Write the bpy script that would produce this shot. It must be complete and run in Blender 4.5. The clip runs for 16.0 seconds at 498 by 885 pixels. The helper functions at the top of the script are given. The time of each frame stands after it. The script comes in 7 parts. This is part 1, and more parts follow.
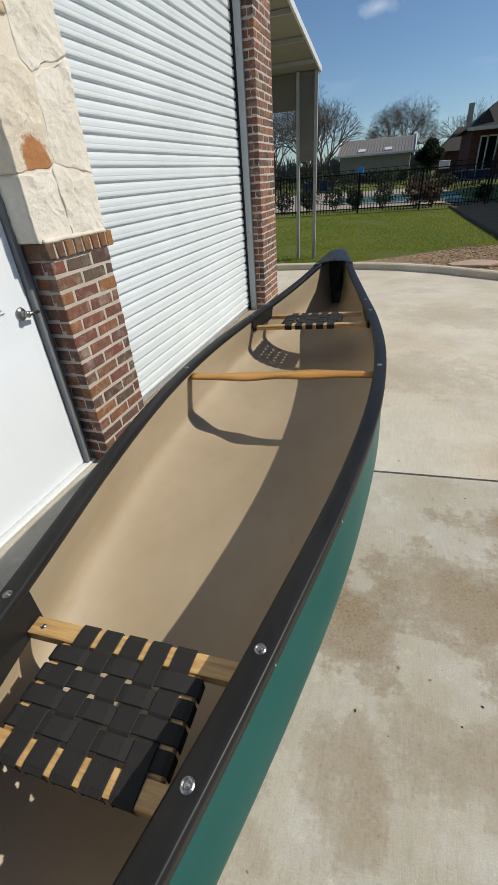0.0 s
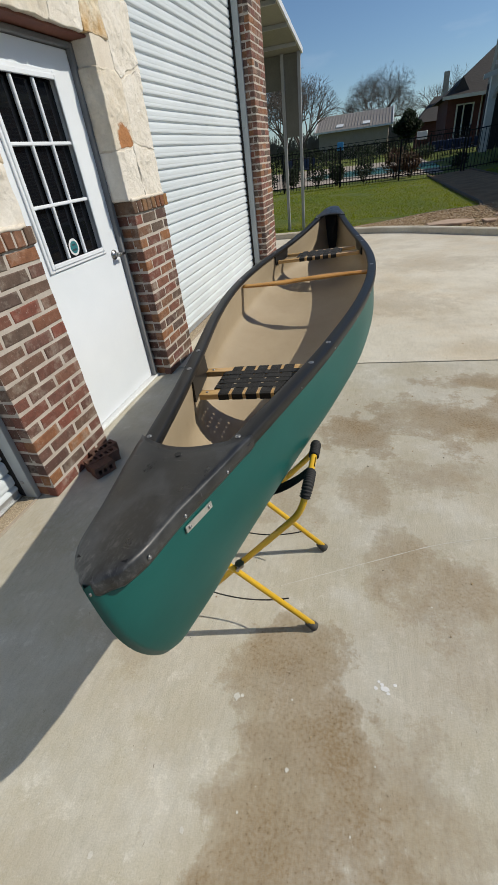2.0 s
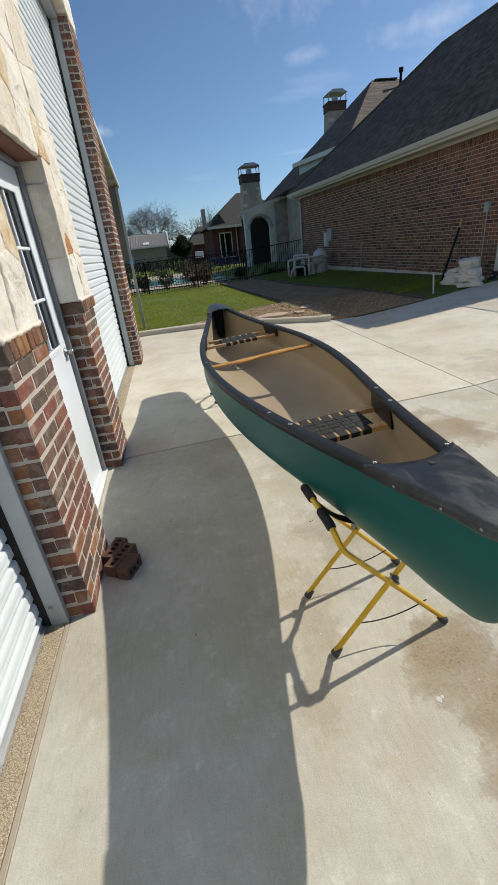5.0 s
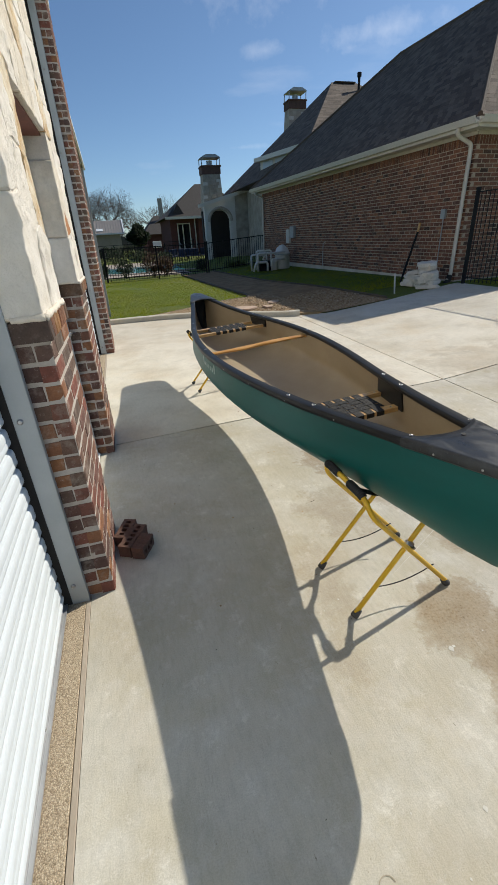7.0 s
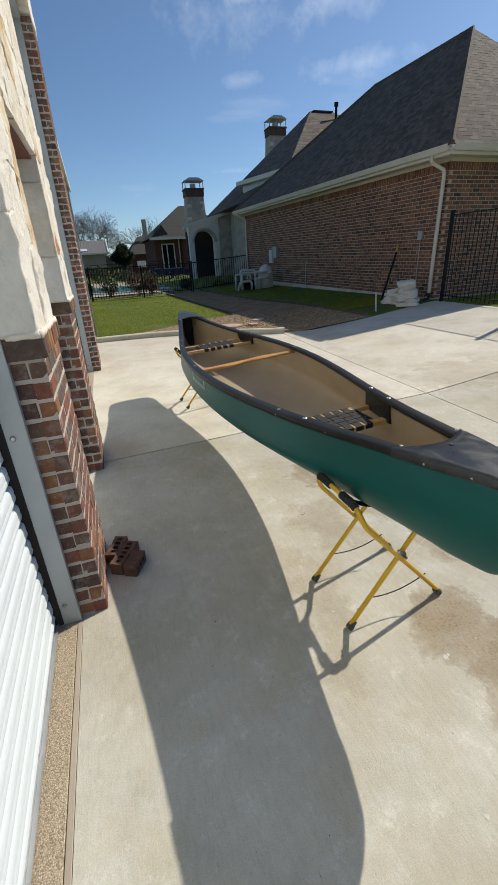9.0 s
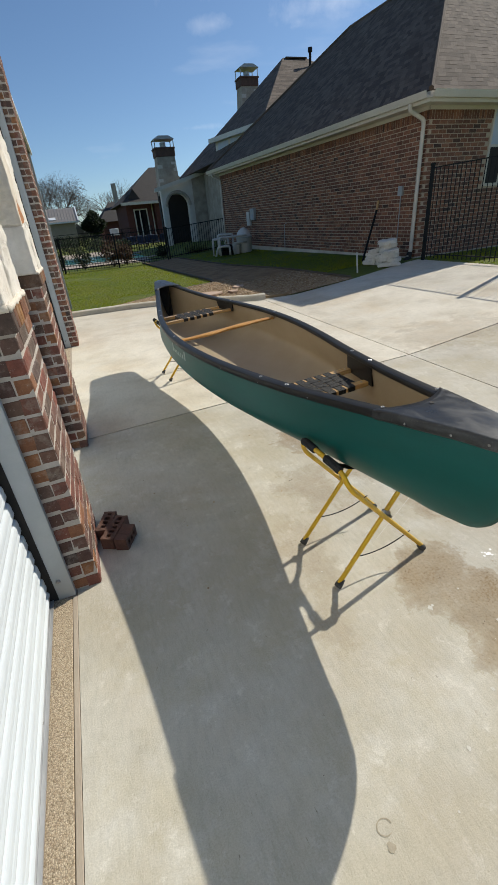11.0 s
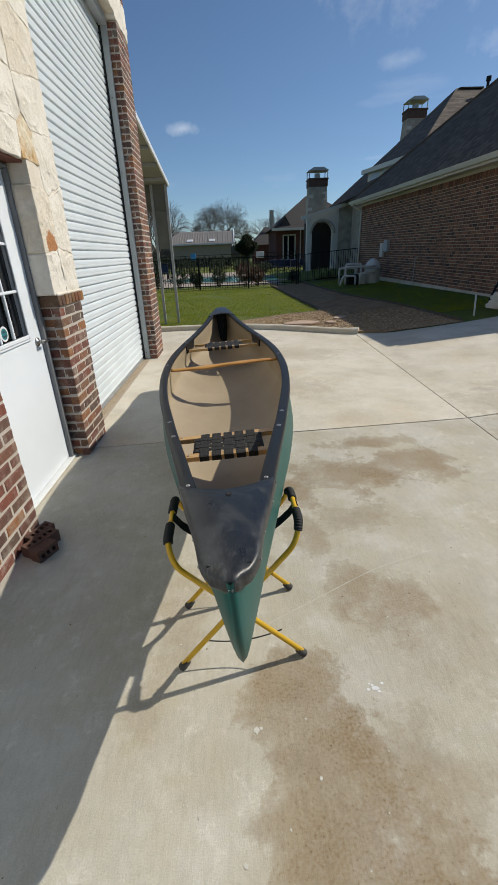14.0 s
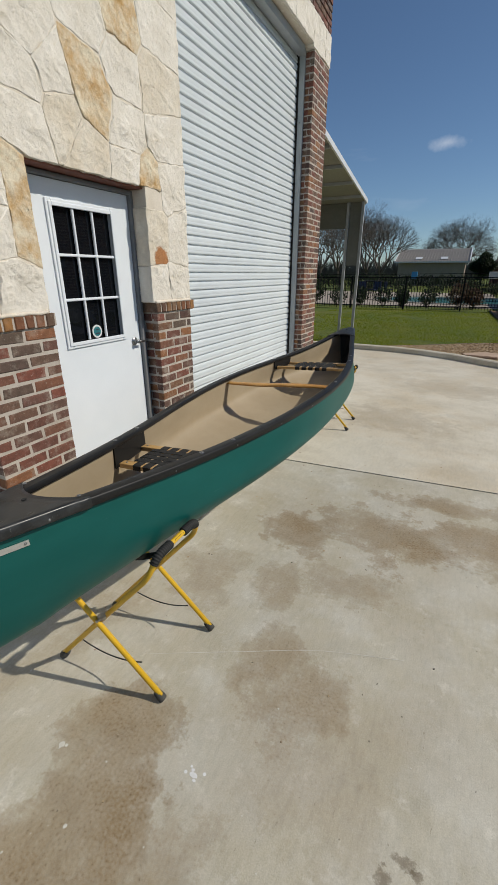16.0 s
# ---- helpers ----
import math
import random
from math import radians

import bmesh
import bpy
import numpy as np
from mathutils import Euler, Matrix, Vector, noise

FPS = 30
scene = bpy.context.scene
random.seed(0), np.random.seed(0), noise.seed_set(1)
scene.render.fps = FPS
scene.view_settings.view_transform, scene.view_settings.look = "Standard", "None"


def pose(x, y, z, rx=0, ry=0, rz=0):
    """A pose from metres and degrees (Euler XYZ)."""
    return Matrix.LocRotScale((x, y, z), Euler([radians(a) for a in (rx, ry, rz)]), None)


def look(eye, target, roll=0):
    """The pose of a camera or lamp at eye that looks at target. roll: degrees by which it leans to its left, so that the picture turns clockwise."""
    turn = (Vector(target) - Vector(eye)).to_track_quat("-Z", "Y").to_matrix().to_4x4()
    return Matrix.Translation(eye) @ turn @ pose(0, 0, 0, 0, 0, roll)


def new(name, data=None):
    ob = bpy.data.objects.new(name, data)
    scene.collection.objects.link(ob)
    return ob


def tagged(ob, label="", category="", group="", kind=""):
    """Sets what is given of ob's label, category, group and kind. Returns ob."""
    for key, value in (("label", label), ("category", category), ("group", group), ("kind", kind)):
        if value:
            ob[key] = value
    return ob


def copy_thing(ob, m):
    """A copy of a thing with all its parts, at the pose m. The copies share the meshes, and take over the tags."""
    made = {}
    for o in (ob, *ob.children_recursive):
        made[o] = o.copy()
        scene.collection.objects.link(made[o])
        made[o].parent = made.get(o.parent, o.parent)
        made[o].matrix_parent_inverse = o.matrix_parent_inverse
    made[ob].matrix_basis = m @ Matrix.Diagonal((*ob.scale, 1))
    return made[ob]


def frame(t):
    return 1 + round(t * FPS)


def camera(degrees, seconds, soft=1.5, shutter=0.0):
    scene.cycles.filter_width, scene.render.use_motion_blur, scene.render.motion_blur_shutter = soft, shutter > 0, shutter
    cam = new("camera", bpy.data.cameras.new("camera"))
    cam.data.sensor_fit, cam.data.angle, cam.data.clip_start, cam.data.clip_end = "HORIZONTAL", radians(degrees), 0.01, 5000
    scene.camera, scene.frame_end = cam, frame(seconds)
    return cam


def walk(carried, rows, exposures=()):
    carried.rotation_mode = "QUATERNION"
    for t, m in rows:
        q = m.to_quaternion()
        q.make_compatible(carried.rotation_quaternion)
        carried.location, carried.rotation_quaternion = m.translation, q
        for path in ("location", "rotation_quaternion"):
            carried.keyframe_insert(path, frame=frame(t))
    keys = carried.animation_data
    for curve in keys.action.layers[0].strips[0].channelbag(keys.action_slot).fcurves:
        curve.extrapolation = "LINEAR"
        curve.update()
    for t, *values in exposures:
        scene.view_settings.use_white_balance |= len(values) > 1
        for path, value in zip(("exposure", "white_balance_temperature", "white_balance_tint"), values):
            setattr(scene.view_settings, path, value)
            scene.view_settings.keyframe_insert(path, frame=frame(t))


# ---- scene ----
cam = camera(62.3, 16.0)
PATH = [
    (0, (1.602, -0.206, 1.466), (1.008, 1.371, 0.388), -4.5),
    (0.5, (1.675, -0.481, 1.391), (0.984, 1.051, 0.306), -10.5),
    (1, (1.657, -0.805, 1.411), (1.062, 0.741, 0.29), -9.3),
    (1.5, (1.616, -1.086, 1.402), (1.07, 0.466, 0.265), -8.0),
    (2, (1.633, -1.32, 1.424), (1.072, 0.231, 0.293), -7.6),
    (2.5, (1.527, -1.483, 1.442), (0.938, 0.082, 0.344), -7.6),
    (3, (1.343, -1.641, 1.45), (0.776, -0.026, 0.415), -9.2),
    (3.5, (1.208, -1.616, 1.44), (0.673, 0.03, 0.438), -15.6),
    (4, (1.024, -1.528, 1.466), (0.694, 0.239, 0.591), -16.7),
    (4.5, (0.781, -1.521, 1.487), (0.906, 0.327, 0.733), -10.9),
    (4.7, (0.701, -1.544, 1.484), (0.887, 0.273, 0.668), -8.6),
    (6.8, (0.279, -1.602, 1.488), (0.737, 0.119, 0.577), -3.3),
    (7, (0.274, -1.606, 1.486), (0.739, 0.124, 0.597), -3.2),
    (7.5, (0.252, -1.618, 1.488), (0.74, 0.132, 0.653), -3.1),
    (8, (0.252, -1.619, 1.491), (0.766, 0.14, 0.689), -3.0),
    (8.5, (0.24, -1.619, 1.49), (0.778, 0.132, 0.689), -2.8),
    (10.8, (0.238, -1.626, 1.473), (0.8, 0.042, 0.523), -4.9),
    (11, (0.254, -1.626, 1.477), (0.824, 0.037, 0.524), -5.2),
    (11.5, (0.344, -1.65, 1.483), (0.944, 0.001, 0.525), -4.8),
    (12, (0.528, -1.701, 1.497), (1.151, -0.052, 0.551), -4.2),
    (12.5, (0.704, -1.673, 1.479), (1.28, 0.003, 0.553), -3.6),
    (13, (0.876, -1.611, 1.482), (1.264, 0.11, 0.54), -3.3),
    (13.5, (1.076, -1.68, 1.494), (1.113, 0.103, 0.588), -4.1),
    (14, (1.262, -1.646, 1.503), (1.308, 0.171, 0.669), -2.0),
    (14.5, (1.451, -1.503, 1.496), (1.456, 0.289, 0.607), 2.8),
    (15, (1.723, -1.506, 1.498), (1.291, 0.241, 0.625), 0.4),
    (15.5, (2.016, -1.456, 1.503), (1.32, 0.218, 0.658), 0.1),
    (16, (2.257, -1.294, 1.498), (1.429, 0.36, 0.737), 0.1),
]
walk(cam, [(t, look(eye, target, roll)) for t, eye, target, roll in PATH],
     ((0.0, 0.10), (1.5, 0.06), (3.0, -0.02), (4.0, 0.05), (4.5, 0.26), (7.0, 0.28), (8.5, 0.29), (11.0, 0.28), (11.5, 0.30), (12.0, 0.38), (12.5, 0.33), (13.0, 0.30), (14.0, 0.09), (14.5, 0.0), (15.0, -0.09), (16.0, -0.15)))

# ---- light ----
TO_SUN = Vector((1.058, 0.41, 1.0)).normalized()
world = bpy.data.worlds.new("sky")
scene.world = world
world.use_nodes = True
wn = world.node_tree.nodes
wl = world.node_tree.links
sky = wn.new("ShaderNodeTexSky")
sky.sky_type = "NISHITA"
sky.sun_disc = False
sky.sun_elevation = math.asin(TO_SUN.z)
sky.sun_rotation = math.atan2(TO_SUN.x, TO_SUN.y)
sky.altitude = 150
sky.air_density = 0.85
sky.dust_density = 0.45
sky.ozone_density = 3.0
coord = wn.new("ShaderNodeTexCoord")
stretch = wn.new("ShaderNodeMapping")
stretch.inputs["Scale"].default_value = (1.6, 1.6, 7.0)
wl.new(coord.outputs["Generated"], stretch.inputs["Vector"])
wisp = wn.new("ShaderNodeTexNoise")
wisp.inputs["Scale"].default_value = 1.7
wisp.inputs["Detail"].default_value = 7
wisp.inputs["Roughness"].default_value = 0.55
wl.new(stretch.outputs["Vector"], wisp.inputs["Vector"])
wramp = wn.new("ShaderNodeValToRGB")
wramp.color_ramp.elements[0].position = 0.57
wramp.color_ramp.elements[0].color = (0, 0, 0, 1)
wramp.color_ramp.elements[1].position = 0.90
wramp.color_ramp.elements[1].color = (0.3, 0.3, 0.3, 1)
wl.new(wisp.outputs["Fac"], wramp.inputs["Fac"])
wmix = wn.new("ShaderNodeMix")
wmix.data_type = "RGBA"
wl.new(wramp.outputs["Color"], wmix.inputs["Factor"])
wmix.inputs["B"].default_value = (7.5, 7.7, 8.2, 1)
deep = wn.new("ShaderNodeMix")
deep.data_type = "RGBA"
deep.blend_type = "MULTIPLY"
deep.inputs["Factor"].default_value = 1.0
wl.new(sky.outputs["Color"], deep.inputs["A"])
deep.inputs["B"].default_value = (0.652, 0.732, 0.772, 1)
wl.new(deep.outputs["Result"], wmix.inputs["A"])
# a small bright cloud low over the shed, and thin streaks higher up to the right of it
puff = wn.new("ShaderNodeTexNoise")
puff.inputs["Scale"].default_value = 17.0
puff.inputs["Detail"].default_value = 8
puff.inputs["Roughness"].default_value = 0.62
wl.new(coord.outputs["Generated"], puff.inputs["Vector"])
last = wmix.outputs["Result"]
for where, wide, high, lean, much, ragged in (
    ((-0.08, 0.972, 0.221), 0.050, 0.015, 24, 0.50, 2.0),
    ((0.30, 0.885, 0.372), 0.17, 0.050, 14, 0.24, 3.0),
    ((0.31, 0.870, 0.392), 0.10, 0.018, 10, 0.34, 2.6),
    ((0.455, 0.809, 0.373), 0.10, 0.035, -12, 0.28, 2.8),
    ((0.500, 0.820, 0.300), 0.12, 0.030, 25, 0.30, 2.8),
    ((0.31, 0.904, 0.293), 0.050, 0.016, 12, 0.24, 2.2),
    ((0.28, 0.945, 0.160), 0.07, 0.008, 8, 0.22, 2.2),
):
    off = wn.new("ShaderNodeVectorMath")
    off.operation = "SUBTRACT"
    wl.new(coord.outputs["Generated"], off.inputs[0])
    off.inputs[1].default_value = where
    squash = wn.new("ShaderNodeMapping")
    squash.inputs["Rotation"].default_value = (0, radians(lean), 0)
    squash.inputs["Scale"].default_value = (1 / wide, 1.0, 1 / high)
    wl.new(off.outputs["Vector"], squash.inputs["Vector"])
    length = wn.new("ShaderNodeVectorMath")
    length.operation = "LENGTH"
    wl.new(squash.outputs["Vector"], length.inputs[0])
    soft = wn.new("ShaderNodeMath")
    soft.operation = "MULTIPLY_ADD"
    wl.new(puff.outputs["Fac"], soft.inputs[0])
    soft.inputs[1].default_value = ragged
    wl.new(length.outputs["Value"], soft.inputs[2])
    half = wn.new("ShaderNodeMath")
    half.operation = "MULTIPLY"
    wl.new(soft.outputs[0], half.inputs[0])
    half.inputs[1].default_value = 1.3 / (1.3 + ragged * 0.5)
    cramp = wn.new("ShaderNodeValToRGB")
    cramp.color_ramp.elements[0].position = 0.30
    cramp.color_ramp.elements[0].color = (much, much, much, 1)
    cramp.color_ramp.elements[1].position = 1.0
    cramp.color_ramp.elements[1].color = (0, 0, 0, 1)
    wl.new(half.outputs[0], cramp.inputs["Fac"])
    cmix = wn.new("ShaderNodeMix")
    cmix.data_type = "RGBA"
    wl.new(cramp.outputs["Color"], cmix.inputs["Factor"])
    wl.new(last, cmix.inputs["A"])
    cmix.inputs["B"].default_value = (8.2, 8.4, 8.8, 1)
    last = cmix.outputs["Result"]
wl.new(cmix.outputs["Result"], wn["Background"].inputs["Color"])
wn["Background"].inputs["Strength"].default_value = 0.115

sun_data = bpy.data.lights.new("sun", "SUN")
sun_data.energy = 3.70
sun_data.angle = radians(0.55)
sun_data.color = (1.0, 0.938, 0.815)
sun = new("sun", sun_data)
sun.matrix_world = look((20, 8, 20), Vector((20, 8, 20)) - TO_SUN)


# ---- materials ----
def nodes_of(name):
    m = bpy.data.materials.new(name)
    m.use_nodes = True
    t = m.node_tree
    return m, t.nodes, t.links, t.nodes["Principled BSDF"]


def noise_of(n, l, scale, detail=4.0, rough=0.55, vec=None, stretch_by=None):
    tex = n.new("ShaderNodeTexNoise")
    tex.inputs["Scale"].default_value = scale
    tex.inputs["Detail"].default_value = detail
    tex.inputs["Roughness"].default_value = rough
    if vec is None:
        c = n.new("ShaderNodeTexCoord")
        vec = c.outputs["Object"]
    if stretch_by:
        mp = n.new("ShaderNodeMapping")
        mp.inputs["Scale"].default_value = stretch_by
        l.new(vec, mp.inputs["Vector"])
        vec = mp.outputs["Vector"]
    l.new(vec, tex.inputs["Vector"])
    return tex.outputs["Fac"]


def ramp_of(n, l, fac, stops, constant=False):
    r = n.new("ShaderNodeValToRGB")
    if constant:
        r.color_ramp.interpolation = "CONSTANT"
    while len(r.color_ramp.elements) < len(stops):
        r.color_ramp.elements.new(0.5)
    for e, (p, c) in zip(r.color_ramp.elements, stops):
        e.position = p
        e.color = (*c, 1) if len(c) == 3 else c
    l.new(fac, r.inputs["Fac"])
    return r.outputs["Color"]


def mix_of(n, l, fac, a, b, how="MIX"):
    m = n.new("ShaderNodeMix")
    m.data_type = "RGBA"
    m.blend_type = how
    for key, v in (("Factor", fac), ("A", a), ("B", b)):
        s = m.inputs[key]
        if isinstance(v, (int, float)):
            s.default_value = v
        elif isinstance(v, tuple):
            s.default_value = (*v, 1)
        else:
            l.new(v, s)
    return m.outputs["Result"]


def bump_of(n, l, bsdf, height, strength=0.3, distance=0.01, before=None):
    b = n.new("ShaderNodeBump")
    b.inputs["Strength"].default_value = strength
    b.inputs["Distance"].default_value = distance
    l.new(height, b.inputs["Height"])
    if before is not None:
        l.new(before, b.inputs["Normal"])
    l.new(b.outputs["Normal"], bsdf.inputs["Normal"])
    return b.outputs["Normal"]


def grey(v):
    return (v, v, v)


def plain(name, a, b, rough=0.5, scale=6.0, fine=60.0, metal=0.0, relief=0.15, distance=0.002, stretch_by=None, spec=0.5, coat=0.0, grain=0.35):
    """Two tones blended by a coarse noise, with a fine grain over it."""
    m, n, l, p = nodes_of(name)
    big = noise_of(n, l, scale, 5, 0.6, None, stretch_by)
    small = noise_of(n, l, fine, 3, 0.6, None, stretch_by)
    col = mix_of(n, l, ramp_of(n, l, big, ((0.3, grey(0.0)), (0.7, grey(1.0)))), a, b)
    col = mix_of(n, l, grain, col, ramp_of(n, l, small, ((0.25, grey(0.55)), (0.75, grey(1.0)))), "MULTIPLY")
    l.new(col, p.inputs["Base Color"])
    p.inputs["Metallic"].default_value = metal
    p.inputs["Specular IOR Level"].default_value = spec
    p.inputs["Coat Weight"].default_value = coat
    rr = n.new("ShaderNodeMapRange")
    rr.inputs["To Min"].default_value = max(0.03, rough - 0.1)
    rr.inputs["To Max"].default_value = min(1.0, rough + 0.1)
    l.new(big, rr.inputs["Value"])
    l.new(rr.outputs["Result"], p.inputs["Roughness"])
    bump_of(n, l, p, small, relief, distance)
    return m


# old spills on the drive: x, y, half widths, depth of tone
STAINS = (
    (1.44, -0.62, 0.24, 0.20, 1.0), (1.50, -0.86, 0.26, 0.26, 1.0), (1.56, -1.15, 0.34, 0.40, 1.0), (1.52, -1.58, 0.40, 0.42, 0.9), (1.18, -1.62, 0.22, 0.26, 0.7), (1.80, -0.92, 0.20, 0.22, 0.6),
    (1.80, -0.12, 0.16, 0.24, 0.75), (1.95, -0.25, 0.20, 0.22, 0.72), (2.10, -0.48, 0.24, 0.26, 0.40), (1.62, 0.30, 0.14, 0.22, 0.7), (1.95, 0.42, 0.30, 0.16, 0.6), (2.05, 1.00, 0.46, 0.32, 1.0), (2.58, 1.12, 0.36, 0.34, 0.9),
    (1.55, 0.80, 0.24, 0.26, 0.95), (2.78, -0.12, 0.14, 0.08, 1.0), (1.26, 0.22, 0.20, 0.30, 0.6),
    (1.45, -1.05, 0.24, 0.26, 0.9), (1.32, -0.68, 0.14, 0.20, 0.8), (2.40, 1.52, 0.45, 0.14, 0.9), (1.75, 3.30, 0.75, 0.50, 0.45), (2.3, 5.0, 0.9, 0.5, 0.35), (4.3, 2.3, 0.9, 0.6, 0.5), (5.2, 0.4, 0.8, 0.6, 0.5), (0.95, -0.25, 0.16, 0.30, 0.45), (0.86, -0.72, 0.12, 0.18, 0.4),
)


# small dark oil drips: x, y, half widths
DRIPS = ((2.322, -0.624, 0.024, 0.030), (2.346, -0.648, 0.022, 0.012), (2.372, -0.560, 0.036, 0.018), (2.402, -0.574, 0.018, 0.022), (2.318, -0.588, 0.010, 0.006))


def concrete_material():
    m, n, l, p = nodes_of("weathered concrete")
    c = n.new("ShaderNodeTexCoord").outputs["Object"]
    blot = noise_of(n, l, 1.5, 8, 0.66, c)
    mid = noise_of(n, l, 6.0, 7, 0.7, c)
    broom = noise_of(n, l, 17.0, 6, 0.7, c, (3.2, 0.7, 1.0))
    sand = noise_of(n, l, 190.0, 3, 0.7, c)
    gritty = noise_of(n, l, 95.0, 4, 0.8, c)
    pale = mix_of(n, l, ramp_of(n, l, mid, ((0.3, grey(0.0)), (0.72, grey(1.0)))), (0.472, 0.442, 0.370), (0.580, 0.550, 0.472))
    # a thin tan film lies over much of it, worn through to pale grey in patches
    film = noise_of(n, l, 1.9, 9, 0.66, c)
    pale = mix_of(n, l, ramp_of(n, l, film, ((0.42, grey(0.0)), (0.58, grey(0.62)))), pale, mix_of(n, l, mid, (0.422, 0.374, 0.272), (0.516, 0.468, 0.354)))
    limy = noise_of(n, l, 3.4, 9, 0.74, c)
    pale = mix_of(n, l, ramp_of(n, l, limy, ((0.50, grey(0.0)), (0.66, grey(0.7)))), pale, (0.590, 0.570, 0.510))
    peel = noise_of(n, l, 11.0, 10, 0.76, c)
    peel = mix_of(n, l, 1.0, ramp_of(n, l, peel, ((0.555, grey(0.0)), (0.615, grey(0.75)))), ramp_of(n, l, limy, ((0.42, grey(0.2)), (0.56, grey(1.0)))), "MULTIPLY")
    pale = mix_of(n, l, peel, pale, (0.640, 0.610, 0.535))
    mottle = ramp_of(n, l, blot, ((0.36, grey(0.55)), (0.60, grey(1.0))))
    dirt = ramp_of(n, l, blot, ((0.47, grey(0.0)), (0.68, grey(0.30))))
    ragged = n.new("ShaderNodeMath")
    ragged.operation = "MULTIPLY_ADD"
    l.new(noise_of(n, l, 4.5, 9, 0.72, c), ragged.inputs[0])
    ragged.inputs[1].default_value = 3.2
    ragged.inputs[2].default_value = -1.6

    def spot_at(cx, cy, rx, ry, rough_edge, stops):
        mp = n.new("ShaderNodeMapping")
        mp.vector_type = "TEXTURE"
        mp.inputs["Location"].default_value = (cx, cy, 0)
        mp.inputs["Scale"].default_value = (rx, ry, 1)
        l.new(c, mp.inputs["Vector"])
        ln = n.new("ShaderNodeVectorMath")
        ln.operation = "LENGTH"
        l.new(mp.outputs["Vector"], ln.inputs[0])
        ad = n.new("ShaderNodeMath")
        l.new(ln.outputs["Value"], ad.inputs[0])
        l.new(rough_edge, ad.inputs[1])
        return ramp_of(n, l, ad.outputs[0], stops)

    for cx, cy, rx, ry, much in STAINS:
        spot = spot_at(cx, cy, rx, ry, ragged.outputs[0], ((0.40, grey(much * 0.88)), (0.80, grey(much * 0.55)), (1.15, grey(0.0))))
        spot = mix_of(n, l, 1.0, spot, mottle, "MULTIPLY")
        dirt = mix_of(n, l, 1.0, dirt, spot, "LIGHTEN")
    where = n.new("ShaderNodeSeparateXYZ")
    l.new(c, where.inputs["Vector"])
    # the slabs past the cross joint are paler
    line = n.new("ShaderNodeMath")
    line.operation = "MULTIPLY_ADD"
    l.new(where.outputs["X"], line.inputs[0])
    line.inputs[1].default_value = -0.088
    l.new(where.outputs["Y"], line.inputs[2])
    past = n.new("ShaderNodeMath")
    past.operation = "GREATER_THAN"
    l.new(line.outputs[0], past.inputs[0])
    past.inputs[1].default_value = 1.665
    pale = mix_of(n, l, mix_of(n, l, 1.0, past.outputs[0], ramp_of(n, l, film, ((0.36, grey(0.86)), (0.62, grey(0.60)))), "MULTIPLY"), pale, (0.720, 0.667, 0.562))
    tan = noise_of(n, l, 0.8, 9, 0.68, c)
    tan = mix_of(n, l, 1.0, ramp_of(n, l, tan, ((0.48, grey(0.0)), (0.64, grey(0.45)))), past.outputs[0], "MULTIPLY")
    pale = mix_of(n, l, tan, pale, (0.50, 0.39, 0.245))
    dirt = mix_of(n, l, 0.7, dirt, ramp_of(n, l, gritty, ((0.34, grey(0.60)), (0.60, grey(1.25)))), "MULTIPLY")
    col = mix_of(n, l, dirt, pale, (0.262, 0.184, 0.098))
    crumb = mix_of(n, l, 1.0, ramp_of(n, l, gritty, ((0.60, grey(0.0)), (0.68, grey(0.9)))), dirt, "MULTIPLY")
    col = mix_of(n, l, crumb, col, (0.085, 0.066, 0.042))
    fleck = noise_of(n, l, 70.0, 3, 0.75, c)
    col = mix_of(n, l, ramp_of(n, l, fleck, ((0.68, grey(0.0)), (0.74, grey(0.55)))), col, (0.66, 0.64, 0.58))
    swirl = noise_of(n, l, 3.2, 10, 0.72, c)
    col = mix_of(n, l, 0.30, col, ramp_of(n, l, swirl, ((0.34, grey(0.66)), (0.46, grey(0.94)), (0.60, grey(1.06)))), "MULTIPLY")
    col = mix_of(n, l, 0.50, col, ramp_of(n, l, broom, ((0.30, grey(0.78)), (0.54, grey(1.0)))), "MULTIPLY")
    col = mix_of(n, l, 0.5, col, ramp_of(n, l, sand, ((0.28, grey(0.70)), (0.6, grey(1.03)))), "MULTIPLY")
    # short dark gouges along the broom strokes, thick in some places and few in others
    gouge = noise_of(n, l, 46.0, 4, 0.72, c, (1.5, 0.42, 1.0))
    gouge = ramp_of(n, l, gouge, ((0.285, grey(1.0)), (0.345, grey(0.0))))
    gouge = mix_of(n, l, 1.0, gouge, ramp_of(n, l, noise_of(n, l, 2.3, 5, 0.6, c), ((0.44, grey(0.15)), (0.56, grey(0.75)))), "MULTIPLY")
    col = mix_of(n, l, gouge, col, (0.17, 0.145, 0.105))
    fray = n.new("ShaderNodeMath")
    fray.operation = "MULTIPLY_ADD"
    l.new(noise_of(n, l, 60.0, 6, 0.75, c), fray.inputs[0])
    fray.inputs[1].default_value = 3.4
    fray.inputs[2].default_value = -1.7
    for cx, cy, rx, ry in DRIPS:
        col = mix_of(n, l, spot_at(cx, cy, rx, ry, fray.outputs[0], ((0.45, grey(0.62)), (0.85, grey(0.32)), (0.98, grey(0.0)))), col, (0.120, 0.088, 0.052))
    l.new(col, p.inputs["Base Color"])
    p.inputs["Roughness"].default_value = 0.86
    nb = bump_of(n, l, p, broom, 0.26, 0.005)
    bump_of(n, l, p, sand, 0.40, 0.002, nb)
    return m


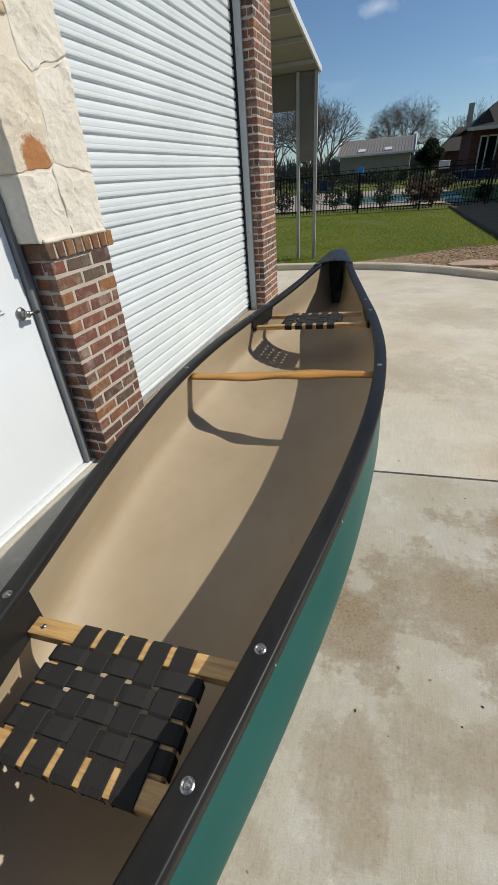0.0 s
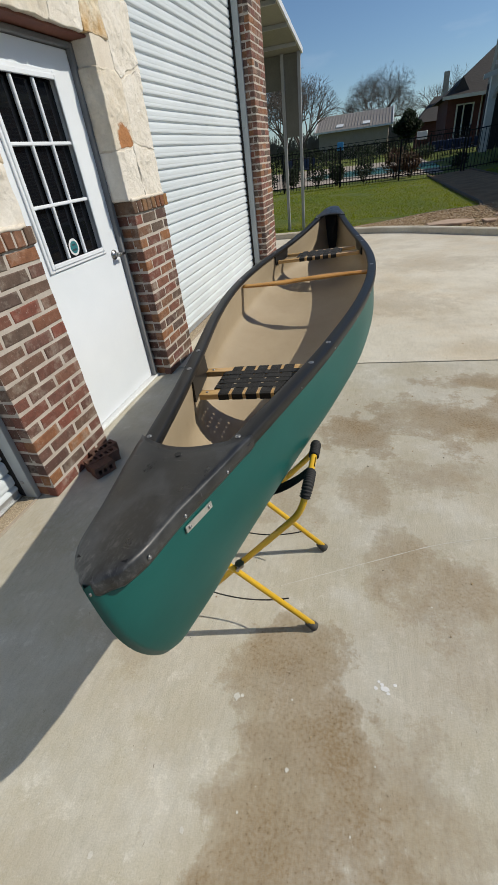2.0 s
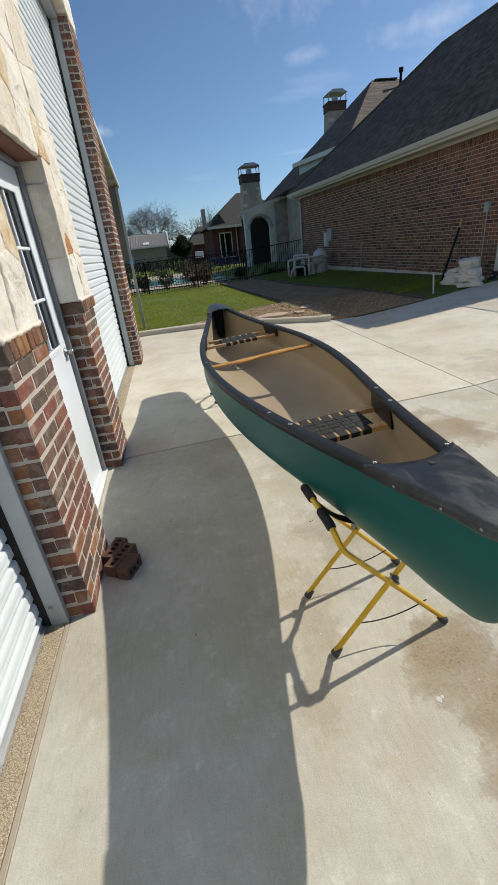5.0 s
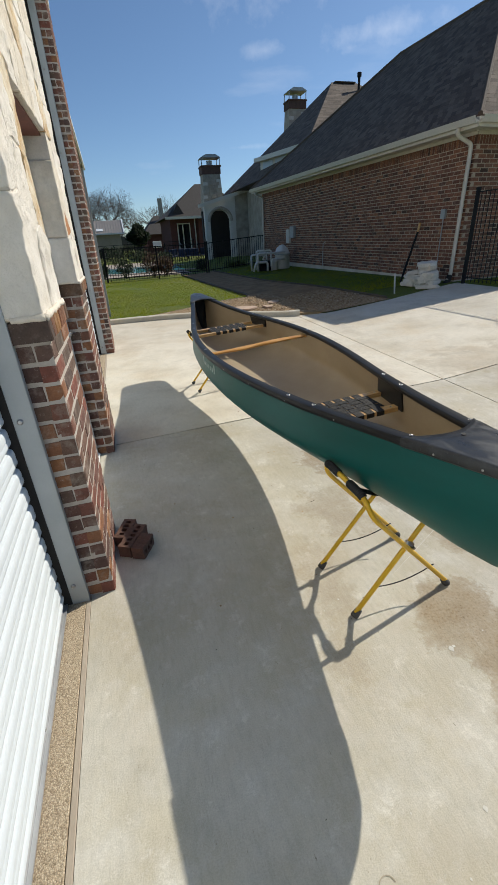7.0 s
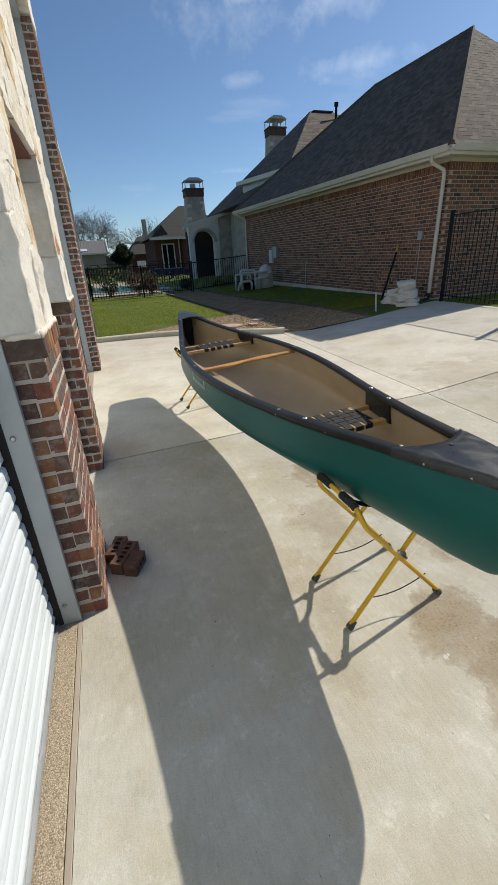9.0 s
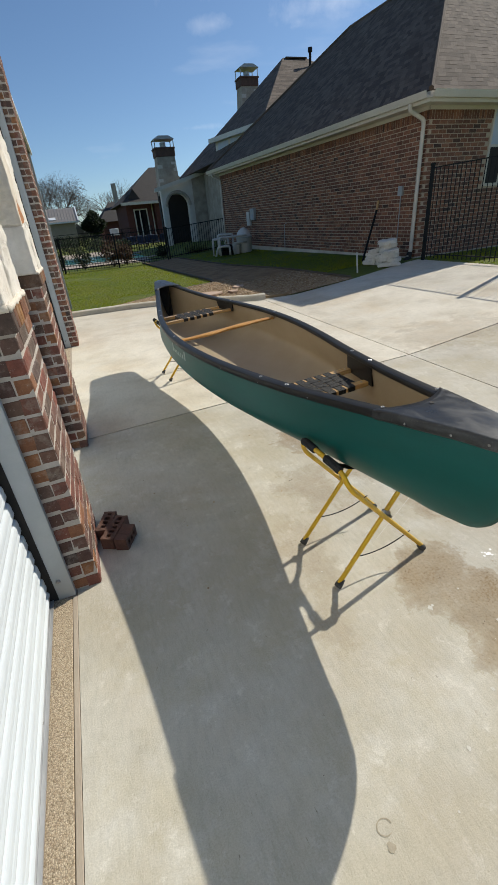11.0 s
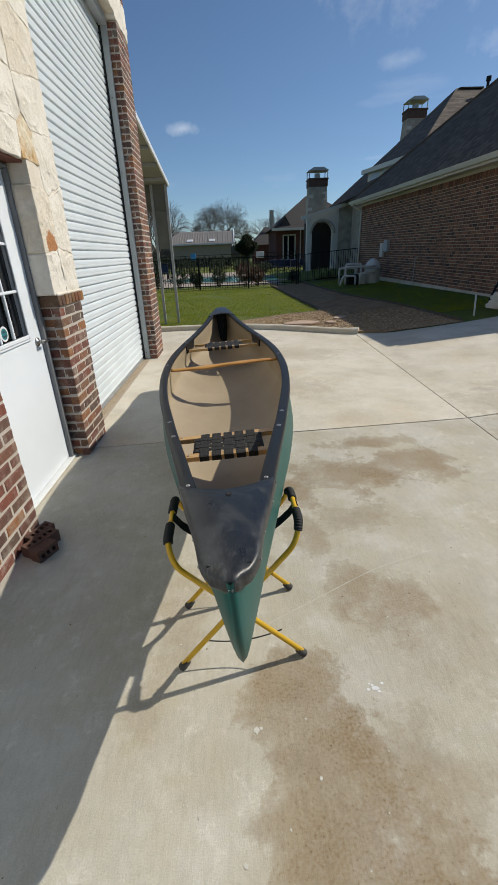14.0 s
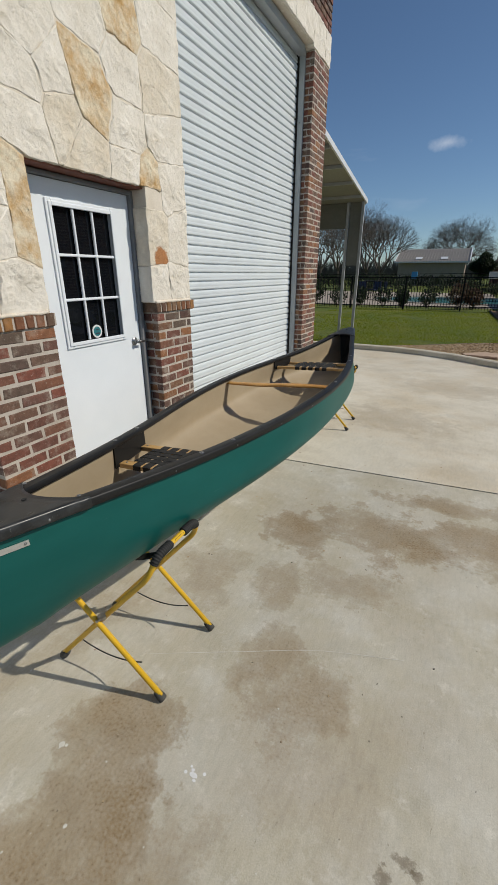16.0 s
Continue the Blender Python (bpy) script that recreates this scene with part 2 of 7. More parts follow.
def brick_material(name, stops, smear=0.35):
    m, n, l, p = nodes_of(name)
    info = n.new("ShaderNodeObjectInfo").outputs["Random"]
    geo = n.new("ShaderNodeNewGeometry").outputs["Random Per Island"]
    add = n.new("ShaderNodeMath")
    add.operation = "ADD"
    l.new(info, add.inputs[0])
    l.new(geo, add.inputs[1])
    frac = n.new("ShaderNodeMath")
    frac.operation = "FRACT"
    l.new(add.outputs[0], frac.inputs[0])
    tone = ramp_of(n, l, frac.outputs[0], stops)
    pos = n.new("ShaderNodeNewGeometry").outputs["Position"]
    cloud = noise_of(n, l, 22.0, 5, 0.65, pos)
    fine = noise_of(n, l, 160.0, 3, 0.7, pos)
    patch = noise_of(n, l, 9.0, 6, 0.7, pos)
    col = mix_of(n, l, 0.75, tone, ramp_of(n, l, cloud, ((0.25, grey(0.45)), (0.7, grey(1.15)))), "MULTIPLY")
    col = mix_of(n, l, ramp_of(n, l, patch, ((0.51, grey(0.0)), (0.68, grey(smear)))), col, (0.55, 0.49, 0.41))
    dab = noise_of(n, l, 48.0, 5, 0.75, pos)
    col = mix_of(n, l, ramp_of(n, l, dab, ((0.61, grey(0.0)), (0.68, grey(min(1.0, smear))))), col, (0.60, 0.54, 0.46))
    col = mix_of(n, l, 0.5, col, ramp_of(n, l, fine, ((0.3, grey(0.6)), (0.65, grey(1.0)))), "MULTIPLY")
    l.new(col, p.inputs["Base Color"])
    p.inputs["Roughness"].default_value = 0.85
    bump_of(n, l, p, fine, 0.5, 0.004)
    return m


def stone_material():
    m, n, l, p = nodes_of("rough limestone")
    c = n.new("ShaderNodeNewGeometry").outputs["Position"]
    big = noise_of(n, l, 4.0, 7, 0.65, c)
    rust = noise_of(n, l, 7.0, 8, 0.72, c)
    fine = noise_of(n, l, 120.0, 4, 0.7, c)
    rock = noise_of(n, l, 26.0, 8, 0.7, c)
    base = mix_of(n, l, ramp_of(n, l, big, ((0.35, grey(0.0)), (0.68, grey(1.0)))), (0.735, 0.675, 0.580), (0.84, 0.79, 0.710))
    col = mix_of(n, l, ramp_of(n, l, rust, ((0.60, grey(0.0)), (0.78, grey(0.5)))), base, (0.55, 0.42, 0.25))
    col = mix_of(n, l, 0.5, col, ramp_of(n, l, rock, ((0.3, grey(0.84)), (0.62, grey(1.04)))), "MULTIPLY")
    l.new(col, p.inputs["Base Color"])
    p.inputs["Roughness"].default_value = 0.9
    cleft = noise_of(n, l, 11.0, 9, 0.78, c, (1.0, 1.0, 1.7))
    nb = bump_of(n, l, p, cleft, 0.35, 0.014)
    nb = bump_of(n, l, p, rock, 0.9, 0.012, nb)
    bump_of(n, l, p, fine, 0.4, 0.004, nb)
    return m


def tan_stone_material():
    """Limestone with one rust-red scar, where an iron seam shows."""
    m, n, l, p = nodes_of("tan limestone")
    c = n.new("ShaderNodeNewGeometry").outputs["Position"]
    big = noise_of(n, l, 5.0, 7, 0.65, c)
    rock = noise_of(n, l, 26.0, 8, 0.7, c)
    col = mix_of(n, l, ramp_of(n, l, big, ((0.35, grey(0.0)), (0.68, grey(1.0)))), (0.70, 0.61, 0.48), (0.78, 0.72, 0.62))
    far = n.new("ShaderNodeVectorMath")
    far.operation = "DISTANCE"
    squash = n.new("ShaderNodeMapping")
    squash.inputs["Scale"].default_value = (0.4, 1.25, 1.0)
    l.new(c, squash.inputs["Vector"])
    l.new(squash.outputs["Vector"], far.inputs[0])
    far.inputs[1].default_value = (0.0, 1.25 * 1.625, 1.585)
    edge = n.new("ShaderNodeMath")
    edge.operation = "MULTIPLY_ADD"
    l.new(noise_of(n, l, 16.0, 5, 0.7, c), edge.inputs[0])
    edge.inputs[1].default_value = 0.13
    l.new(far.outputs["Value"], edge.inputs[2])
    col = mix_of(n, l, ramp_of(n, l, edge.outputs[0], ((0.158, grey(0.95)), (0.178, grey(0.0)))), col, (0.42, 0.17, 0.05))
    col = mix_of(n, l, 0.5, col, ramp_of(n, l, rock, ((0.3, grey(0.7)), (0.62, grey(1.05)))), "MULTIPLY")
    l.new(col, p.inputs["Base Color"])
    p.inputs["Roughness"].default_value = 0.9
    bump_of(n, l, p, rock, 0.8, 0.016)
    return m


def amber_stone_material(name, deep, light):
    m, n, l, p = nodes_of(name)
    c = n.new("ShaderNodeNewGeometry").outputs["Position"]
    big = noise_of(n, l, 6.0, 8, 0.7, c)
    rock = noise_of(n, l, 30.0, 8, 0.7, c)
    col = mix_of(n, l, ramp_of(n, l, big, ((0.36, grey(0.0)), (0.60, grey(1.0)))), deep, light)
    col = mix_of(n, l, 0.5, col, ramp_of(n, l, rock, ((0.3, grey(0.72)), (0.62, grey(1.05)))), "MULTIPLY")
    l.new(col, p.inputs["Base Color"])
    p.inputs["Roughness"].default_value = 0.9
    bump_of(n, l, p, rock, 0.8, 0.016)
    return m


def wood_material():
    m, n, l, p = nodes_of("varnished ash")
    c = n.new("ShaderNodeTexCoord").outputs["Object"]
    grain = noise_of(n, l, 9.0, 6, 0.6, c, (1.2, 14.0, 14.0))
    col = ramp_of(n, l, grain, ((0.3, (0.36, 0.19, 0.065)), (0.55, (0.56, 0.35, 0.135)), (0.75, (0.63, 0.42, 0.18))))
    l.new(col, p.inputs["Base Color"])
    p.inputs["Roughness"].default_value = 0.38
    p.inputs["Coat Weight"].default_value = 0.3
    bump_of(n, l, p, grain, 0.1, 0.001)
    return m


def webbing_material():
    m, n, l, p = nodes_of("black nylon webbing")
    c = n.new("ShaderNodeTexCoord").outputs["UV"]
    w = n.new("ShaderNodeTexWave")
    w.inputs["Scale"].default_value = 75.0
    w.bands_direction = "X"
    l.new(c, w.inputs["Vector"])
    col = mix_of(n, l, w.outputs["Fac"], (0.011, 0.0108, 0.0105), (0.030, 0.029, 0.0275))
    l.new(col, p.inputs["Base Color"])
    p.inputs["Roughness"].default_value = 0.7
    p.inputs["Specular IOR Level"].default_value = 0.3
    bump_of(n, l, p, w.outputs["Fac"], 0.35, 0.001)
    return m


def deck_material():
    m, n, l, p = nodes_of("scuffed black plastic")
    c = n.new("ShaderNodeTexCoord").outputs["Object"]
    dust = noise_of(n, l, 7.0, 8, 0.72, c, (2.2, 0.9, 1.0))
    # pale streaks across the deck: scratches, and smeared reflections put into the colour
    scratch = noise_of(n, l, 26.0, 5, 0.7, c, (0.25, 5.0, 1.0))
    fine = noise_of(n, l, 220.0, 2, 0.6, c)
    col = mix_of(n, l, ramp_of(n, l, dust, ((0.47, grey(0.0)), (0.72, grey(0.55)))), (0.0130, 0.0138, 0.0152), (0.090, 0.094, 0.099))
    col = mix_of(n, l, ramp_of(n, l, scratch, ((0.64, grey(0.0)), (0.74, grey(0.35)))), col, (0.27, 0.27, 0.27))
    l.new(col, p.inputs["Base Color"])
    nick = noise_of(n, l, 70.0, 4, 0.75, c, (1.6, 0.8, 1.0))
    col = mix_of(n, l, ramp_of(n, l, nick, ((0.66, grey(0.0)), (0.74, grey(0.30)))), col, (0.20, 0.20, 0.195))
    # the tip is rubbed pale
    sep = n.new("ShaderNodeSeparateXYZ")
    l.new(c, sep.inputs["Vector"])
    ab = n.new("ShaderNodeMath")
    ab.operation = "ABSOLUTE"
    l.new(sep.outputs["Y"], ab.inputs[0])
    tip = n.new("ShaderNodeMapRange")
    tip.inputs["From Min"].default_value = 2.12
    tip.inputs["From Max"].default_value = 2.33
    l.new(ab.outputs[0], tip.inputs["Value"])
    scuff = noise_of(n, l, 34.0, 8, 0.75, c, (2.0, 0.7, 1.0))
    rub = mix_of(n, l, 1.0, ramp_of(n, l, scuff, ((0.52, grey(0.0)), (0.70, grey(0.34)))), tip.outputs["Result"], "MULTIPLY")
    col = mix_of(n, l, rub, col, (0.30, 0.30, 0.295))
    l.new(col, p.inputs["Base Color"])
    l.new(ramp_of(n, l, dust, ((0.35, grey(0.26)), (0.7, grey(0.55)))), p.inputs["Roughness"])
    bump_of(n, l, p, fine, 0.12, 0.001)
    return m


def hull_material():
    m, n, l, p = nodes_of("green hull plastic")
    c = n.new("ShaderNodeTexCoord").outputs["Object"]
    fade = noise_of(n, l, 2.5, 6, 0.6, c, (1.0, 0.6, 2.0))
    scr = noise_of(n, l, 30.0, 5, 0.7, c, (1.0, 0.12, 2.5))
    col = mix_of(n, l, ramp_of(n, l, fade, ((0.3, grey(0.0)), (0.7, grey(1.0)))), (0.0022, 0.071, 0.063), (0.0055, 0.095, 0.085))
    col = mix_of(n, l, ramp_of(n, l, scr, ((0.69, grey(0.0)), (0.78, grey(0.16)))), col, (0.15, 0.27, 0.24))
    l.new(col, p.inputs["Base Color"])
    p.inputs["Specular IOR Level"].default_value = 0.26
    p.inputs["Roughness"].default_value = 0.4
    bump_of(n, l, p, fade, 0.08, 0.01)
    return m


def lining_material():
    m, n, l, p = nodes_of("tan hull lining")
    c = n.new("ShaderNodeTexCoord").outputs["Object"]
    smear = noise_of(n, l, 3.0, 7, 0.65, c, (1.0, 0.6, 1.0))
    dirt = noise_of(n, l, 9.0, 8, 0.7, c)
    fine = noise_of(n, l, 260.0, 2, 0.6, c)
    col = mix_of(n, l, ramp_of(n, l, smear, ((0.3, grey(0.0)), (0.7, grey(1.0)))), (0.315, 0.248, 0.160), (0.390, 0.316, 0.216))
    col = mix_of(n, l, ramp_of(n, l, dirt, ((0.60, grey(0.0)), (0.8, grey(0.4)))), col, (0.27, 0.195, 0.12))
    l.new(col, p.inputs["Base Color"])
    p.inputs["Roughness"].default_value = 0.5
    bump_of(n, l, p, fine, 0.15, 0.001)
    return m


def lawn_material():
    m, n, l, p = nodes_of("patchy lawn")
    c = n.new("ShaderNodeTexCoord").outputs["Object"]
    wide = noise_of(n, l, 0.45, 6, 0.65, c)
    tuft = noise_of(n, l, 9.0, 6, 0.7, c)
    blade = noise_of(n, l, 90.0, 3, 0.7, c)
    col = mix_of(n, l, ramp_of(n, l, wide, ((0.36, grey(0.0)), (0.64, grey(1.0)))), (0.150, 0.165, 0.012), (0.088, 0.140, 0.006))
    col = mix_of(n, l, 0.7, col, ramp_of(n, l, tuft, ((0.25, grey(0.62)), (0.7, grey(1.2)))), "MULTIPLY")
    col = mix_of(n, l, 0.7, col, ramp_of(n, l, blade, ((0.25, grey(0.4)), (0.7, grey(1.2)))), "MULTIPLY")
    l.new(col, p.inputs["Base Color"])
    p.inputs["Roughness"].default_value = 0.95
    bump_of(n, l, p, blade, 0.8, 0.03)
    return m


def aggregate_material(name, scale, a, b, c3):
    m, n, l, p = nodes_of(name)
    c = n.new("ShaderNodeTexCoord").outputs["Object"]
    v = n.new("ShaderNodeTexVoronoi")
    v.inputs["Scale"].default_value = scale
    l.new(c, v.inputs["Vector"])
    s = n.new("ShaderNodeSeparateColor")
    l.new(v.outputs["Color"], s.inputs["Color"])
    col = ramp_of(n, l, s.outputs[0], ((0.1, a), (0.5, b), (0.9, c3)))
    col = mix_of(n, l, 0.6, col, ramp_of(n, l, v.outputs["Distance"], ((0.2, grey(1.0)), (0.75, grey(0.35)))), "MULTIPLY")
    l.new(col, p.inputs["Base Color"])
    p.inputs["Roughness"].default_value = 0.9
    inv = n.new("ShaderNodeMath")
    inv.operation = "SUBTRACT"
    inv.inputs[0].default_value = 1.0
    l.new(v.outputs["Distance"], inv.inputs[1])
    bump_of(n, l, p, inv.outputs[0], 0.8, 0.5 / scale)
    return m


def shingle_material():
    m, n, l, p = nodes_of("asphalt shingles")
    info = n.new("ShaderNodeNewGeometry").outputs["Random Per Island"]
    c = n.new("ShaderNodeNewGeometry").outputs["Position"]
    f = noise_of(n, l, 60.0, 3, 0.7, c)
    big = noise_of(n, l, 1.2, 5, 0.6, c)
    col = ramp_of(n, l, info, ((0.0, (0.076, 0.054, 0.040)), (0.5, (0.120, 0.088, 0.066)), (1.0, (0.172, 0.130, 0.100))))
    col = mix_of(n, l, 0.6, col, ramp_of(n, l, f, ((0.3, grey(0.6)), (0.7, grey(1.1)))), "MULTIPLY")
    col = mix_of(n, l, 0.4, col, ramp_of(n, l, big, ((0.3, grey(0.7)), (0.7, grey(1.1)))), "MULTIPLY")
    l.new(col, p.inputs["Base Color"])
    p.inputs["Roughness"].default_value = 0.92
    bump_of(n, l, p, f, 0.4, 0.006)
    return m


def water_material():
    m, n, l, p = nodes_of("pool water")
    p.inputs["Base Color"].default_value = (0.10, 0.36, 0.40, 1)
    p.inputs["Roughness"].default_value = 0.06
    bump_of(n, l, p, noise_of(n, l, 3.0, 3), 0.12, 0.03)
    return m


def pane_material():
    m, n, l, p = nodes_of("dark window glass")
    p.inputs["Base Color"].default_value = (0.006, 0.007, 0.009, 1)
    p.inputs["Roughness"].default_value = 0.03
    p.inputs["Specular IOR Level"].default_value = 0.5
    bump_of(n, l, p, noise_of(n, l, 2.0, 2), 0.02, 0.01)
    return m


CONCRETE = concrete_material()
STONE_MORTAR = plain("cream mortar", (0.69, 0.61, 0.50), (0.78, 0.71, 0.61), 0.9, 8, 120, 0, 0.5, 0.004)
MORTAR = plain("grey mortar", (0.42, 0.365, 0.310), (0.57, 0.510, 0.450), 0.9, 8, 120, 0, 0.5, 0.004)
BRICK = brick_material("clay brick", ((0.0, (0.080, 0.050, 0.042)), (0.15, (0.165, 0.070, 0.050)), (0.30, (0.235, 0.078, 0.052)), (0.44, (0.118, 0.078, 0.062)), (0.58, (0.315, 0.135, 0.055)), (0.72, (0.180, 0.074, 0.056)), (0.86, (0.130, 0.092, 0.068)), (1.0, (0.255, 0.100, 0.060))), 0.36)
CAP_BRICK = brick_material("amber clay brick", ((0.0, (0.12, 0.07, 0.05)), (0.35, (0.27, 0.10, 0.04)), (0.7, (0.10, 0.065, 0.05)), (1.0, (0.36, 0.17, 0.055))), 0.2)
HOUSE_BRICK = brick_material("brown house brick", ((0.0, (0.125, 0.058, 0.040)), (0.2, (0.26, 0.105, 0.062)), (0.4, (0.36, 0.155, 0.084)), (0.6, (0.155, 0.064, 0.042)), (0.8, (0.28, 0.124, 0.072)), (1.0, (0.075, 0.040, 0.030))), 0.14)
HOUSE_MORTAR = plain("pale house mortar", (0.47, 0.372, 0.268), (0.58, 0.475, 0.352), 0.9, 6, 90)
STONE = stone_material()
AMBER_STONE = amber_stone_material("amber limestone", (0.54, 0.33, 0.13), (0.77, 0.68, 0.52))
TAN_STONE = tan_stone_material()
CURTAIN = plain("white enamelled steel", (0.575, 0.620, 0.652), (0.645, 0.690, 0.718), 0.55, 1.5, 90, 0.0, 0.03, 0.001, grain=0.07, spec=0.3)
JAMB_STEEL = plain("galvanised steel", (0.345, 0.370, 0.380), (0.42, 0.442, 0.452), 0.45, 5, 120, 0.2, 0.03, 0.001, grain=0.08)
DOOR_PAINT = plain("white door paint", (0.735, 0.775, 0.82), (0.79, 0.825, 0.865), 0.33, 2, 80, 0, 0.02, 0.001, grain=0.04)
FRAME_PAINT = plain("grey frame paint", (0.16, 0.165, 0.175), (0.21, 0.215, 0.225), 0.5, 5, 90)
GLASS = pane_material()
ALUMINIUM = plain("mill aluminium", (0.40, 0.41, 0.42), (0.50, 0.51, 0.52), 0.42, 6, 120, 0.55, 0.04, 0.001, grain=0.1)
RUST_STEEL = plain("red oxide lintel", (0.17, 0.062, 0.042), (0.24, 0.09, 0.06), 0.75, 9, 90)
HULL = hull_material()
LINING = lining_material()
VINYL = plain("black gunwale vinyl", (0.010, 0.010, 0.0105), (0.022, 0.022, 0.022), 0.42, 9, 150, 0, 0.12, 0.001, (1.0, 0.3, 1.0), 0.22)
DECK = deck_material()
WOOD = wood_material()
WEBBING = webbing_material()
NICKEL = plain("brushed nickel", (0.35, 0.34, 0.33), (0.45, 0.44, 0.43), 0.3, 20, 200, 1.0, 0.03, 0.0005)
PLATE = plain("aluminium plate", (0.62, 0.62, 0.61), (0.72, 0.72, 0.71), 0.35, 20, 200, 0.8, 0.05, 0.0005)
YELLOW = plain("yellow powder coat", (0.66, 0.385, 0.016), (0.74, 0.45, 0.026), 0.34, 8, 140, 0, 0.06, 0.0006, grain=0.12)
FOAM = plain("black foam", (0.013, 0.013, 0.013), (0.024, 0.024, 0.024), 0.8, 20, 220, 0, 0.3, 0.001)
RUBBER = plain("worn rubber", (0.04, 0.038, 0.035), (0.085, 0.08, 0.07), 0.85, 30, 150, 0, 0.3, 0.001)
LAWN = lawn_material()
BLADE = plain("grass blades", (0.180, 0.255, 0.006), (0.355, 0.370, 0.016), 0.8, 0.7, 20)
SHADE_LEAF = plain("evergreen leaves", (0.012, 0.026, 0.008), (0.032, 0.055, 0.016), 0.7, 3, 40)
RED_LEAF = plain("reddish shrub leaves", (0.11, 0.036, 0.02), (0.06, 0.055, 0.02), 0.7, 3, 40)
BARK = plain("grey bark", (0.085, 0.068, 0.056), (0.135, 0.113, 0.096), 0.9, 4, 40)
GRAVEL = aggregate_material("exposed aggregate", 240.0, (0.46, 0.36, 0.24), (0.60, 0.50, 0.36), (0.34, 0.26, 0.17))
PEBBLE = brick_material("river pebbles", ((0.0, (0.36, 0.225, 0.115)), (0.4, (0.49, 0.36, 0.205)), (0.7, (0.28, 0.17, 0.085)), (1.0, (0.60, 0.48, 0.33))), 0.05)
BED = plain("brown gravel soil", (0.27, 0.185, 0.10), (0.37, 0.265, 0.15), 0.95, 3, 45, 0, 0.8, 0.02)
MULCH = plain("brown gravel path", (0.195, 0.112, 0.046), (0.35, 0.222, 0.108), 0.95, 2.5, 22, 0, 0.8, 0.02)
JOINT = plain("tarry joint filler", (0.022, 0.020, 0.018), (0.05, 0.045, 0.038), 0.95, 8, 100)
TRIM_WOOD = plain("weathered joint board", (0.36, 0.30, 0.23), (0.45, 0.38, 0.30), 0.9, 5, 80, stretch_by=(6, 0.8, 1))
CREAM = plain("cream house trim", (0.62, 0.585, 0.50), (0.68, 0.645, 0.56), 0.5, 2, 60)
SHINGLE = shingle_material()
IRON = plain("black iron paint", (0.009, 0.009, 0.0095), (0.017, 0.017, 0.0175), 0.6, 8, 90, spec=0.2)
STUCCO = plain("pale stucco", (0.62, 0.595, 0.53), (0.71, 0.68, 0.615), 0.9, 2, 40, 0, 0.4, 0.01)
GREY_STONE = plain("grey ashlar", (0.31, 0.27, 0.215), (0.52, 0.47, 0.385), 0.9, 2.2, 30, 0, 0.6, 0.02)
WATER = water_material()
PALE_PAVING = plain("pool paving", (0.33, 0.275, 0.225), (0.40, 0.34, 0.28), 0.85, 2, 40)
WHITE_PLASTIC = plain("dusty white plastic", (0.62, 0.61, 0.57), (0.72, 0.71, 0.67), 0.45, 5, 60)
BLUE = plain("blue cushion", (0.012, 0.022, 0.055), (0.018, 0.034, 0.080), 0.8, 5, 60)
METAL_ROOF = plain("tan metal roofing", (0.27, 0.24, 0.21), (0.32, 0.29, 0.255), 0.5, 2, 30)
BARN_WALL = plain("tan steel siding", (0.34, 0.285, 0.225), (0.40, 0.34, 0.275), 0.6, 2, 30)
CANOPY_SKIN = plain("translucent grey sheeting", (0.27, 0.27, 0.225), (0.33, 0.325, 0.27), 0.55, 2, 30)
WHITE_METAL = plain("white roof trim", (0.74, 0.76, 0.77), (0.80, 0.81, 0.82), 0.35, 3, 60)
DARK = plain("dark interior", (0.02, 0.018, 0.016), (0.035, 0.03, 0.027), 0.9, 2, 30)
FAR_WOODS = plain("far bare woods", (0.10, 0.088, 0.075), (0.15, 0.135, 0.115), 0.95, 0.5, 6)
STICKER_WHITE = plain("white sticker", grey(0.75), grey(0.8), 0.4)
STICKER_TEAL = plain("teal sticker print", (0.02, 0.16, 0.19), (0.03, 0.2, 0.22), 0.4)
STICKER_DARK = plain("dark sticker print", (0.03, 0.04, 0.06), (0.05, 0.06, 0.08), 0.4)
STICKER_CHALK = plain("pale chalk", (0.54, 0.52, 0.46), (0.64, 0.62, 0.56), 0.9, 30, 200)
END_PANEL = plain("grimy clear sheeting", (0.14, 0.145, 0.125), (0.19, 0.195, 0.17), 0.4, 2, 30)
# bluish, since it also carries a painted sky reflection on the dormer panes
BLIND_AND_SKY = plain("pale window blind", (0.46, 0.54, 0.63), (0.54, 0.61, 0.69), 0.5, 2, 40)
EDGING = plain("dark lawn edging", (0.10, 0.075, 0.05), (0.16, 0.12, 0.085), 0.9, 4, 60)
FAR_BRICK = plain("dark red brick, far", (0.095, 0.034, 0.026), (0.14, 0.05, 0.038), 0.9, 3, 9, 0, 0.3, 0.02)
YUCCA = plain("pale yucca leaves", (0.20, 0.26, 0.09), (0.38, 0.40, 0.18), 0.6, 3, 40)
BLUE_PLASTIC = plain("bright blue plastic", (0.03, 0.22, 0.42), (0.04, 0.27, 0.50), 0.5, 3, 40)
FADED = plain("worn pale print", (0.20, 0.31, 0.28), (0.40, 0.50, 0.46), 0.5, 40, 160)
THWART = plain("orange varnished ash", (0.44, 0.205, 0.045), (0.60, 0.32, 0.085), 0.35, 5, 60, 0, 0.08, 0.001, (1.0, 9.0, 9.0))
OLD_MARK = plain("old rust mark", (0.33, 0.28, 0.20), (0.44, 0.39, 0.30), 0.9, 40, 200)
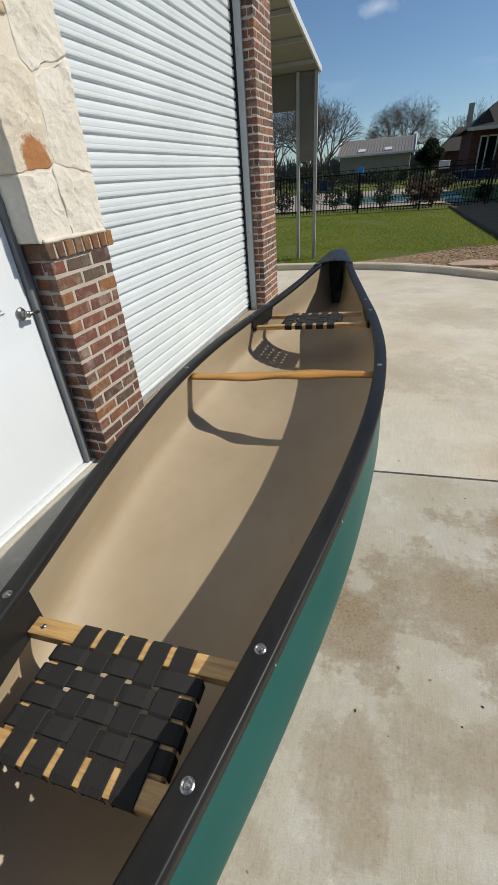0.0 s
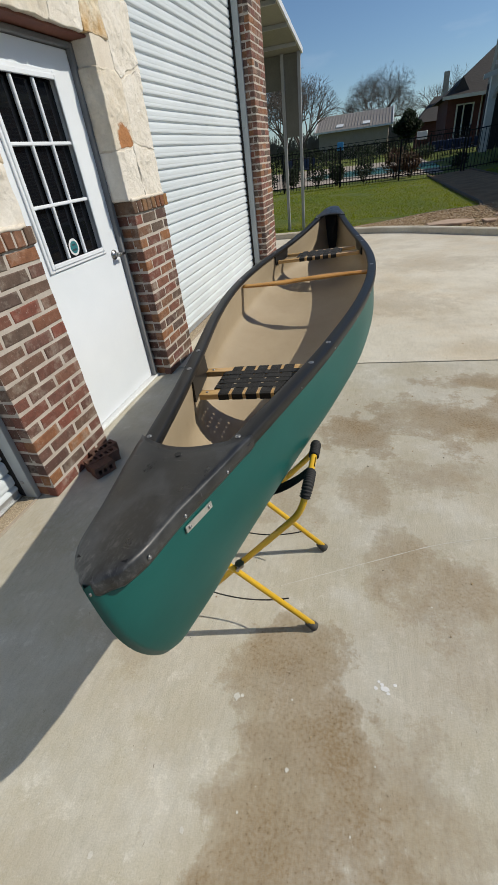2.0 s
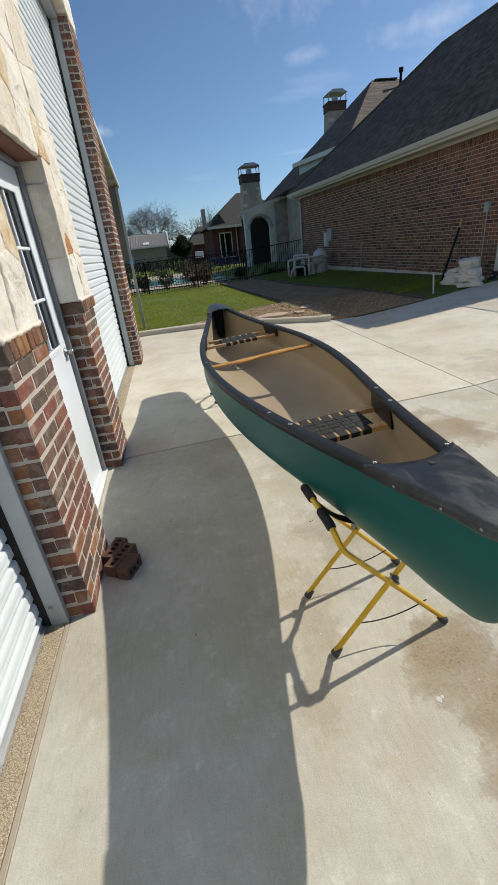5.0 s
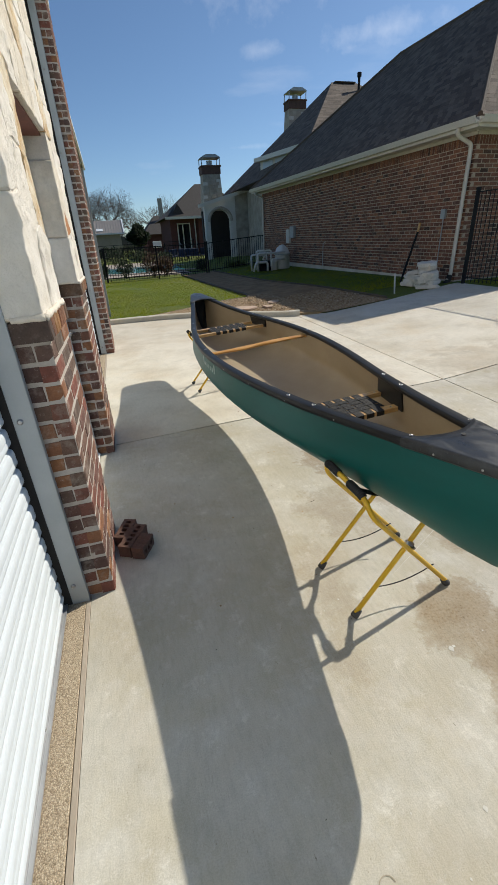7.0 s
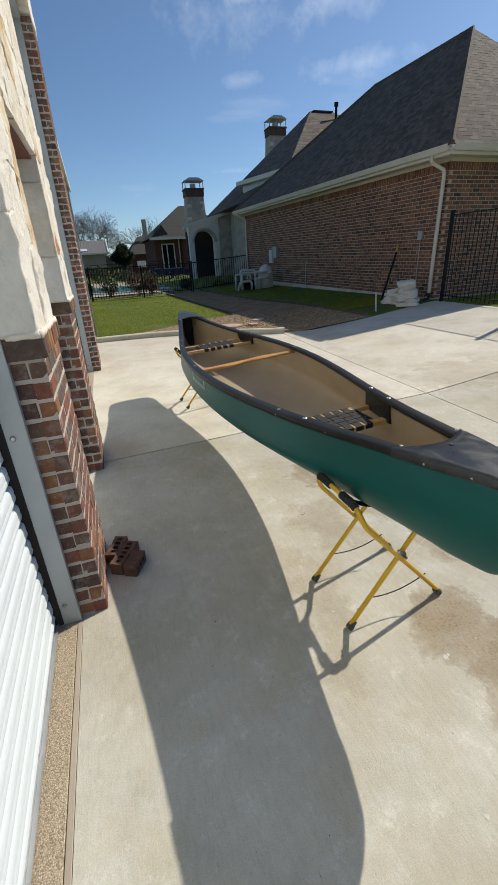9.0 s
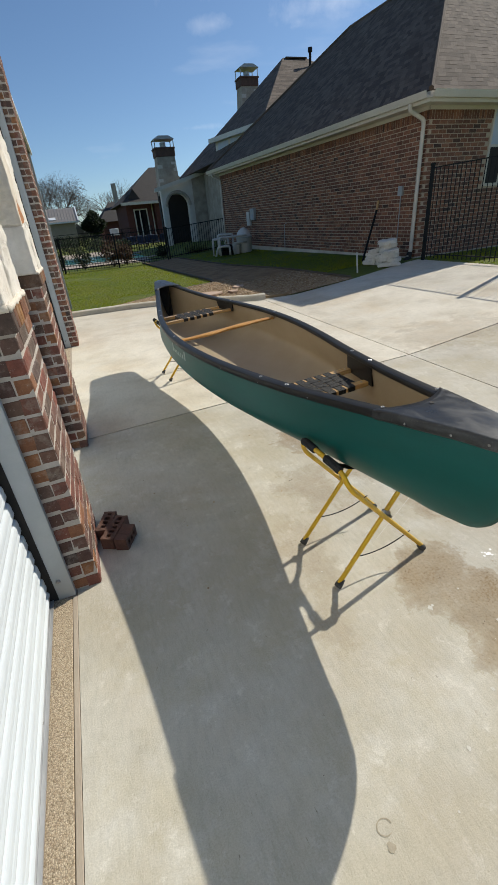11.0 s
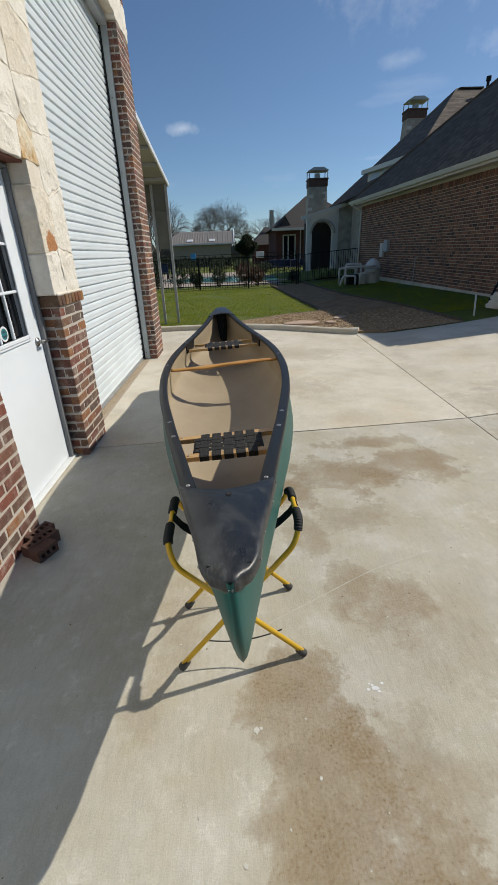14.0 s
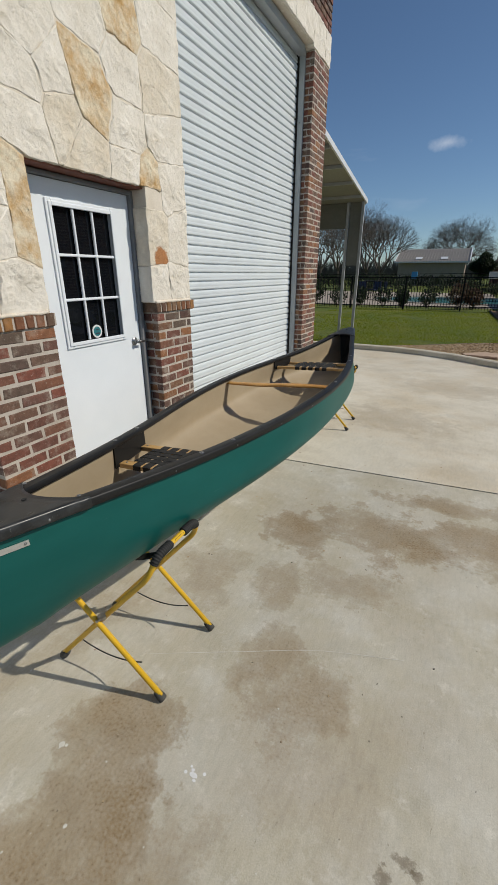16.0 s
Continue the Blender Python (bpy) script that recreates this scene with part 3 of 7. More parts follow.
DIRTY_BRICK = plain("dirty red-brown brick", (0.085, 0.045, 0.032), (0.160, 0.080, 0.056), 0.9, 14, 110, 0, 0.5, 0.004)
CROWN = plain("sooty brown brick", (0.085, 0.050, 0.038), (0.135, 0.078, 0.058), 0.9, 6, 40, 0, 0.4, 0.01)
# a darker roof, taken down further to hold partial shade in its colour
FAR_SHADED_SHINGLE = plain("dark weathered shingles", (0.030, 0.026, 0.023), (0.052, 0.045, 0.040), 0.92, 5, 30, 0, 0.4, 0.01, (1.0, 1.0, 6.0))
LEAF_CRUMB = plain("dead leaf crumbs", (0.020, 0.016, 0.012), (0.045, 0.035, 0.025), 0.9, 40, 200)
FLAG = plain("pinkish flagstone", (0.44, 0.31, 0.225), (0.54, 0.40, 0.30), 0.9, 5, 60, 0, 0.4, 0.006)


def translucent_blades(m):
    """Thin blades let some of the sun through."""
    n, l = m.node_tree.nodes, m.node_tree.links
    p = n["Principled BSDF"]
    t = n.new("ShaderNodeBsdfTranslucent")
    l.new(p.inputs["Base Color"].links[0].from_socket, t.inputs["Color"])
    x = n.new("ShaderNodeMixShader")
    x.inputs["Fac"].default_value = 0.5
    l.new(p.outputs["BSDF"], x.inputs[1])
    l.new(t.outputs["BSDF"], x.inputs[2])
    l.new(x.outputs["Shader"], n["Material Output"].inputs["Surface"])


for leafy in (BLADE, SHADE_LEAF, RED_LEAF, YUCCA):
    translucent_blades(leafy)


# ---- geometry helpers ----
def link(name, bm, material, parent=None, label="", smooth=False, kind=""):
    me = bpy.data.meshes.new(name)
    bmesh.ops.recalc_face_normals(bm, faces=bm.faces)
    if smooth:
        for f in bm.faces:
            f.smooth = True
    bm.to_mesh(me)
    bm.free()
    if material:
        me.materials.append(material)
    ob = new(name, me)
    if parent:
        ob.parent = parent
    return tagged(ob, label, "", "", kind)


def part(name, bm, material, parent, label="", smooth=False):
    return link(name, bm, material, parent, label, smooth)


def thing(name, label, category, group="", at=None, kind=""):
    ob = new(name)
    ob.empty_display_size = 0.2
    if at is not None:
        ob.matrix_basis = at
    return tagged(ob, label, category, group, kind)


def structure(name, bm, material, label, category, smooth=False):
    return tagged(link(name, bm, material, None, label, smooth), label, category, "", "structure")


def box(bm, x0, x1, y0, y1, z0, z1, bevel=0.0, seg=1):
    v = [bm.verts.new(p) for p in ((x0, y0, z0), (x1, y0, z0), (x1, y1, z0), (x0, y1, z0), (x0, y0, z1), (x1, y0, z1), (x1, y1, z1), (x0, y1, z1))]
    fs = [bm.faces.new([v[i] for i in q]) for q in ((3, 2, 1, 0), (4, 5, 6, 7), (0, 1, 5, 4), (1, 2, 6, 5), (2, 3, 7, 6), (3, 0, 4, 7))]
    if bevel:
        es = list({e for f in fs for e in f.edges})
        bmesh.ops.bevel(bm, geom=es, offset=bevel, segments=seg, profile=0.7, affect="EDGES")
    return v


def solid(x0, x1, y0, y1, z0, z1, bevel=0.0, seg=1):
    bm = bmesh.new()
    box(bm, x0, x1, y0, y1, z0, z1, bevel, seg)
    return bm


def prism(bm, loop, push):
    """A closed solid from a planar loop of points, pushed along a vector."""
    a = [bm.verts.new(p) for p in loop]
    b = [bm.verts.new(Vector(p) + Vector(push)) for p in loop]
    bm.faces.new(a)
    bm.faces.new(list(reversed(b)))
    n = len(a)
    for i in range(n):
        bm.faces.new((a[i], b[i], b[(i + 1) % n], a[(i + 1) % n]))


def tube(bm, pts, radius, seg=10, caps=True, closed=False):
    pts = [Vector(p) for p in pts]
    n = len(pts)
    rad = radius if isinstance(radius, (list, tuple)) else [radius] * n
    t0 = (pts[1] - pts[0]).normalized()
    side = t0.orthogonal().normalized()
    rings = []
    for i, p in enumerate(pts):
        a = pts[max(i - 1, 0)]
        b = pts[min(i + 1, n - 1)]
        t = (b - a).normalized()
        side = (side - t * side.dot(t))
        side = side.normalized() if side.length > 1e-6 else t.orthogonal().normalized()
        up = t.cross(side)
        rings.append([bm.verts.new(p + rad[i] * (math.cos(6.28318 * k / seg) * side + math.sin(6.28318 * k / seg) * up)) for k in range(seg)])
    for r, s in zip(rings, rings[1:]):
        for k in range(seg):
            bm.faces.new((r[k], r[(k + 1) % seg], s[(k + 1) % seg], s[k]))
    if caps:
        bm.faces.new(list(reversed(rings[0])))
        bm.faces.new(rings[-1])


def rounded(pts, r, steps=5):
    """A polyline with its inner corners rounded."""
    pts = [Vector(p) for p in pts]
    out = [pts[0]]
    for a, b, c in zip(pts, pts[1:], pts[2:]):
        u, v = (a - b), (c - b)
        k = min(r, u.length * 0.49, v.length * 0.49)
        p, q = b + u.normalized() * k, b + v.normalized() * k
        for i in range(steps + 1):
            s = i / steps
            out.append((1 - s) ** 2 * p + 2 * s * (1 - s) * b + s * s * q)
    return out + [pts[-1]]


def sweep(bm, path, section, closed=True):
    """Sweep a flat section of (side, up) offsets along a path; side is level, to the right of the way."""
    rings = []
    path = [Vector(p) for p in path]
    for i, p in enumerate(path):
        t = path[min(i + 1, len(path) - 1)] - path[max(i - 1, 0)]
        t.z = 0
        t.normalize()
        r = Vector((t.y, -t.x, 0))
        rings.append([bm.verts.new(p + r * a + Vector((0, 0, b))) for a, b in section])
    m = len(section)
    for r, s in zip(rings, rings[1:]):
        for k in range(m if closed else m - 1):
            bm.faces.new((r[k], r[(k + 1) % m], s[(k + 1) % m], s[k]))
    if closed:
        bm.faces.new(rings[0])
        bm.faces.new(list(reversed(rings[-1])))


def lathe(bm, profile, at=(0, 0, 0), seg=20):
    rings = [[bm.verts.new((at[0] + r * math.cos(6.28318 * k / seg), at[1] + r * math.sin(6.28318 * k / seg), at[2] + z)) for k in range(seg)] for r, z in profile]
    for r, s in zip(rings, rings[1:]):
        for k in range(seg):
            bm.faces.new((r[k], r[(k + 1) % seg], s[(k + 1) % seg], s[k]))
    bm.faces.new(list(reversed(rings[0])))
    bm.faces.new(rings[-1])


def rise(x):
    """The ground climbs gently from the drive's joint towards the house."""
    k = max(0.0, min(x, 7.9) - 3.3)
    return 0.075 * k * k / (k + 0.25)


# ---- ground, drive and beds ----
def ground_sheet():
    xs = sorted({-400, -150, -60, -30, -12, -6, -3, 0, 1.5, 3.0, 3.3, 3.6, 4.2, 5, 6, 7, 7.9, 9, 12, 18, 30, 60, 150, 400})
    ys = [-400, -150, -60, -25, -12, -6, 0, 6, 9, 12, 16, 20, 26, 34, 50, 80, 150, 400, 1200]
    bm = bmesh.new()
    g = [[bm.verts.new((x, y, rise(x) - (0.012 if y > 8 or x > 7.8 else 0.04))) for y in ys] for x in xs]
    for i in range(len(xs) - 1):
        for j in range(len(ys) - 1):
            bm.faces.new((g[i][j], g[i + 1][j], g[i + 1][j + 1], g[i][j + 1]))
    return structure("ground", bm, LAWN, "patchy green lawn with worn straw-coloured spots", "lawn")


def kerb_y(x):
    """The near edge of the kerb that bounds the drive."""
    return float(np.interp(x, (-0.6, 0.2, 1.0, 1.6, 2.2, 2.8, 3.4, 4.1), (7.62, 7.68, 7.66, 7.55, 7.30, 6.92, 6.55, 6.28)))


def far_y(x):
    return kerb_y(x) if x < 4.1 else float(np.interp(x, (4.1, 5.7, 7.5, 30), (6.28, 6.42, 6.80, 6.9)))


def joint_y(x):
    return 1.665 + 0.088 * x


def patch(bm, x0, x1, low, high, nx, ny, top=0.0, deep=0.09, lift=rise):
    rows = []
    for i in range(nx + 1):
        x = x0 + (x1 - x0) * i / nx
        a, b = low(x), high(x)
        rows.append([bm.verts.new((x, a + (b - a) * j / ny, lift(x) + top)) for j in range(ny + 1)])
    for i in range(nx):
        for j in range(ny):
            bm.faces.new((rows[i][j], rows[i + 1][j], rows[i + 1][j + 1], rows[i][j + 1]))
    rim = [r[0] for r in rows] + rows[-1][1:] + [r[-1] for r in reversed(rows[:-1])] + list(reversed(rows[0][1:-1]))
    low_rim = [bm.verts.new(v.co - Vector((0, 0, deep))) for v in rim]
    for k in range(len(rim)):
        n = (k + 1) % len(rim)
        bm.faces.new((rim[k], low_rim[k], low_rim[n], rim[n]))


GAP = 0.0085


ground_sheet()
def slant(bm):
    """Lets the long joint run a little askew to the building."""
    for v in bm.verts:
        v.co.x += 0.036 * (v.co.y - 0.37) * max(0.0, 1 - abs(v.co.x - 3.42) / 3.0)


drive = tagged(new("pavement"), "pale stained concrete driveway with sawn joints", "driveway", "", "structure")
slabs = (
    (-0.11, 3.40, lambda x: -14.0, lambda x: joint_y(x) - GAP, 30, 60),
    (-0.11, 3.40, lambda x: joint_y(x) + GAP, lambda x: kerb_y(x), 30, 40),
    (-3.0, -0.115, lambda x: 5.69, lambda x: kerb_y(x), 12, 10),
    (3.412, 7.74, lambda x: -14.0, lambda x: joint_y(x) - GAP, 40, 60),
    (3.412, 7.74, lambda x: joint_y(x) + GAP, far_y, 40, 30),
)
for x0, x1, lo, hi, nx, ny in slabs:
    bm = bmesh.new()
    patch(bm, x0, x1, lo, hi, nx, ny)
    slant(bm)
    link("slab", bm, CONCRETE, drive)
bm = bmesh.new()
patch(bm, -0.3, 7.7, lambda x: -14.0, far_y, 40, 30, -0.035, 0.02)
link("joint_bed", bm, JOINT, drive)

# threshold strip of exposed aggregate along the roller doors
for a, b in ((-3.3, 0.02), (1.98, 5.69)):
    strip = solid(-0.34, -0.134, a, b, -0.08, 0.004, 0.003)
    structure("threshold", strip, GRAVEL, "exposed aggregate threshold strip under a roller door", "threshold")
    board = solid(-0.132, -0.112, a, b, -0.08, 0.003, 0.002)
    structure("trim", board, TRIM_WOOD, "weathered wooden expansion joint board", "joint board")
structure("threshold", solid(-0.34, -0.112, 0.021, 1.979, -0.08, 0.002), CONCRETE, "concrete sill in front of the white door", "threshold")

# kerb
bm = bmesh.new()
path = [(x, kerb_y(x) + 0.005, rise(x) - 0.05) for x in np.linspace(-3.0, 3.66, 62)]
sweep(bm, path, ((-0.16, 0.0), (-0.16, 0.125), (-0.14, 0.145), (-0.03, 0.15), (-0.005, 0.135), (0.0, 0.0)))
structure("kerb", bm, CONCRETE, "low curved concrete kerb round the drive", "kerb")


def bed_out(x):
    return float(np.interp(x, (0.3, 0.9, 1.5, 2.3, 2.65, 3.05, 3.6, 4.2), (8.0, 8.2, 8.6, 9.25, 9.5, 9.7, 9.82, 10.0)))


def path_left(y):
    return float(np.interp(y, (6.3, 7.2, 9.3, 10.8, 14.2, 20.1), (4.15, 4.1, 3.70, 3.65, 3.45, 3.2)))


def path_right(y):
    return float(np.interp(y, (6.3, 9.7, 12.9, 20.1), (5.75, 5.6, 5.1, 4.75)))


bm = bmesh.new()
patch(bm, 0.4, 4.12, lambda x: kerb_y(x) + 0.1, bed_out, 20, 10, 0.03, 0.08)
structure("gravel_bed", bm, BED, "brown gravel bed between the kerb and lawn", "gravel bed")
bm = bmesh.new()
rows = []
for k in range(25):
    y = 6.3 + 13.8 * k / 24
    left, right = path_left(y), path_right(y)
    xs = [left + (right - left) * i / 6 for i in range(7)]
    rows.append([bm.verts.new((x, max(y, far_y(x) + 0.003), rise(x) + 0.005)) for x in xs])
for r, s in zip(rows, rows[1:]):
    for i in range(6):
        bm.faces.new((r[i], r[i + 1], s[i + 1], s[i]))
structure("garden_path", bm, MULCH, "brown gravel garden path to the pool gate", "path")
bm = bmesh.new()
sweep(bm, [(path_right(y), y, rise(path_right(y)) - 0.01) for y in np.linspace(6.6, 20.1, 20)], ((-0.03, 0), (-0.03, 0.05), (0.03, 0.05), (0.03, 0)))
sweep(bm, [(x, bed_out(x), rise(x) - 0.02) for x in np.linspace(0.5, 3.6, 18)] + [(path_left(y), y, rise(path_left(y)) - 0.02) for y in (10.4, 11.5, 13, 16, 20.1)], ((-0.03, 0), (-0.03, 0.06), (0.03, 0.06), (0.03, 0)))
structure("trim", bm, EDGING, "thin dark lawn edging along the path", "edging")


# ---- the garage wall ----
def brick_mesh(name, length, height, depth, seed, chamfer=0.005):
    rnd = random.Random(seed)
    bm = bmesh.new()
    box(bm, -depth, 0.0, -length / 2, length / 2, -height / 2, height / 2)
    for v in bm.verts:
        v.co += Vector((rnd.uniform(-0.0012, 0.0012), rnd.uniform(-0.0035, 0.0035), rnd.uniform(-0.0032, 0.0032)))
    front = [f for f in bm.faces if f.normal.x > 0.9 or f.calc_center_median().x > -0.004]
    es = list({e for f in front for e in f.edges})
    bmesh.ops.bevel(bm, geom=es, offset=chamfer, segments=1, affect="EDGES")
    for v in bm.verts:
        if v.co.x > -chamfer * 1.5:
            v.co += Vector((rnd.uniform(-0.001, 0.001), rnd.uniform(-0.0015, 0.0015), rnd.uniform(-0.0015, 0.0015)))
    bmesh.ops.recalc_face_normals(bm, faces=bm.faces)
    me = bpy.data.meshes.new(name)
    bm.to_mesh(me)
    bm.free()
    return me


COURSE = 0.0747
STRETCH, HEAD, HIGH = 0.1935, 0.090, 0.0605
brick_sets = {}


def brick_of(length, material, high=HIGH, depth=0.06):
    key = (round(length, 3), material.name, round(high, 3), round(depth, 3))
    if key not in brick_sets:
        made = []
        for s in range(4):
            me = brick_mesh("brick", length, high, depth, hash_of(key) + s)
            me.materials.append(material)
            made.append(me)
        brick_sets[key] = made
    return brick_sets[key]


def hash_of(key):
    return int(1000 * key[0]) * 7 + len(key[1]) * 131 + int(1000 * key[2])


pick = random.Random(11)


def lay(parent, length, at, turn=0.0, material=None, high=HIGH, depth=0.06, spin=0.0):
    ob = new("brick", pick.choice(brick_of(length, material or BRICK, high, depth)))
    ob.parent = parent
    ob.matrix_basis = pose(at[0] + pick.uniform(-0.0008, 0.0022), at[1], at[2], spin, 0, turn + pick.uniform(-0.3, 0.3))
    return ob


def lay_row(parent, y0, y1, z, odd, x=0.0, material=None):
    """One course of a face that looks along +x, from y0 to y1."""
    gap = 0.0140
    y = y0
    first = True
    while y < y1 - 0.03:
        ln = (HEAD if odd else STRETCH) if first else STRETCH
        if y + ln > y1 - 0.05:
            ln = y1 - y
        lay(parent, round(ln, 3), (x, y + ln / 2, z), 0.0, material)
        y += ln + gap
        first = False


def lay_return(parent, y, z, odd, faces, deep=0.20, material=None):
    """The bricks of a reveal, which looks along -y (faces -1) or +y (faces 1), behind the front face."""
    turn = -90 if faces < 0 else 90
    if odd:
        lay(parent, round(deep - 0.064, 3), (-0.064 - (deep - 0.064) / 2, y, z), turn, material)
    else:
        lay(parent, round(deep * 0.5, 3), (-0.064 - deep * 0.20, y, z), turn, material)
        lay(parent, round(deep * 0.26, 3), (-0.064 - deep * 0.47 - deep * 0.13, y, z), turn, material)


def brick_pier(name, y0, y1, courses, label, deep_l, deep_r, cap=True):
    top = courses * COURSE
    core = bmesh.new()
    box(core, -0.30, -0.0024, y0 + 0.0024, y1 - 0.0024, 0.0, top)
    wall = structure(name, core, MORTAR, label, "wall")
    for c in range(courses):
        z = COURSE * (c + 0.5) - 0.004
        odd = c % 2 == 1
        lay_row(wall, y0, y1, z, odd)
        if deep_l:
            lay_return(wall, y0, z, odd, -1, deep_l)
        if deep_r:
            lay_return(wall, y1, z, odd, 1, deep_r)
    if cap:
        # a row of bricks set on edge, a little proud
        y = y0 - 0.022
        while y < y1 + 0.022 - 0.03:
            lay(wall, 0.056, (0.016, y + 0.028, top + 0.038), 0.0, CAP_BRICK, 0.076, 0.16)
            y += 0.0695
        for side, deep in ((y0 - 0.022, deep_l), (y1 + 0.022, deep_r)):
            if deep:
                lay(wall, 0.10, (-0.20, side, top + 0.038), -90 if side < y0 else 90, CAP_BRICK, 0.078, 0.05)
        band = bmesh.new()
        box(band, -0.30, 0.009, y0 - 0.012, y1 + 0.012, top + 0.002, top + 0.074)
        link("mortar_bed", band, MORTAR, wall)
    return wall


DOOR_L, DOOR_R = 0.52, 1.53
PIER_END = 2.005
brick_pier("wall_1", 0.0, DOOR_L, 16, "red and brown brick wainscot beside the white door", 0.20, 0.16)
brick_pier("wall_2", DOOR_R, PIER_END, 16, "red and brown brick wainscot between door and roller door", 0.16, 0.20)
FAR0, FAR1 = 5.06, 5.68
brick_pier("wall_3", FAR0, FAR1, 55, "tall red and brown brick pier at the building corner", 0.20, 0.0, False)


# limestone above the wainscot: cells round chosen centres, cut to the wall
def clip(poly, nx, ny, d):
    out = []
    for i, p in enumerate(poly):
        q = poly[(i + 1) % len(poly)]
        a, b = nx * p[0] + ny * p[1] - d, nx * q[0] + ny * q[1] - d
        if a <= 0:
            out.append(p)
        if (a < 0) != (b < 0):
            s = a / (a - b)
            out.append((p[0] + s * (q[0] - p[0]), p[1] + s * (q[1] - p[1])))
    return out


def cells(centres, bounds):
    y0, y1, z0, z1 = bounds
    for i, (cy, cz, tone) in enumerate(centres):
        poly = [(y0, z0), (y1, z0), (y1, z1), (y0, z1)]
        for j, (oy, oz, _) in enumerate(centres):
            if i != j and poly:
                nx, ny = oy - cy, oz - cz
                poly = clip(poly, nx, ny, (nx * (oy + cy) + ny * (oz + cz)) / 2)
        if cz < LINTEL:
            poly = clip(poly, 1, 0, DOOR_L - 0.012) if cy < 0.95 else clip(poly, -1, 0, -(DOOR_R - 0.047))
        elif DOOR_L - 0.3 < cy < DOOR_R + 0.25:
            poly = clip(poly, 0, -1, -LINTEL) if cz < LINTEL + 0.6 else poly
        if len(poly) > 2:
            yield poly, tone


LINTEL = 2.075


def stone_block(parent, poly, seed, material, deep=0.19, gap=0.003, proud=0.026):
    """A rough-faced stone: its outline broken and worn, its face lumpy, its edges chipped back."""
    rnd = random.Random(seed)
    cy = sum(p[0] for p in poly) / len(poly)
    cz = sum(p[1] for p in poly) / len(poly)
    rim = []
    for i, p in enumerate(poly):
        q = poly[(i + 1) % len(poly)]
        d = math.hypot(q[0] - p[0], q[1] - p[1])
        n = max(1, int(d / 0.014))
        for k in range(n):
            s = k / n
            rim.append((p[0] + s * (q[0] - p[0]), p[1] + s * (q[1] - p[1])))
    tip_y, tip_z = rnd.uniform(-0.013, 0.013), rnd.uniform(-0.013, 0.013)
    bm = bmesh.new()
    rings = []
    for shrink, x in ((1.0, -deep), (1.0, -0.16), (1.0, -0.12), (1.0, -0.085), (1.0, -0.055), (1.0, -0.030), (1.0, -0.012), (0.998, 0.003), (0.985, 0.0085), (0.96, 0.010), (0.93, 0.010), (0.89, 0.010), (0.84, 0.010), (0.79, 0.010), (0.74, 0.010), (0.68, 0.010), (0.61, 0.010), (0.54, 0.010), (0.46, 0.010), (0.37, 0.010), (0.27, 0.010), (0.16, 0.010), (0.06, 0.010)):
        ring = []
        for y, z in rim:
            dy, dz = y - cy, z - cz
            ln = math.hypot(dy, dz) or 1
            k = max(0.05, (ln - gap) / ln) * shrink
            py, pz = cy + dy * k, cz + dz * k
            bump = (abs(noise.noise((py * 6 + seed, pz * 6, seed * 0.7))) - 0.2) * 0.010 + noise.noise((py * 17, pz * 17, seed)) * 0.005 + noise.noise((py * 40, pz * 40, seed)) * 0.005
            bump += tip_y * dy + tip_z * dz - abs(noise.noise((py * 13 + pz * 5, pz * 9, seed * 1.3))) * 0.007
            q = noise.noise((py * 5.5 + pz * 2.0, pz * 6.5, seed * 3.7)) * 4.5
            bump += (math.floor(q) + min(1.0, (q - math.floor(q)) * 4.0)) * 0.0024
            if shrink < 0.99:
                bump = max(bump, 0.0005 - (x - 0.0085) + 0.003 * noise.noise((py * 30, pz * 30, 4.0)))
            w = noise.noise((py * 14, pz * 14, seed * 2.1)) * 0.013
            if x < -0.02:
                w = 0.006 * noise.noise((x * 22, pz * 16 + py * 16, seed * 2.1)) + 0.004 * noise.noise((x * 55, pz * 45 + py * 45, seed))
            ring.append(bm.verts.new((x + (bump if x > -0.03 else 0) + (proud - 0.03), py + (w if shrink >= 0.94 else 0) * dy / ln, pz + (w if shrink >= 0.94 else 0) * dz / ln)))
        rings.append(ring)
    n = len(rim)
    for r, s in zip(rings, rings[1:]):
        for k in range(n):
            bm.faces.new((r[k], r[(k + 1) % n], s[(k + 1) % n], s[k]))
    mid = bm.verts.new((0.010 + proud - 0.03, cy, cz))
    for k in range(n):
        bm.faces.new((rings[-1][k], rings[-1][(k + 1) % n], mid))
    ob = link("stone", bm, material, parent)
    for f in ob.data.polygons:
        f.use_smooth = True
    return ob


STONE_TOP = 6.2
centres = [
    (0.65, 2.67, 0), (1.06, 2.88, 0), (1.38, 2.98, 1), (1.73, 3.07, 0), (0.56, 2.46, 0), (0.78, 2.54, 0), (1.01, 2.60, 1), (1.08, 2.46, 1),
    (1.36, 2.72, 0), (1.70, 2.73, 2), (0.54, 2.25, 0), (0.83, 2.32, 2), (0.98, 2.21, 2), (1.34, 2.38, 0), (1.76, 2.41, 0), (1.56, 2.12, 1),
    (1.34, 2.17, 0), (0.430, 1.94, 1), (0.430, 1.70, 1), (0.33, 1.43, 0), (1.55, 1.78, 2), (1.93, 1.76, 0), (1.59, 1.325, 0), (1.79, 2.14, 0),
    (0.10, 1.47, 0), (0.285, 1.94, 0), (0.285, 1.70, 0), (0.05, 1.85, 0), (0.08, 2.20, 0), (0.20, 2.50, 0), (0.22, 2.85, 0), (0.65, 3.05, 0), (1.86, 1.35, 0),
]
rnd = random.Random(5)
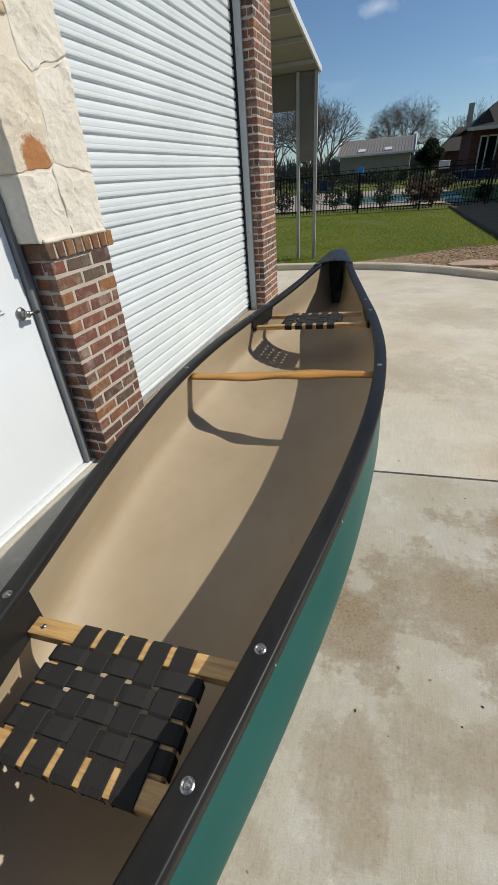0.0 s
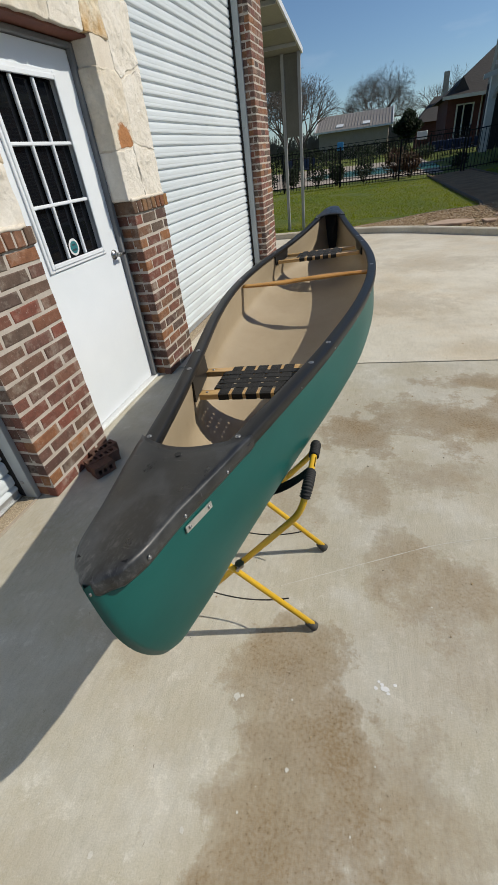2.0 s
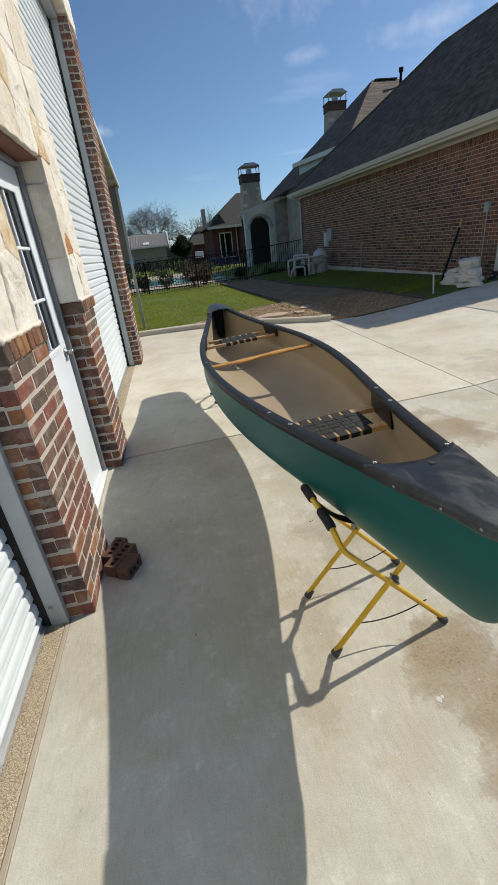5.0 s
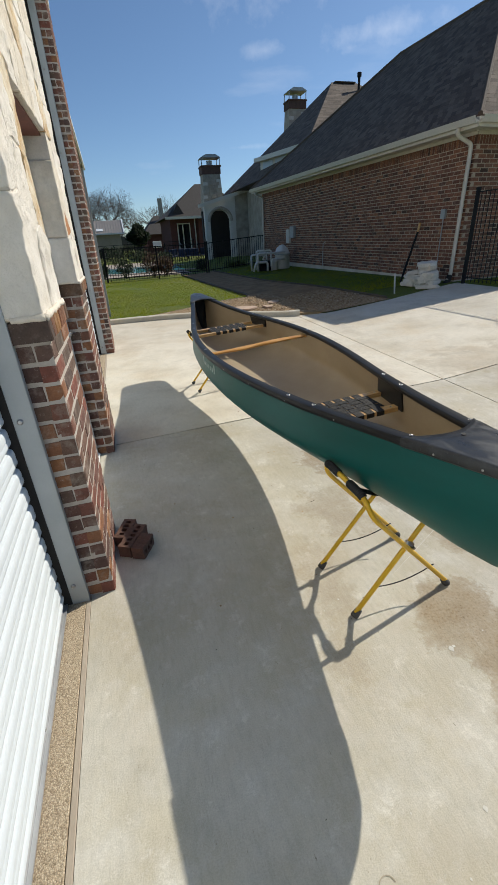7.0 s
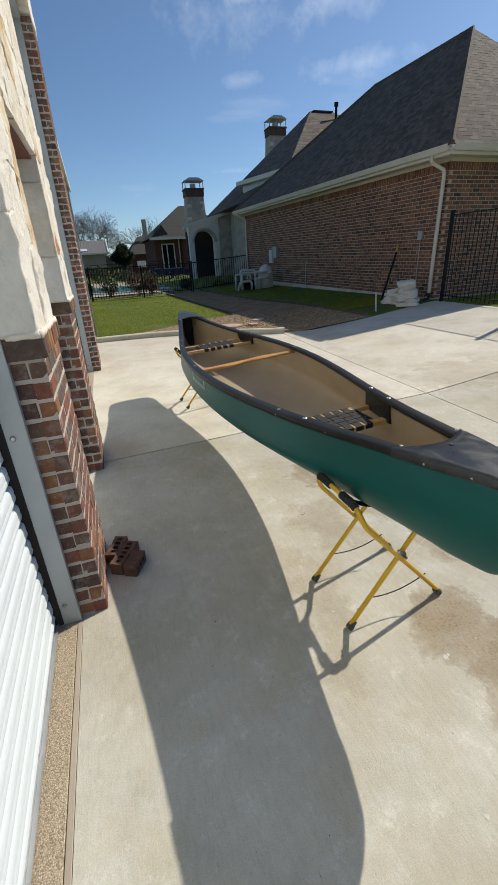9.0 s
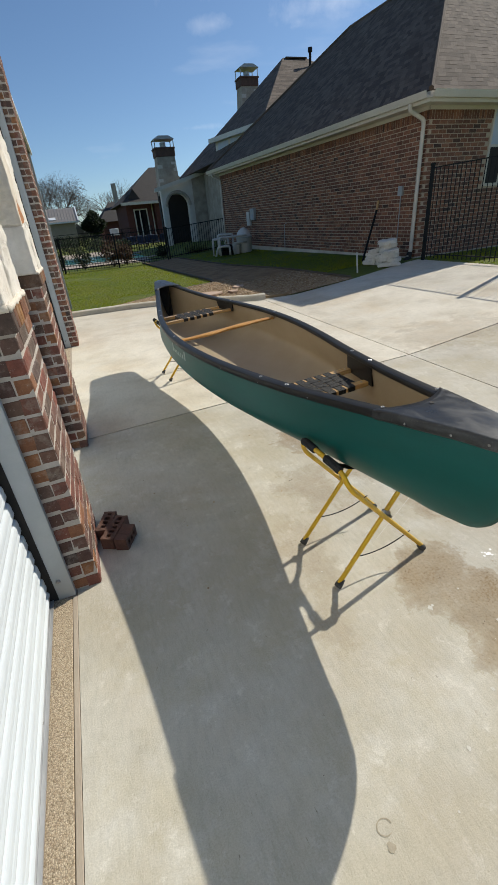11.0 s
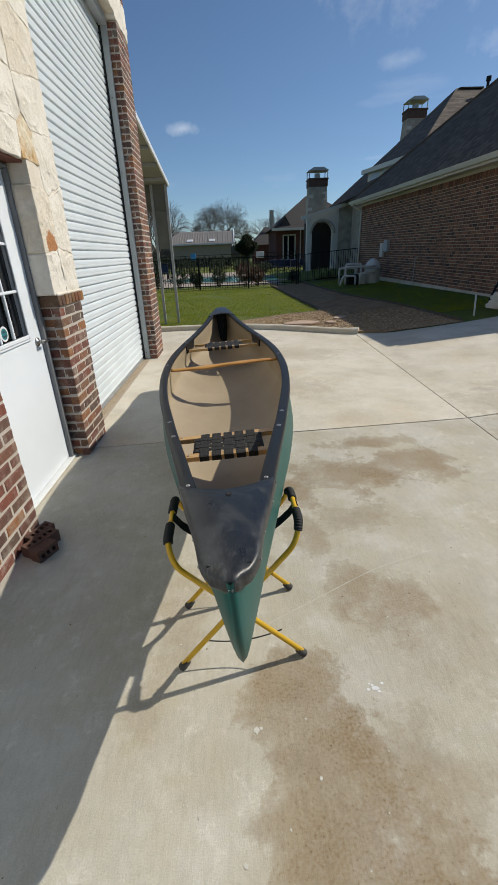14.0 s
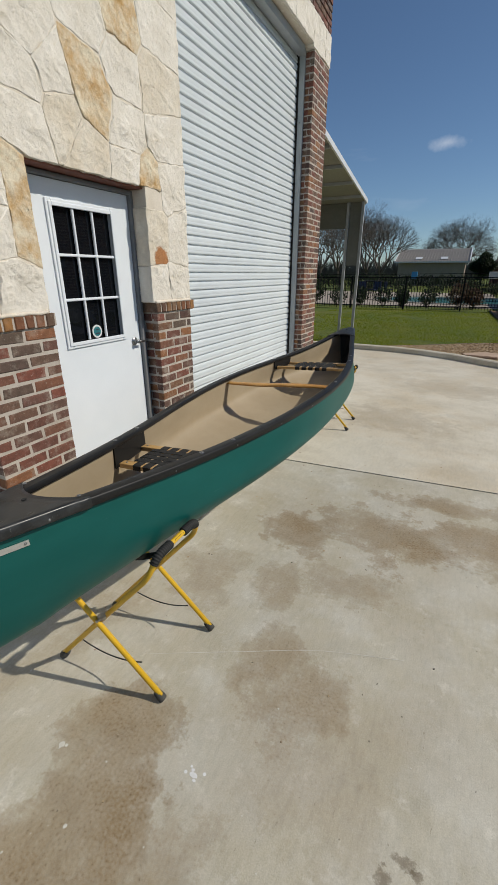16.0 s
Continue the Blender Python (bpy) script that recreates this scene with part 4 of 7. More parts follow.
for k in range(8):
    for j in range(5):
        centres.append((0.1 + 0.42 * j + rnd.uniform(-0.12, 0.12), 3.42 + 0.36 * k + rnd.uniform(-0.1, 0.1), 1 if rnd.random() < 0.12 else 0))
core = bmesh.new()
JOINT_X = 0.0030
WAIN = 16 * COURSE + 0.078
box(core, -0.30, JOINT_X, -0.02, DOOR_L - 0.02, WAIN, STONE_TOP)
box(core, -0.30, JOINT_X, DOOR_R - 0.035, PIER_END - 0.005, WAIN, STONE_TOP)
box(core, -0.30, JOINT_X, DOOR_L - 0.02, DOOR_R - 0.035, LINTEL + 0.012, STONE_TOP)
stone_wall = structure("wall_4", core, STONE_MORTAR, "rough cream limestone wall above the brick wainscot", "wall")
stones = list(cells(centres, (-0.03, PIER_END + 0.005, WAIN + 0.002, STONE_TOP)))
for a, b in ((6, 7), (17, 18)):
    # two neighbouring cells make one long stone
    pa, pb = stones[a][0], stones[b][0]
    for i in range(len(pa)):
        for j in range(len(pb)):
            if math.dist(pa[i], pb[(j + 1) % len(pb)]) < 1e-4 and math.dist(pa[(i + 1) % len(pa)], pb[j]) < 1e-4:
                run_a = [pa[(i + 1 + m) % len(pa)] for m in range(len(pa))]
                run_b = [pb[(j + 2 + m) % len(pb)] for m in range(len(pb) - 2)]
                stones[a] = (run_a + run_b, stones[a][1])
                stones[b] = None
                break
        if stones[b] is None:
            break
for k, (poly, tone) in enumerate(s for s in stones if s):
    stone_block(stone_wall, poly, k + 1, (STONE, AMBER_STONE, TAN_STONE)[tone])
# a lumpy bed of mortar squeezed out between the brick cap and the stones
for k, (a, b) in enumerate(((-0.02, DOOR_L - 0.03), (DOOR_R - 0.02, PIER_END - 0.01))):
    bm = bmesh.new()
    way = [Vector((0.008 + 0.006 * noise.noise((y * 19, k, 2.0)), y, WAIN + 0.004 + 0.005 * noise.noise((y * 13, k, 5.0)))) for y in np.arange(a, b, 0.012)]
    tube(bm, way, [0.0115 + 0.006 * noise.noise((p.y * 31, k, 9.0)) for p in way], 8)
    if k == 0:
        way = [Vector((x, -0.022 + 0.006 * noise.noise((x * 25, 1.0, 2.0)), WAIN + 0.006 + 0.006 * noise.noise((x * 17, 3.0, 5.0)))) for x in np.arange(-0.100, 0.012, 0.012)]
        tube(bm, way, [0.013 + 0.006 * noise.noise((p.x * 37, 4.0, 9.0)) for p in way], 8)
    link("mortar_bed", bm, STONE_MORTAR, stone_wall, "", True)
# roller doors' lintel stones, and brick above them at the corner
bm = bmesh.new()
box(bm, -0.30, -0.02, PIER_END - 0.005, FAR1, 4.146, STONE_TOP)
lintel_wall = structure("wall_5", bm, STONE_MORTAR, "cream limestone lintel band over the roller door", "wall")
y = PIER_END + 0.01
k = 0
while y < FAR1 - 0.05:
    w = min((0.62, 0.48, 0.70, 0.55)[k % 4], FAR1 + 0.015 - y)
    zb = 4.146 if y + w < FAR0 + 0.05 else 4.112
    stone_block(lintel_wall, [(y, zb), (y + w, zb), (y + w, 4.46), (y, 4.46)], 120 + k, STONE)
    y += w
    k += 1
for c in range(8):
    lay_row(lintel_wall, PIER_END + 0.01, FAR1, 4.505 + COURSE * c, c % 2 == 1)

# the rest of the building, plain
bm = bmesh.new()
box(bm, -9.0, -0.30, 5.41, FAR1 - 0.003, 0.0, 4.9)
box(bm, -9.0, -0.30, -7.0, -6.75, 0.0, 4.9)
box(bm, -9.0, -8.75, -6.75, 5.41, 0.0, 4.9)
box(bm, -0.30, -0.02, -6.98, -3.32, 0.0, STONE_TOP)
box(bm, -0.30, -0.02, -3.32, -0.02, 4.146, STONE_TOP)
box(bm, -9.0, -0.30, -6.75, 5.41, 4.75, 4.9)
structure("wall_6", bm, MORTAR, "plain masonry of the garage's other walls", "wall")


# ---- roller doors ----
PITCH = 0.0830
CURTAIN_X = -0.221
DOOR_TOP = 4.14


def roller_door(name, y0, y1, label):
    ob = thing(name, label, "roller door")
    bm = bmesh.new()
    prof = []
    z = 0.002
    while z < DOOR_TOP + 0.05:
        # a narrow groove, a rounded brow and a flatter face that leans back below it
        for dz, dx in ((0.0, -0.0135), (0.0068, -0.0135), (0.0098, -0.0012), (0.0145, 0.0038), (0.023, 0.0056), (0.034, 0.0046), (0.0385, 0.0034), (0.044, 0.0047), (0.058, 0.0046), (0.068, 0.0028), (0.0735, 0.0002), (0.0780, -0.0085)):
            if z + dz > 0.056:
                prof.append((dx, z + dz))
        z += PITCH
    a = [bm.verts.new((CURTAIN_X + dx, y0, zz)) for dx, zz in prof]
    b = [bm.verts.new((CURTAIN_X + dx, y1, zz)) for dx, zz in prof]
    for k in range(len(prof) - 1):
        bm.faces.new((a[k], b[k], b[k + 1], a[k + 1]))
    ext = bmesh.ops.extrude_face_region(bm, geom=list(bm.faces))
    bmesh.ops.translate(bm, verts=[v for v in ext["geom"] if isinstance(v, bmesh.types.BMVert)], vec=(-0.002, 0, 0))
    part("curtain", bm, CURTAIN, ob, "white corrugated steel curtain")
    x = CURTAIN_X
    bar = solid(x - 0.020, x - 0.004, y0, y1, 0.012, 0.056, 0.003)
    box(bar, x - 0.0035, x + 0.010, y0, y1, 0.012, 0.018)
    part("bottom_bar", bar, ALUMINIUM, ob, "dull aluminium bottom bar")
    for yy in np.arange(y0 + 0.2, y1, 0.61):
        b = bolt_head((0, 0, 0), 0, 0.005)
        bmesh.ops.transform(b, matrix=pose(x - 0.004, yy, 0.036, 0, 90, 0), verts=b.verts)
        part("bolt", b, NICKEL, ob)
    part("seal", solid(x - 0.016, x + 0.002, y0, y1, 0.003, 0.0118), RUBBER, ob)
    return ob


def jamb(name, y0, y1, top, looks):
    """A steel angle on the reveal; its broad face, with the bolts, looks along y."""
    ob = tagged(link(name, solid(-0.190, -0.115, y0, y1, 0.004, top, 0.004, 2), JAMB_STEEL), "grey galvanised steel roller door jamb", "door jamb", "", "structure")
    for z in np.arange(0.112, top, 0.812):
        b = bmesh.new()
        lathe(b, ((0.011, 0.0), (0.011, 0.004), (0.007, 0.008)), (0, 0, 0), 10)
        bmesh.ops.transform(b, matrix=pose(-0.165, y0 if looks < 0 else y1, z, 90 if looks < 0 else -90, 0, 0), verts=b.verts)
        link("bolt", b, NICKEL, ob)
    # coloured dark to stand in for shade between jamb and curtain
    lip = solid(-0.300, -0.1925, y0 + 0.004, y1 - 0.004, 0.004, top)
    link("guide", lip, DARK, ob)
    return ob


def bolt_head(at, tilt=0.0, r=0.0068):
    """A screw sunk in a cup washer."""
    bm = bmesh.new()
    lathe(bm, ((r * 1.45, 0.0), (r * 1.40, 0.0012), (r * 1.1, 0.0024), (r * 0.85, 0.0016), (r * 0.72, 0.0012), (r * 0.62, 0.0026), (r * 0.3, 0.0034)), (0, 0, 0), 16)
    bmesh.ops.transform(bm, matrix=pose(at[0], at[1], at[2], 0, tilt, 0), verts=bm.verts)
    return bm


roller_door("roller_door", -3.25, -0.036, "white corrugated steel roller door, closed, beside the wainscot")
roller_door("roller_door", PIER_END + 0.036, FAR0 - 0.036, "white corrugated steel roller door, closed, next to the corner pier")
jamb("trim_1", -0.033, -0.0005, DOOR_TOP, -1)
jamb("trim_2", PIER_END + 0.0005, PIER_END + 0.033, DOOR_TOP, 1)
jamb("trim_3", FAR0 - 0.033, FAR0 - 0.0005, DOOR_TOP, -1)
jamb("trim_4", -3.32, -3.26, DOOR_TOP, 1)
structure("trim_5", solid(-0.205, -0.105, PIER_END + 0.038, FAR0 - 0.038, DOOR_TOP - 0.085, DOOR_TOP, 0.004), JAMB_STEEL, "grey galvanised steel roller door header", "door header")
# added dark sheets that stand in for the shade behind the curtains
for a, b in ((-3.25, -0.036), (PIER_END + 0.036, FAR0 - 0.036)):
    structure("baseboard", solid(-0.33, -0.278, a - 0.10, b + 0.12, 0.0, DOOR_TOP + 0.06), DARK, "dark backing sheet for the shaded gap behind the roller curtain", "guide")


# ---- the white door ----
def entrance_door():
    ob = thing("door_1", "white steel entrance door, closed, with nine dark panes", "door", kind="structure")
    X = -0.150
    frame = bmesh.new()
    box(frame, -0.21, -0.120, DOOR_L + 0.004, DOOR_L + 0.036, 0.003, 2.062, 0.004)
    box(frame, -0.21, -0.120, DOOR_R - 0.066, DOOR_R - 0.028, 0.003, 2.062, 0.004)
    box(frame, -0.21, -0.140, DOOR_R - 0.028, DOOR_R - 0.004, 0.003, 2.062)
    box(frame, -0.21, -0.120, DOOR_L + 0.036, DOOR_R - 0.066, 2.034, 2.062, 0.004)
    part("door_frame", frame, FRAME_PAINT, ob, "dark grey steel door frame")
    y0, y1 = DOOR_L + 0.040, DOOR_R - 0.070
    w0, w1, z0, z1 = 0.745, 1.268, 1.035, 1.895
    slab = bmesh.new()
    box(slab, X - 0.044, X, y0, w0, 0.028, 2.030)
    box(slab, X - 0.044, X, w1, y1, 0.028, 2.030)
    box(slab, X - 0.044, X, w0, w1, 0.028, z0)
    box(slab, X - 0.044, X, w0, w1, z1, 2.030)
    part("door_leaf", slab, DOOR_PAINT, ob, "smooth white door leaf")
    lite = bmesh.new()
    for f, d in ((0.042, 0.012), (0.024, 0.019)):
        box(lite, X + 0.0005, X + d, w0 - f + 0.012, w0 + 0.012, z0 - f + 0.012, z1 + f - 0.012, 0.003)
        box(lite, X + 0.0005, X + d, w1 - 0.012, w1 + f - 0.012, z0 - f + 0.012, z1 + f - 0.012, 0.003)
        box(lite, X + 0.0005, X + d, w0 + 0.012, w1 - 0.012, z0 - f + 0.012, z0 + 0.012, 0.003)
        box(lite, X + 0.0005, X + d, w0 + 0.012, w1 - 0.012, z1 - 0.012, z1 + f - 0.012, 0.003)
    part("window_frame", lite, DOOR_PAINT, ob, "white moulded window frame")
    ys = [w0 + 0.012 + (w1 - w0 - 0.024) * k / 3 for k in range(4)]
    zs = [z0 + 0.012 + (z1 - z0 - 0.024) * k / 3 for k in range(4)]
    for k in (1, 2):
        part("glazing_bar", solid(X - 0.010, X + 0.009, ys[k] - 0.009, ys[k] + 0.009, zs[0], zs[3], 0.004), DOOR_PAINT, ob)
        part("glazing_bar", solid(X - 0.009, X + 0.010, ys[0], ys[3], zs[k] - 0.009, zs[k] + 0.009, 0.004), DOOR_PAINT, ob)
    for i in range(3):
        for j in range(3):
            part("pane", solid(X - 0.026, X - 0.020, ys[i] - 0.004, ys[i + 1] + 0.004, zs[j] - 0.004, zs[j + 1] + 0.004), GLASS, ob)
    kn = bmesh.new()
    lathe(kn, ((0.031, 0.0), (0.033, 0.004), (0.028, 0.010), (0.014, 0.014), (0.0125, 0.038), (0.016, 0.040), (0.016, 0.052), (0.011, 0.056)), (0, 0, 0), 20)
    bmesh.ops.transform(kn, matrix=pose(X, 1.388, 0.975, 0, 90, 0), verts=kn.verts)
    handle = part("door_handle", kn, NICKEL, ob, "brushed nickel lever handle", True)
    lv = bmesh.new()
    tube(lv, rounded(((X + 0.046, 1.388, 0.975), (X + 0.050, 1.405, 0.976), (X + 0.052, 1.452, 0.972)), 0.02), [0.010] * 7 + [0.008], 10)
    part("lever", lv, NICKEL, handle, "", True)
    part("threshold_plate", solid(-0.20, -0.112, DOOR_L + 0.004, DOOR_R - 0.004, 0.003, 0.020, 0.004), WHITE_METAL, ob, "pale metal threshold")
    part("back_panel", solid(-0.24, -0.225, DOOR_L, DOOR_R, 0.0, 2.06), DARK, ob)
    return ob


entrance_door()
structure("trim_6", solid(-0.19, -0.022, DOOR_L - 0.10, DOOR_R + 0.09, LINTEL - 0.008, LINTEL + 0.004, 0.002), RUST_STEEL, "rust-red steel lintel over the white door", "lintel")
structure("wall_7", solid(-0.30, -0.024, DOOR_L - 0.006, DOOR_L + 0.003, WAIN, LINTEL - 0.01), MORTAR, "mortared door reveal", "wall")


def round_sticker():
    ob = thing("sticker", "small round white sticker with a teal picture on a door pane", "sticker")
    X = -0.168
    for r, dx, mat, nm in ((0.047, 0.0, STICKER_WHITE, "disc"), (0.034, 0.0012, STICKER_TEAL, "print")):
        b = bmesh.new()
        lathe(b, ((r, 0.0), (r, 0.001)), (0, 0, 0), 28)
        bmesh.ops.transform(b, matrix=pose(X + dx, 1.02, 1.095, 0, 90, 0), verts=b.verts)
        part(nm, b, mat, ob)
    b = solid(X + 0.0025, X + 0.003, 1.000, 1.040, 1.075, 1.086)
    box(b, X + 0.0025, X + 0.003, 1.004, 1.036, 1.103, 1.112)
    part("bars", b, STICKER_DARK, ob)


round_sticker()


# ---- the canoe ----
HALF = 2.312
CANOE = pose(1.1735, 1.301, 0.8132, 0, -3.2, 1.54)


def eased(u, us, vs):
    """Smooth reading of a short table, symmetric about the middle."""
    u = abs(u)
    acc = 0.0
    for k, w in ((-0.09, 1), (-0.045, 2), (0.0, 3), (0.045, 2), (0.09, 1)):
        acc += w * float(np.interp(min(1.0, abs(u + k)), us, vs))
    return acc / 9 if u < 0.86 else float(np.interp(u, us, vs))


def half_beam(u):
    return eased(u, (0, 0.15, 0.33, 0.45, 0.55, 0.70, 0.82, 0.93, 1.0), (0.4135, 0.3995, 0.347, 0.291, 0.249, 0.1742, 0.121, 0.061, 0.034))


def sheer(u):
    return eased(u, (0, 0.3, 0.5, 0.65, 0.8, 0.9, 1.0), (-0.0105, -0.0089, -0.001, 0.020, 0.0543, 0.0760, 0.1018))


def keel(u):
    return eased(u, (0, 0.4, 0.7, 0.88, 1.0), (-0.346, -0.330, -0.335, -0.311, -0.266))


def reach(h):
    """How far the stem reaches at a height between keel (0) and sheer (1)."""
    heel = max(0.0, 1 - h / 0.17)
    return 1.0085 - 0.053 * (1 - h) ** 3 - 0.0210 * (1 - math.sqrt(1 - heel * heel))


def belly(u):
    """How far the sides swell out below the rail."""
    return eased(u, (0, 0.25, 0.4, 0.55, 0.68, 0.78, 0.86, 1.0), (0.003, 0.019, 0.034, 0.026, 0.011, 0.010, 0.0, 0.0))


def hull_point(u, h, side, inset=0.0):
    """u along the length (-1 to 1) on this level, h from keel (0) to sheer (1)."""
    e = reach(h)
    w = u * e
    blend = min(1.0, abs(u) ** 6)
    p, q = 1.62 * (1 - blend) + 1.75 * blend, 2.10 * (1 - blend) + 2.6 * blend
    full = 0.42 + 0.58 * blend
    g = max(0.0, 1 - (1 - min(1.0, h / full)) ** p) ** (1 / q)
    lean = max(0.0, (h - full) / (1 - full + 1e-6))
    b = half_beam(w) + belly(w) * (0.5 + 0.5 * math.cos(math.pi * lean))
    b *= g
    if abs(u) > 0.90:
        b *= max(0.0, 1 - ((abs(u) - 0.90) / 0.10) ** 2.4) ** 0.5 * 1.0
    b = max(0.0, b - inset * min(1.0, 1.3 * g))
    z = keel(w) + (sheer(w) - keel(w)) * h + inset * (1 - h) * 0.9 + 1.5 * inset * (1 - h) ** 3
    return Vector((side * b, (w - math.copysign(inset * 0.9, u) * abs(u) ** 20) * HALF, z))


def hull_shell(bm, inset, nu=84, nh=26):
    us = [math.copysign(1 - (1 - abs(s)) ** 1.35, s) for s in np.linspace(-1, 1, nu + 1)]
    hs = [(k / nh) ** 2.0 for k in range(nh + 1)]
    rows = []
    for u in us:
        ring = [bm.verts.new(hull_point(u, h, -1, inset)) for h in reversed(hs)] + [bm.verts.new(hull_point(u, h, 1, inset)) for h in hs[1:]]
        rows.append(ring)
    for r, s in zip(rows, rows[1:]):
        for k in range(len(r) - 1):
            bm.faces.new((r[k], r[k + 1], s[k + 1], s[k]))
    bmesh.ops.remove_doubles(bm, verts=bm.verts, dist=0.0004)


DECK_AT = 0.805


def gunwale(side):
    """The black rail: a rounded cap over the hull's edge with an outer and an inner lip."""
    bm = bmesh.new()
    sec = ((0.010, -0.025), (0.0165, -0.022), (0.0175, 0.001), (0.0150, 0.0065), (0.012, 0.008), (-0.024, 0.0095), (-0.029, 0.007), (-0.030, -0.012), (-0.026, -0.015), (-0.012, -0.008), (-0.010, -0.030), (-0.004, -0.032))
    rings = []
    n = 90
    for k in range(n + 1):
        u = -0.985 + 1.97 * k / n
        c = Vector((side * half_beam(u), u * HALF, sheer(u)))
        fade = 1.0 if abs(u) < 0.9 else max(0.35, 1 - (abs(u) - 0.9) * 6)
        rings.append([bm.verts.new(c + Vector((side * a * fade, 0, b))) for a, b in sec])
    for r, s in zip(rings, rings[1:]):
        for k in range(len(sec)):
            bm.faces.new((r[k], r[(k + 1) % len(sec)], s[(k + 1) % len(sec)], s[k]))
    bm.faces.new(rings[0])
    bm.faces.new(list(reversed(rings[-1])))
    return bm


def deck_plate(end):
    """A crowned plastic cap over one end, its inner edge cut in a shallow arc, its rim turned down."""
    bm = bmesh.new()
    nv, nw = 22, 18
    top = []
    for i in range(nv + 1):
        s = i / nv
        row = []
        for j in range(nw + 1):
            a = -1 + 2 * j / nw
            inner = DECK_AT + 0.030 * (1 - a * a)
            outer = 1.0 + 0.004 - 0.012 * abs(a) ** 3
            u = inner + (outer - inner) * s
            w = half_beam(min(u, 1.0)) + 0.0195
            w *= max(0.25, 1 - max(0, (u - 0.965) / 0.039) ** 2) ** 0.5 if u > 0.965 else 1.0
            z = sheer(min(u, 1.0)) + 0.0135 + 0.006 * (1 - a * a) * min(1, 1.4 - s) - (0.010 * s ** 6)
            if s < 0.08:
                z += 0.004 * (1 - s / 0.08) - 0.004
            row.append(bm.verts.new((a * w, end * u * HALF, z)))
        top.append(row)
    for r, s in zip(top, top[1:]):
        for k in range(nw):
            bm.faces.new((r[k], r[k + 1], s[k + 1], s[k]))
    rim = [r[0] for r in top] + top[-1][1:-1] + [r[-1] for r in reversed(top)]
    rings = [rim]
    for drop, out in ((0.006, 0.003), (0.030, 0.0035), (0.036, 0.0005), (0.036, -0.004)):
        ring = []
        for v in rim:
            n = Vector((v.co.x, 0, 0)).normalized() if abs(v.co.x) > 1e-6 else Vector((0, 0, 0))
            n += Vector((0, end, 0)) * max(0.0, (abs(v.co.y) / HALF - 0.95) / 0.05)
            if n.length > 0:
                n.normalize()
            ring.append(bm.verts.new(v.co + n * out - Vector((0, 0, drop))))
        rings.append(ring)
    for r, s in zip(rings, rings[1:]):
        for k in range(len(r) - 1):
            bm.faces.new((r[k], r[k + 1], s[k + 1], s[k]))
    lip = [v for v in top[0]]
    low = [bm.verts.new(v.co + Vector((0, 0, -0.010))) for v in lip]
    back = [bm.verts.new(v.co + Vector((0, end * 0.03, -0.010))) for v in lip]
    for k in range(nw):
        bm.faces.new((lip[k], lip[k + 1], low[k + 1], low[k]))
        bm.faces.new((low[k], low[k + 1], back[k + 1], back[k]))
    return bm


def strap_mesh(pts, across, width):
    """A flat woven band along a polyline."""
    bm = bmesh.new()
    uv = bm.loops.layers.uv.new("UVMap")
    a = Vector(across).normalized()
    thick = 0.0016
    run = 0.0
    rows = []
    for i, p in enumerate(pts):
        p = Vector(p)
        if i:
            run += (p - Vector(pts[i - 1])).length
        t = (Vector(pts[min(i + 1, len(pts) - 1)]) - Vector(pts[max(i - 1, 0)])).normalized()
        n = t.cross(a).normalized()
        if n.z < 0:
            n = -n
        rows.append((run, [bm.verts.new(p + a * s * width / 2 + n * h) for s, h in ((-1, 0), (-0.93, thick), (0.93, thick), (1, 0))]))
    for (ra, r), (rb, s) in zip(rows, rows[1:]):
        for k in range(3):
            f = bm.faces.new((r[k], r[k + 1], s[k + 1], s[k]))
            for loop, (uu, vv) in zip(f.loops, ((ra, k), (ra, k + 1), (rb, k + 1), (rb, k))):
                loop[uv].uv = (uu * 4, vv)
    return bm


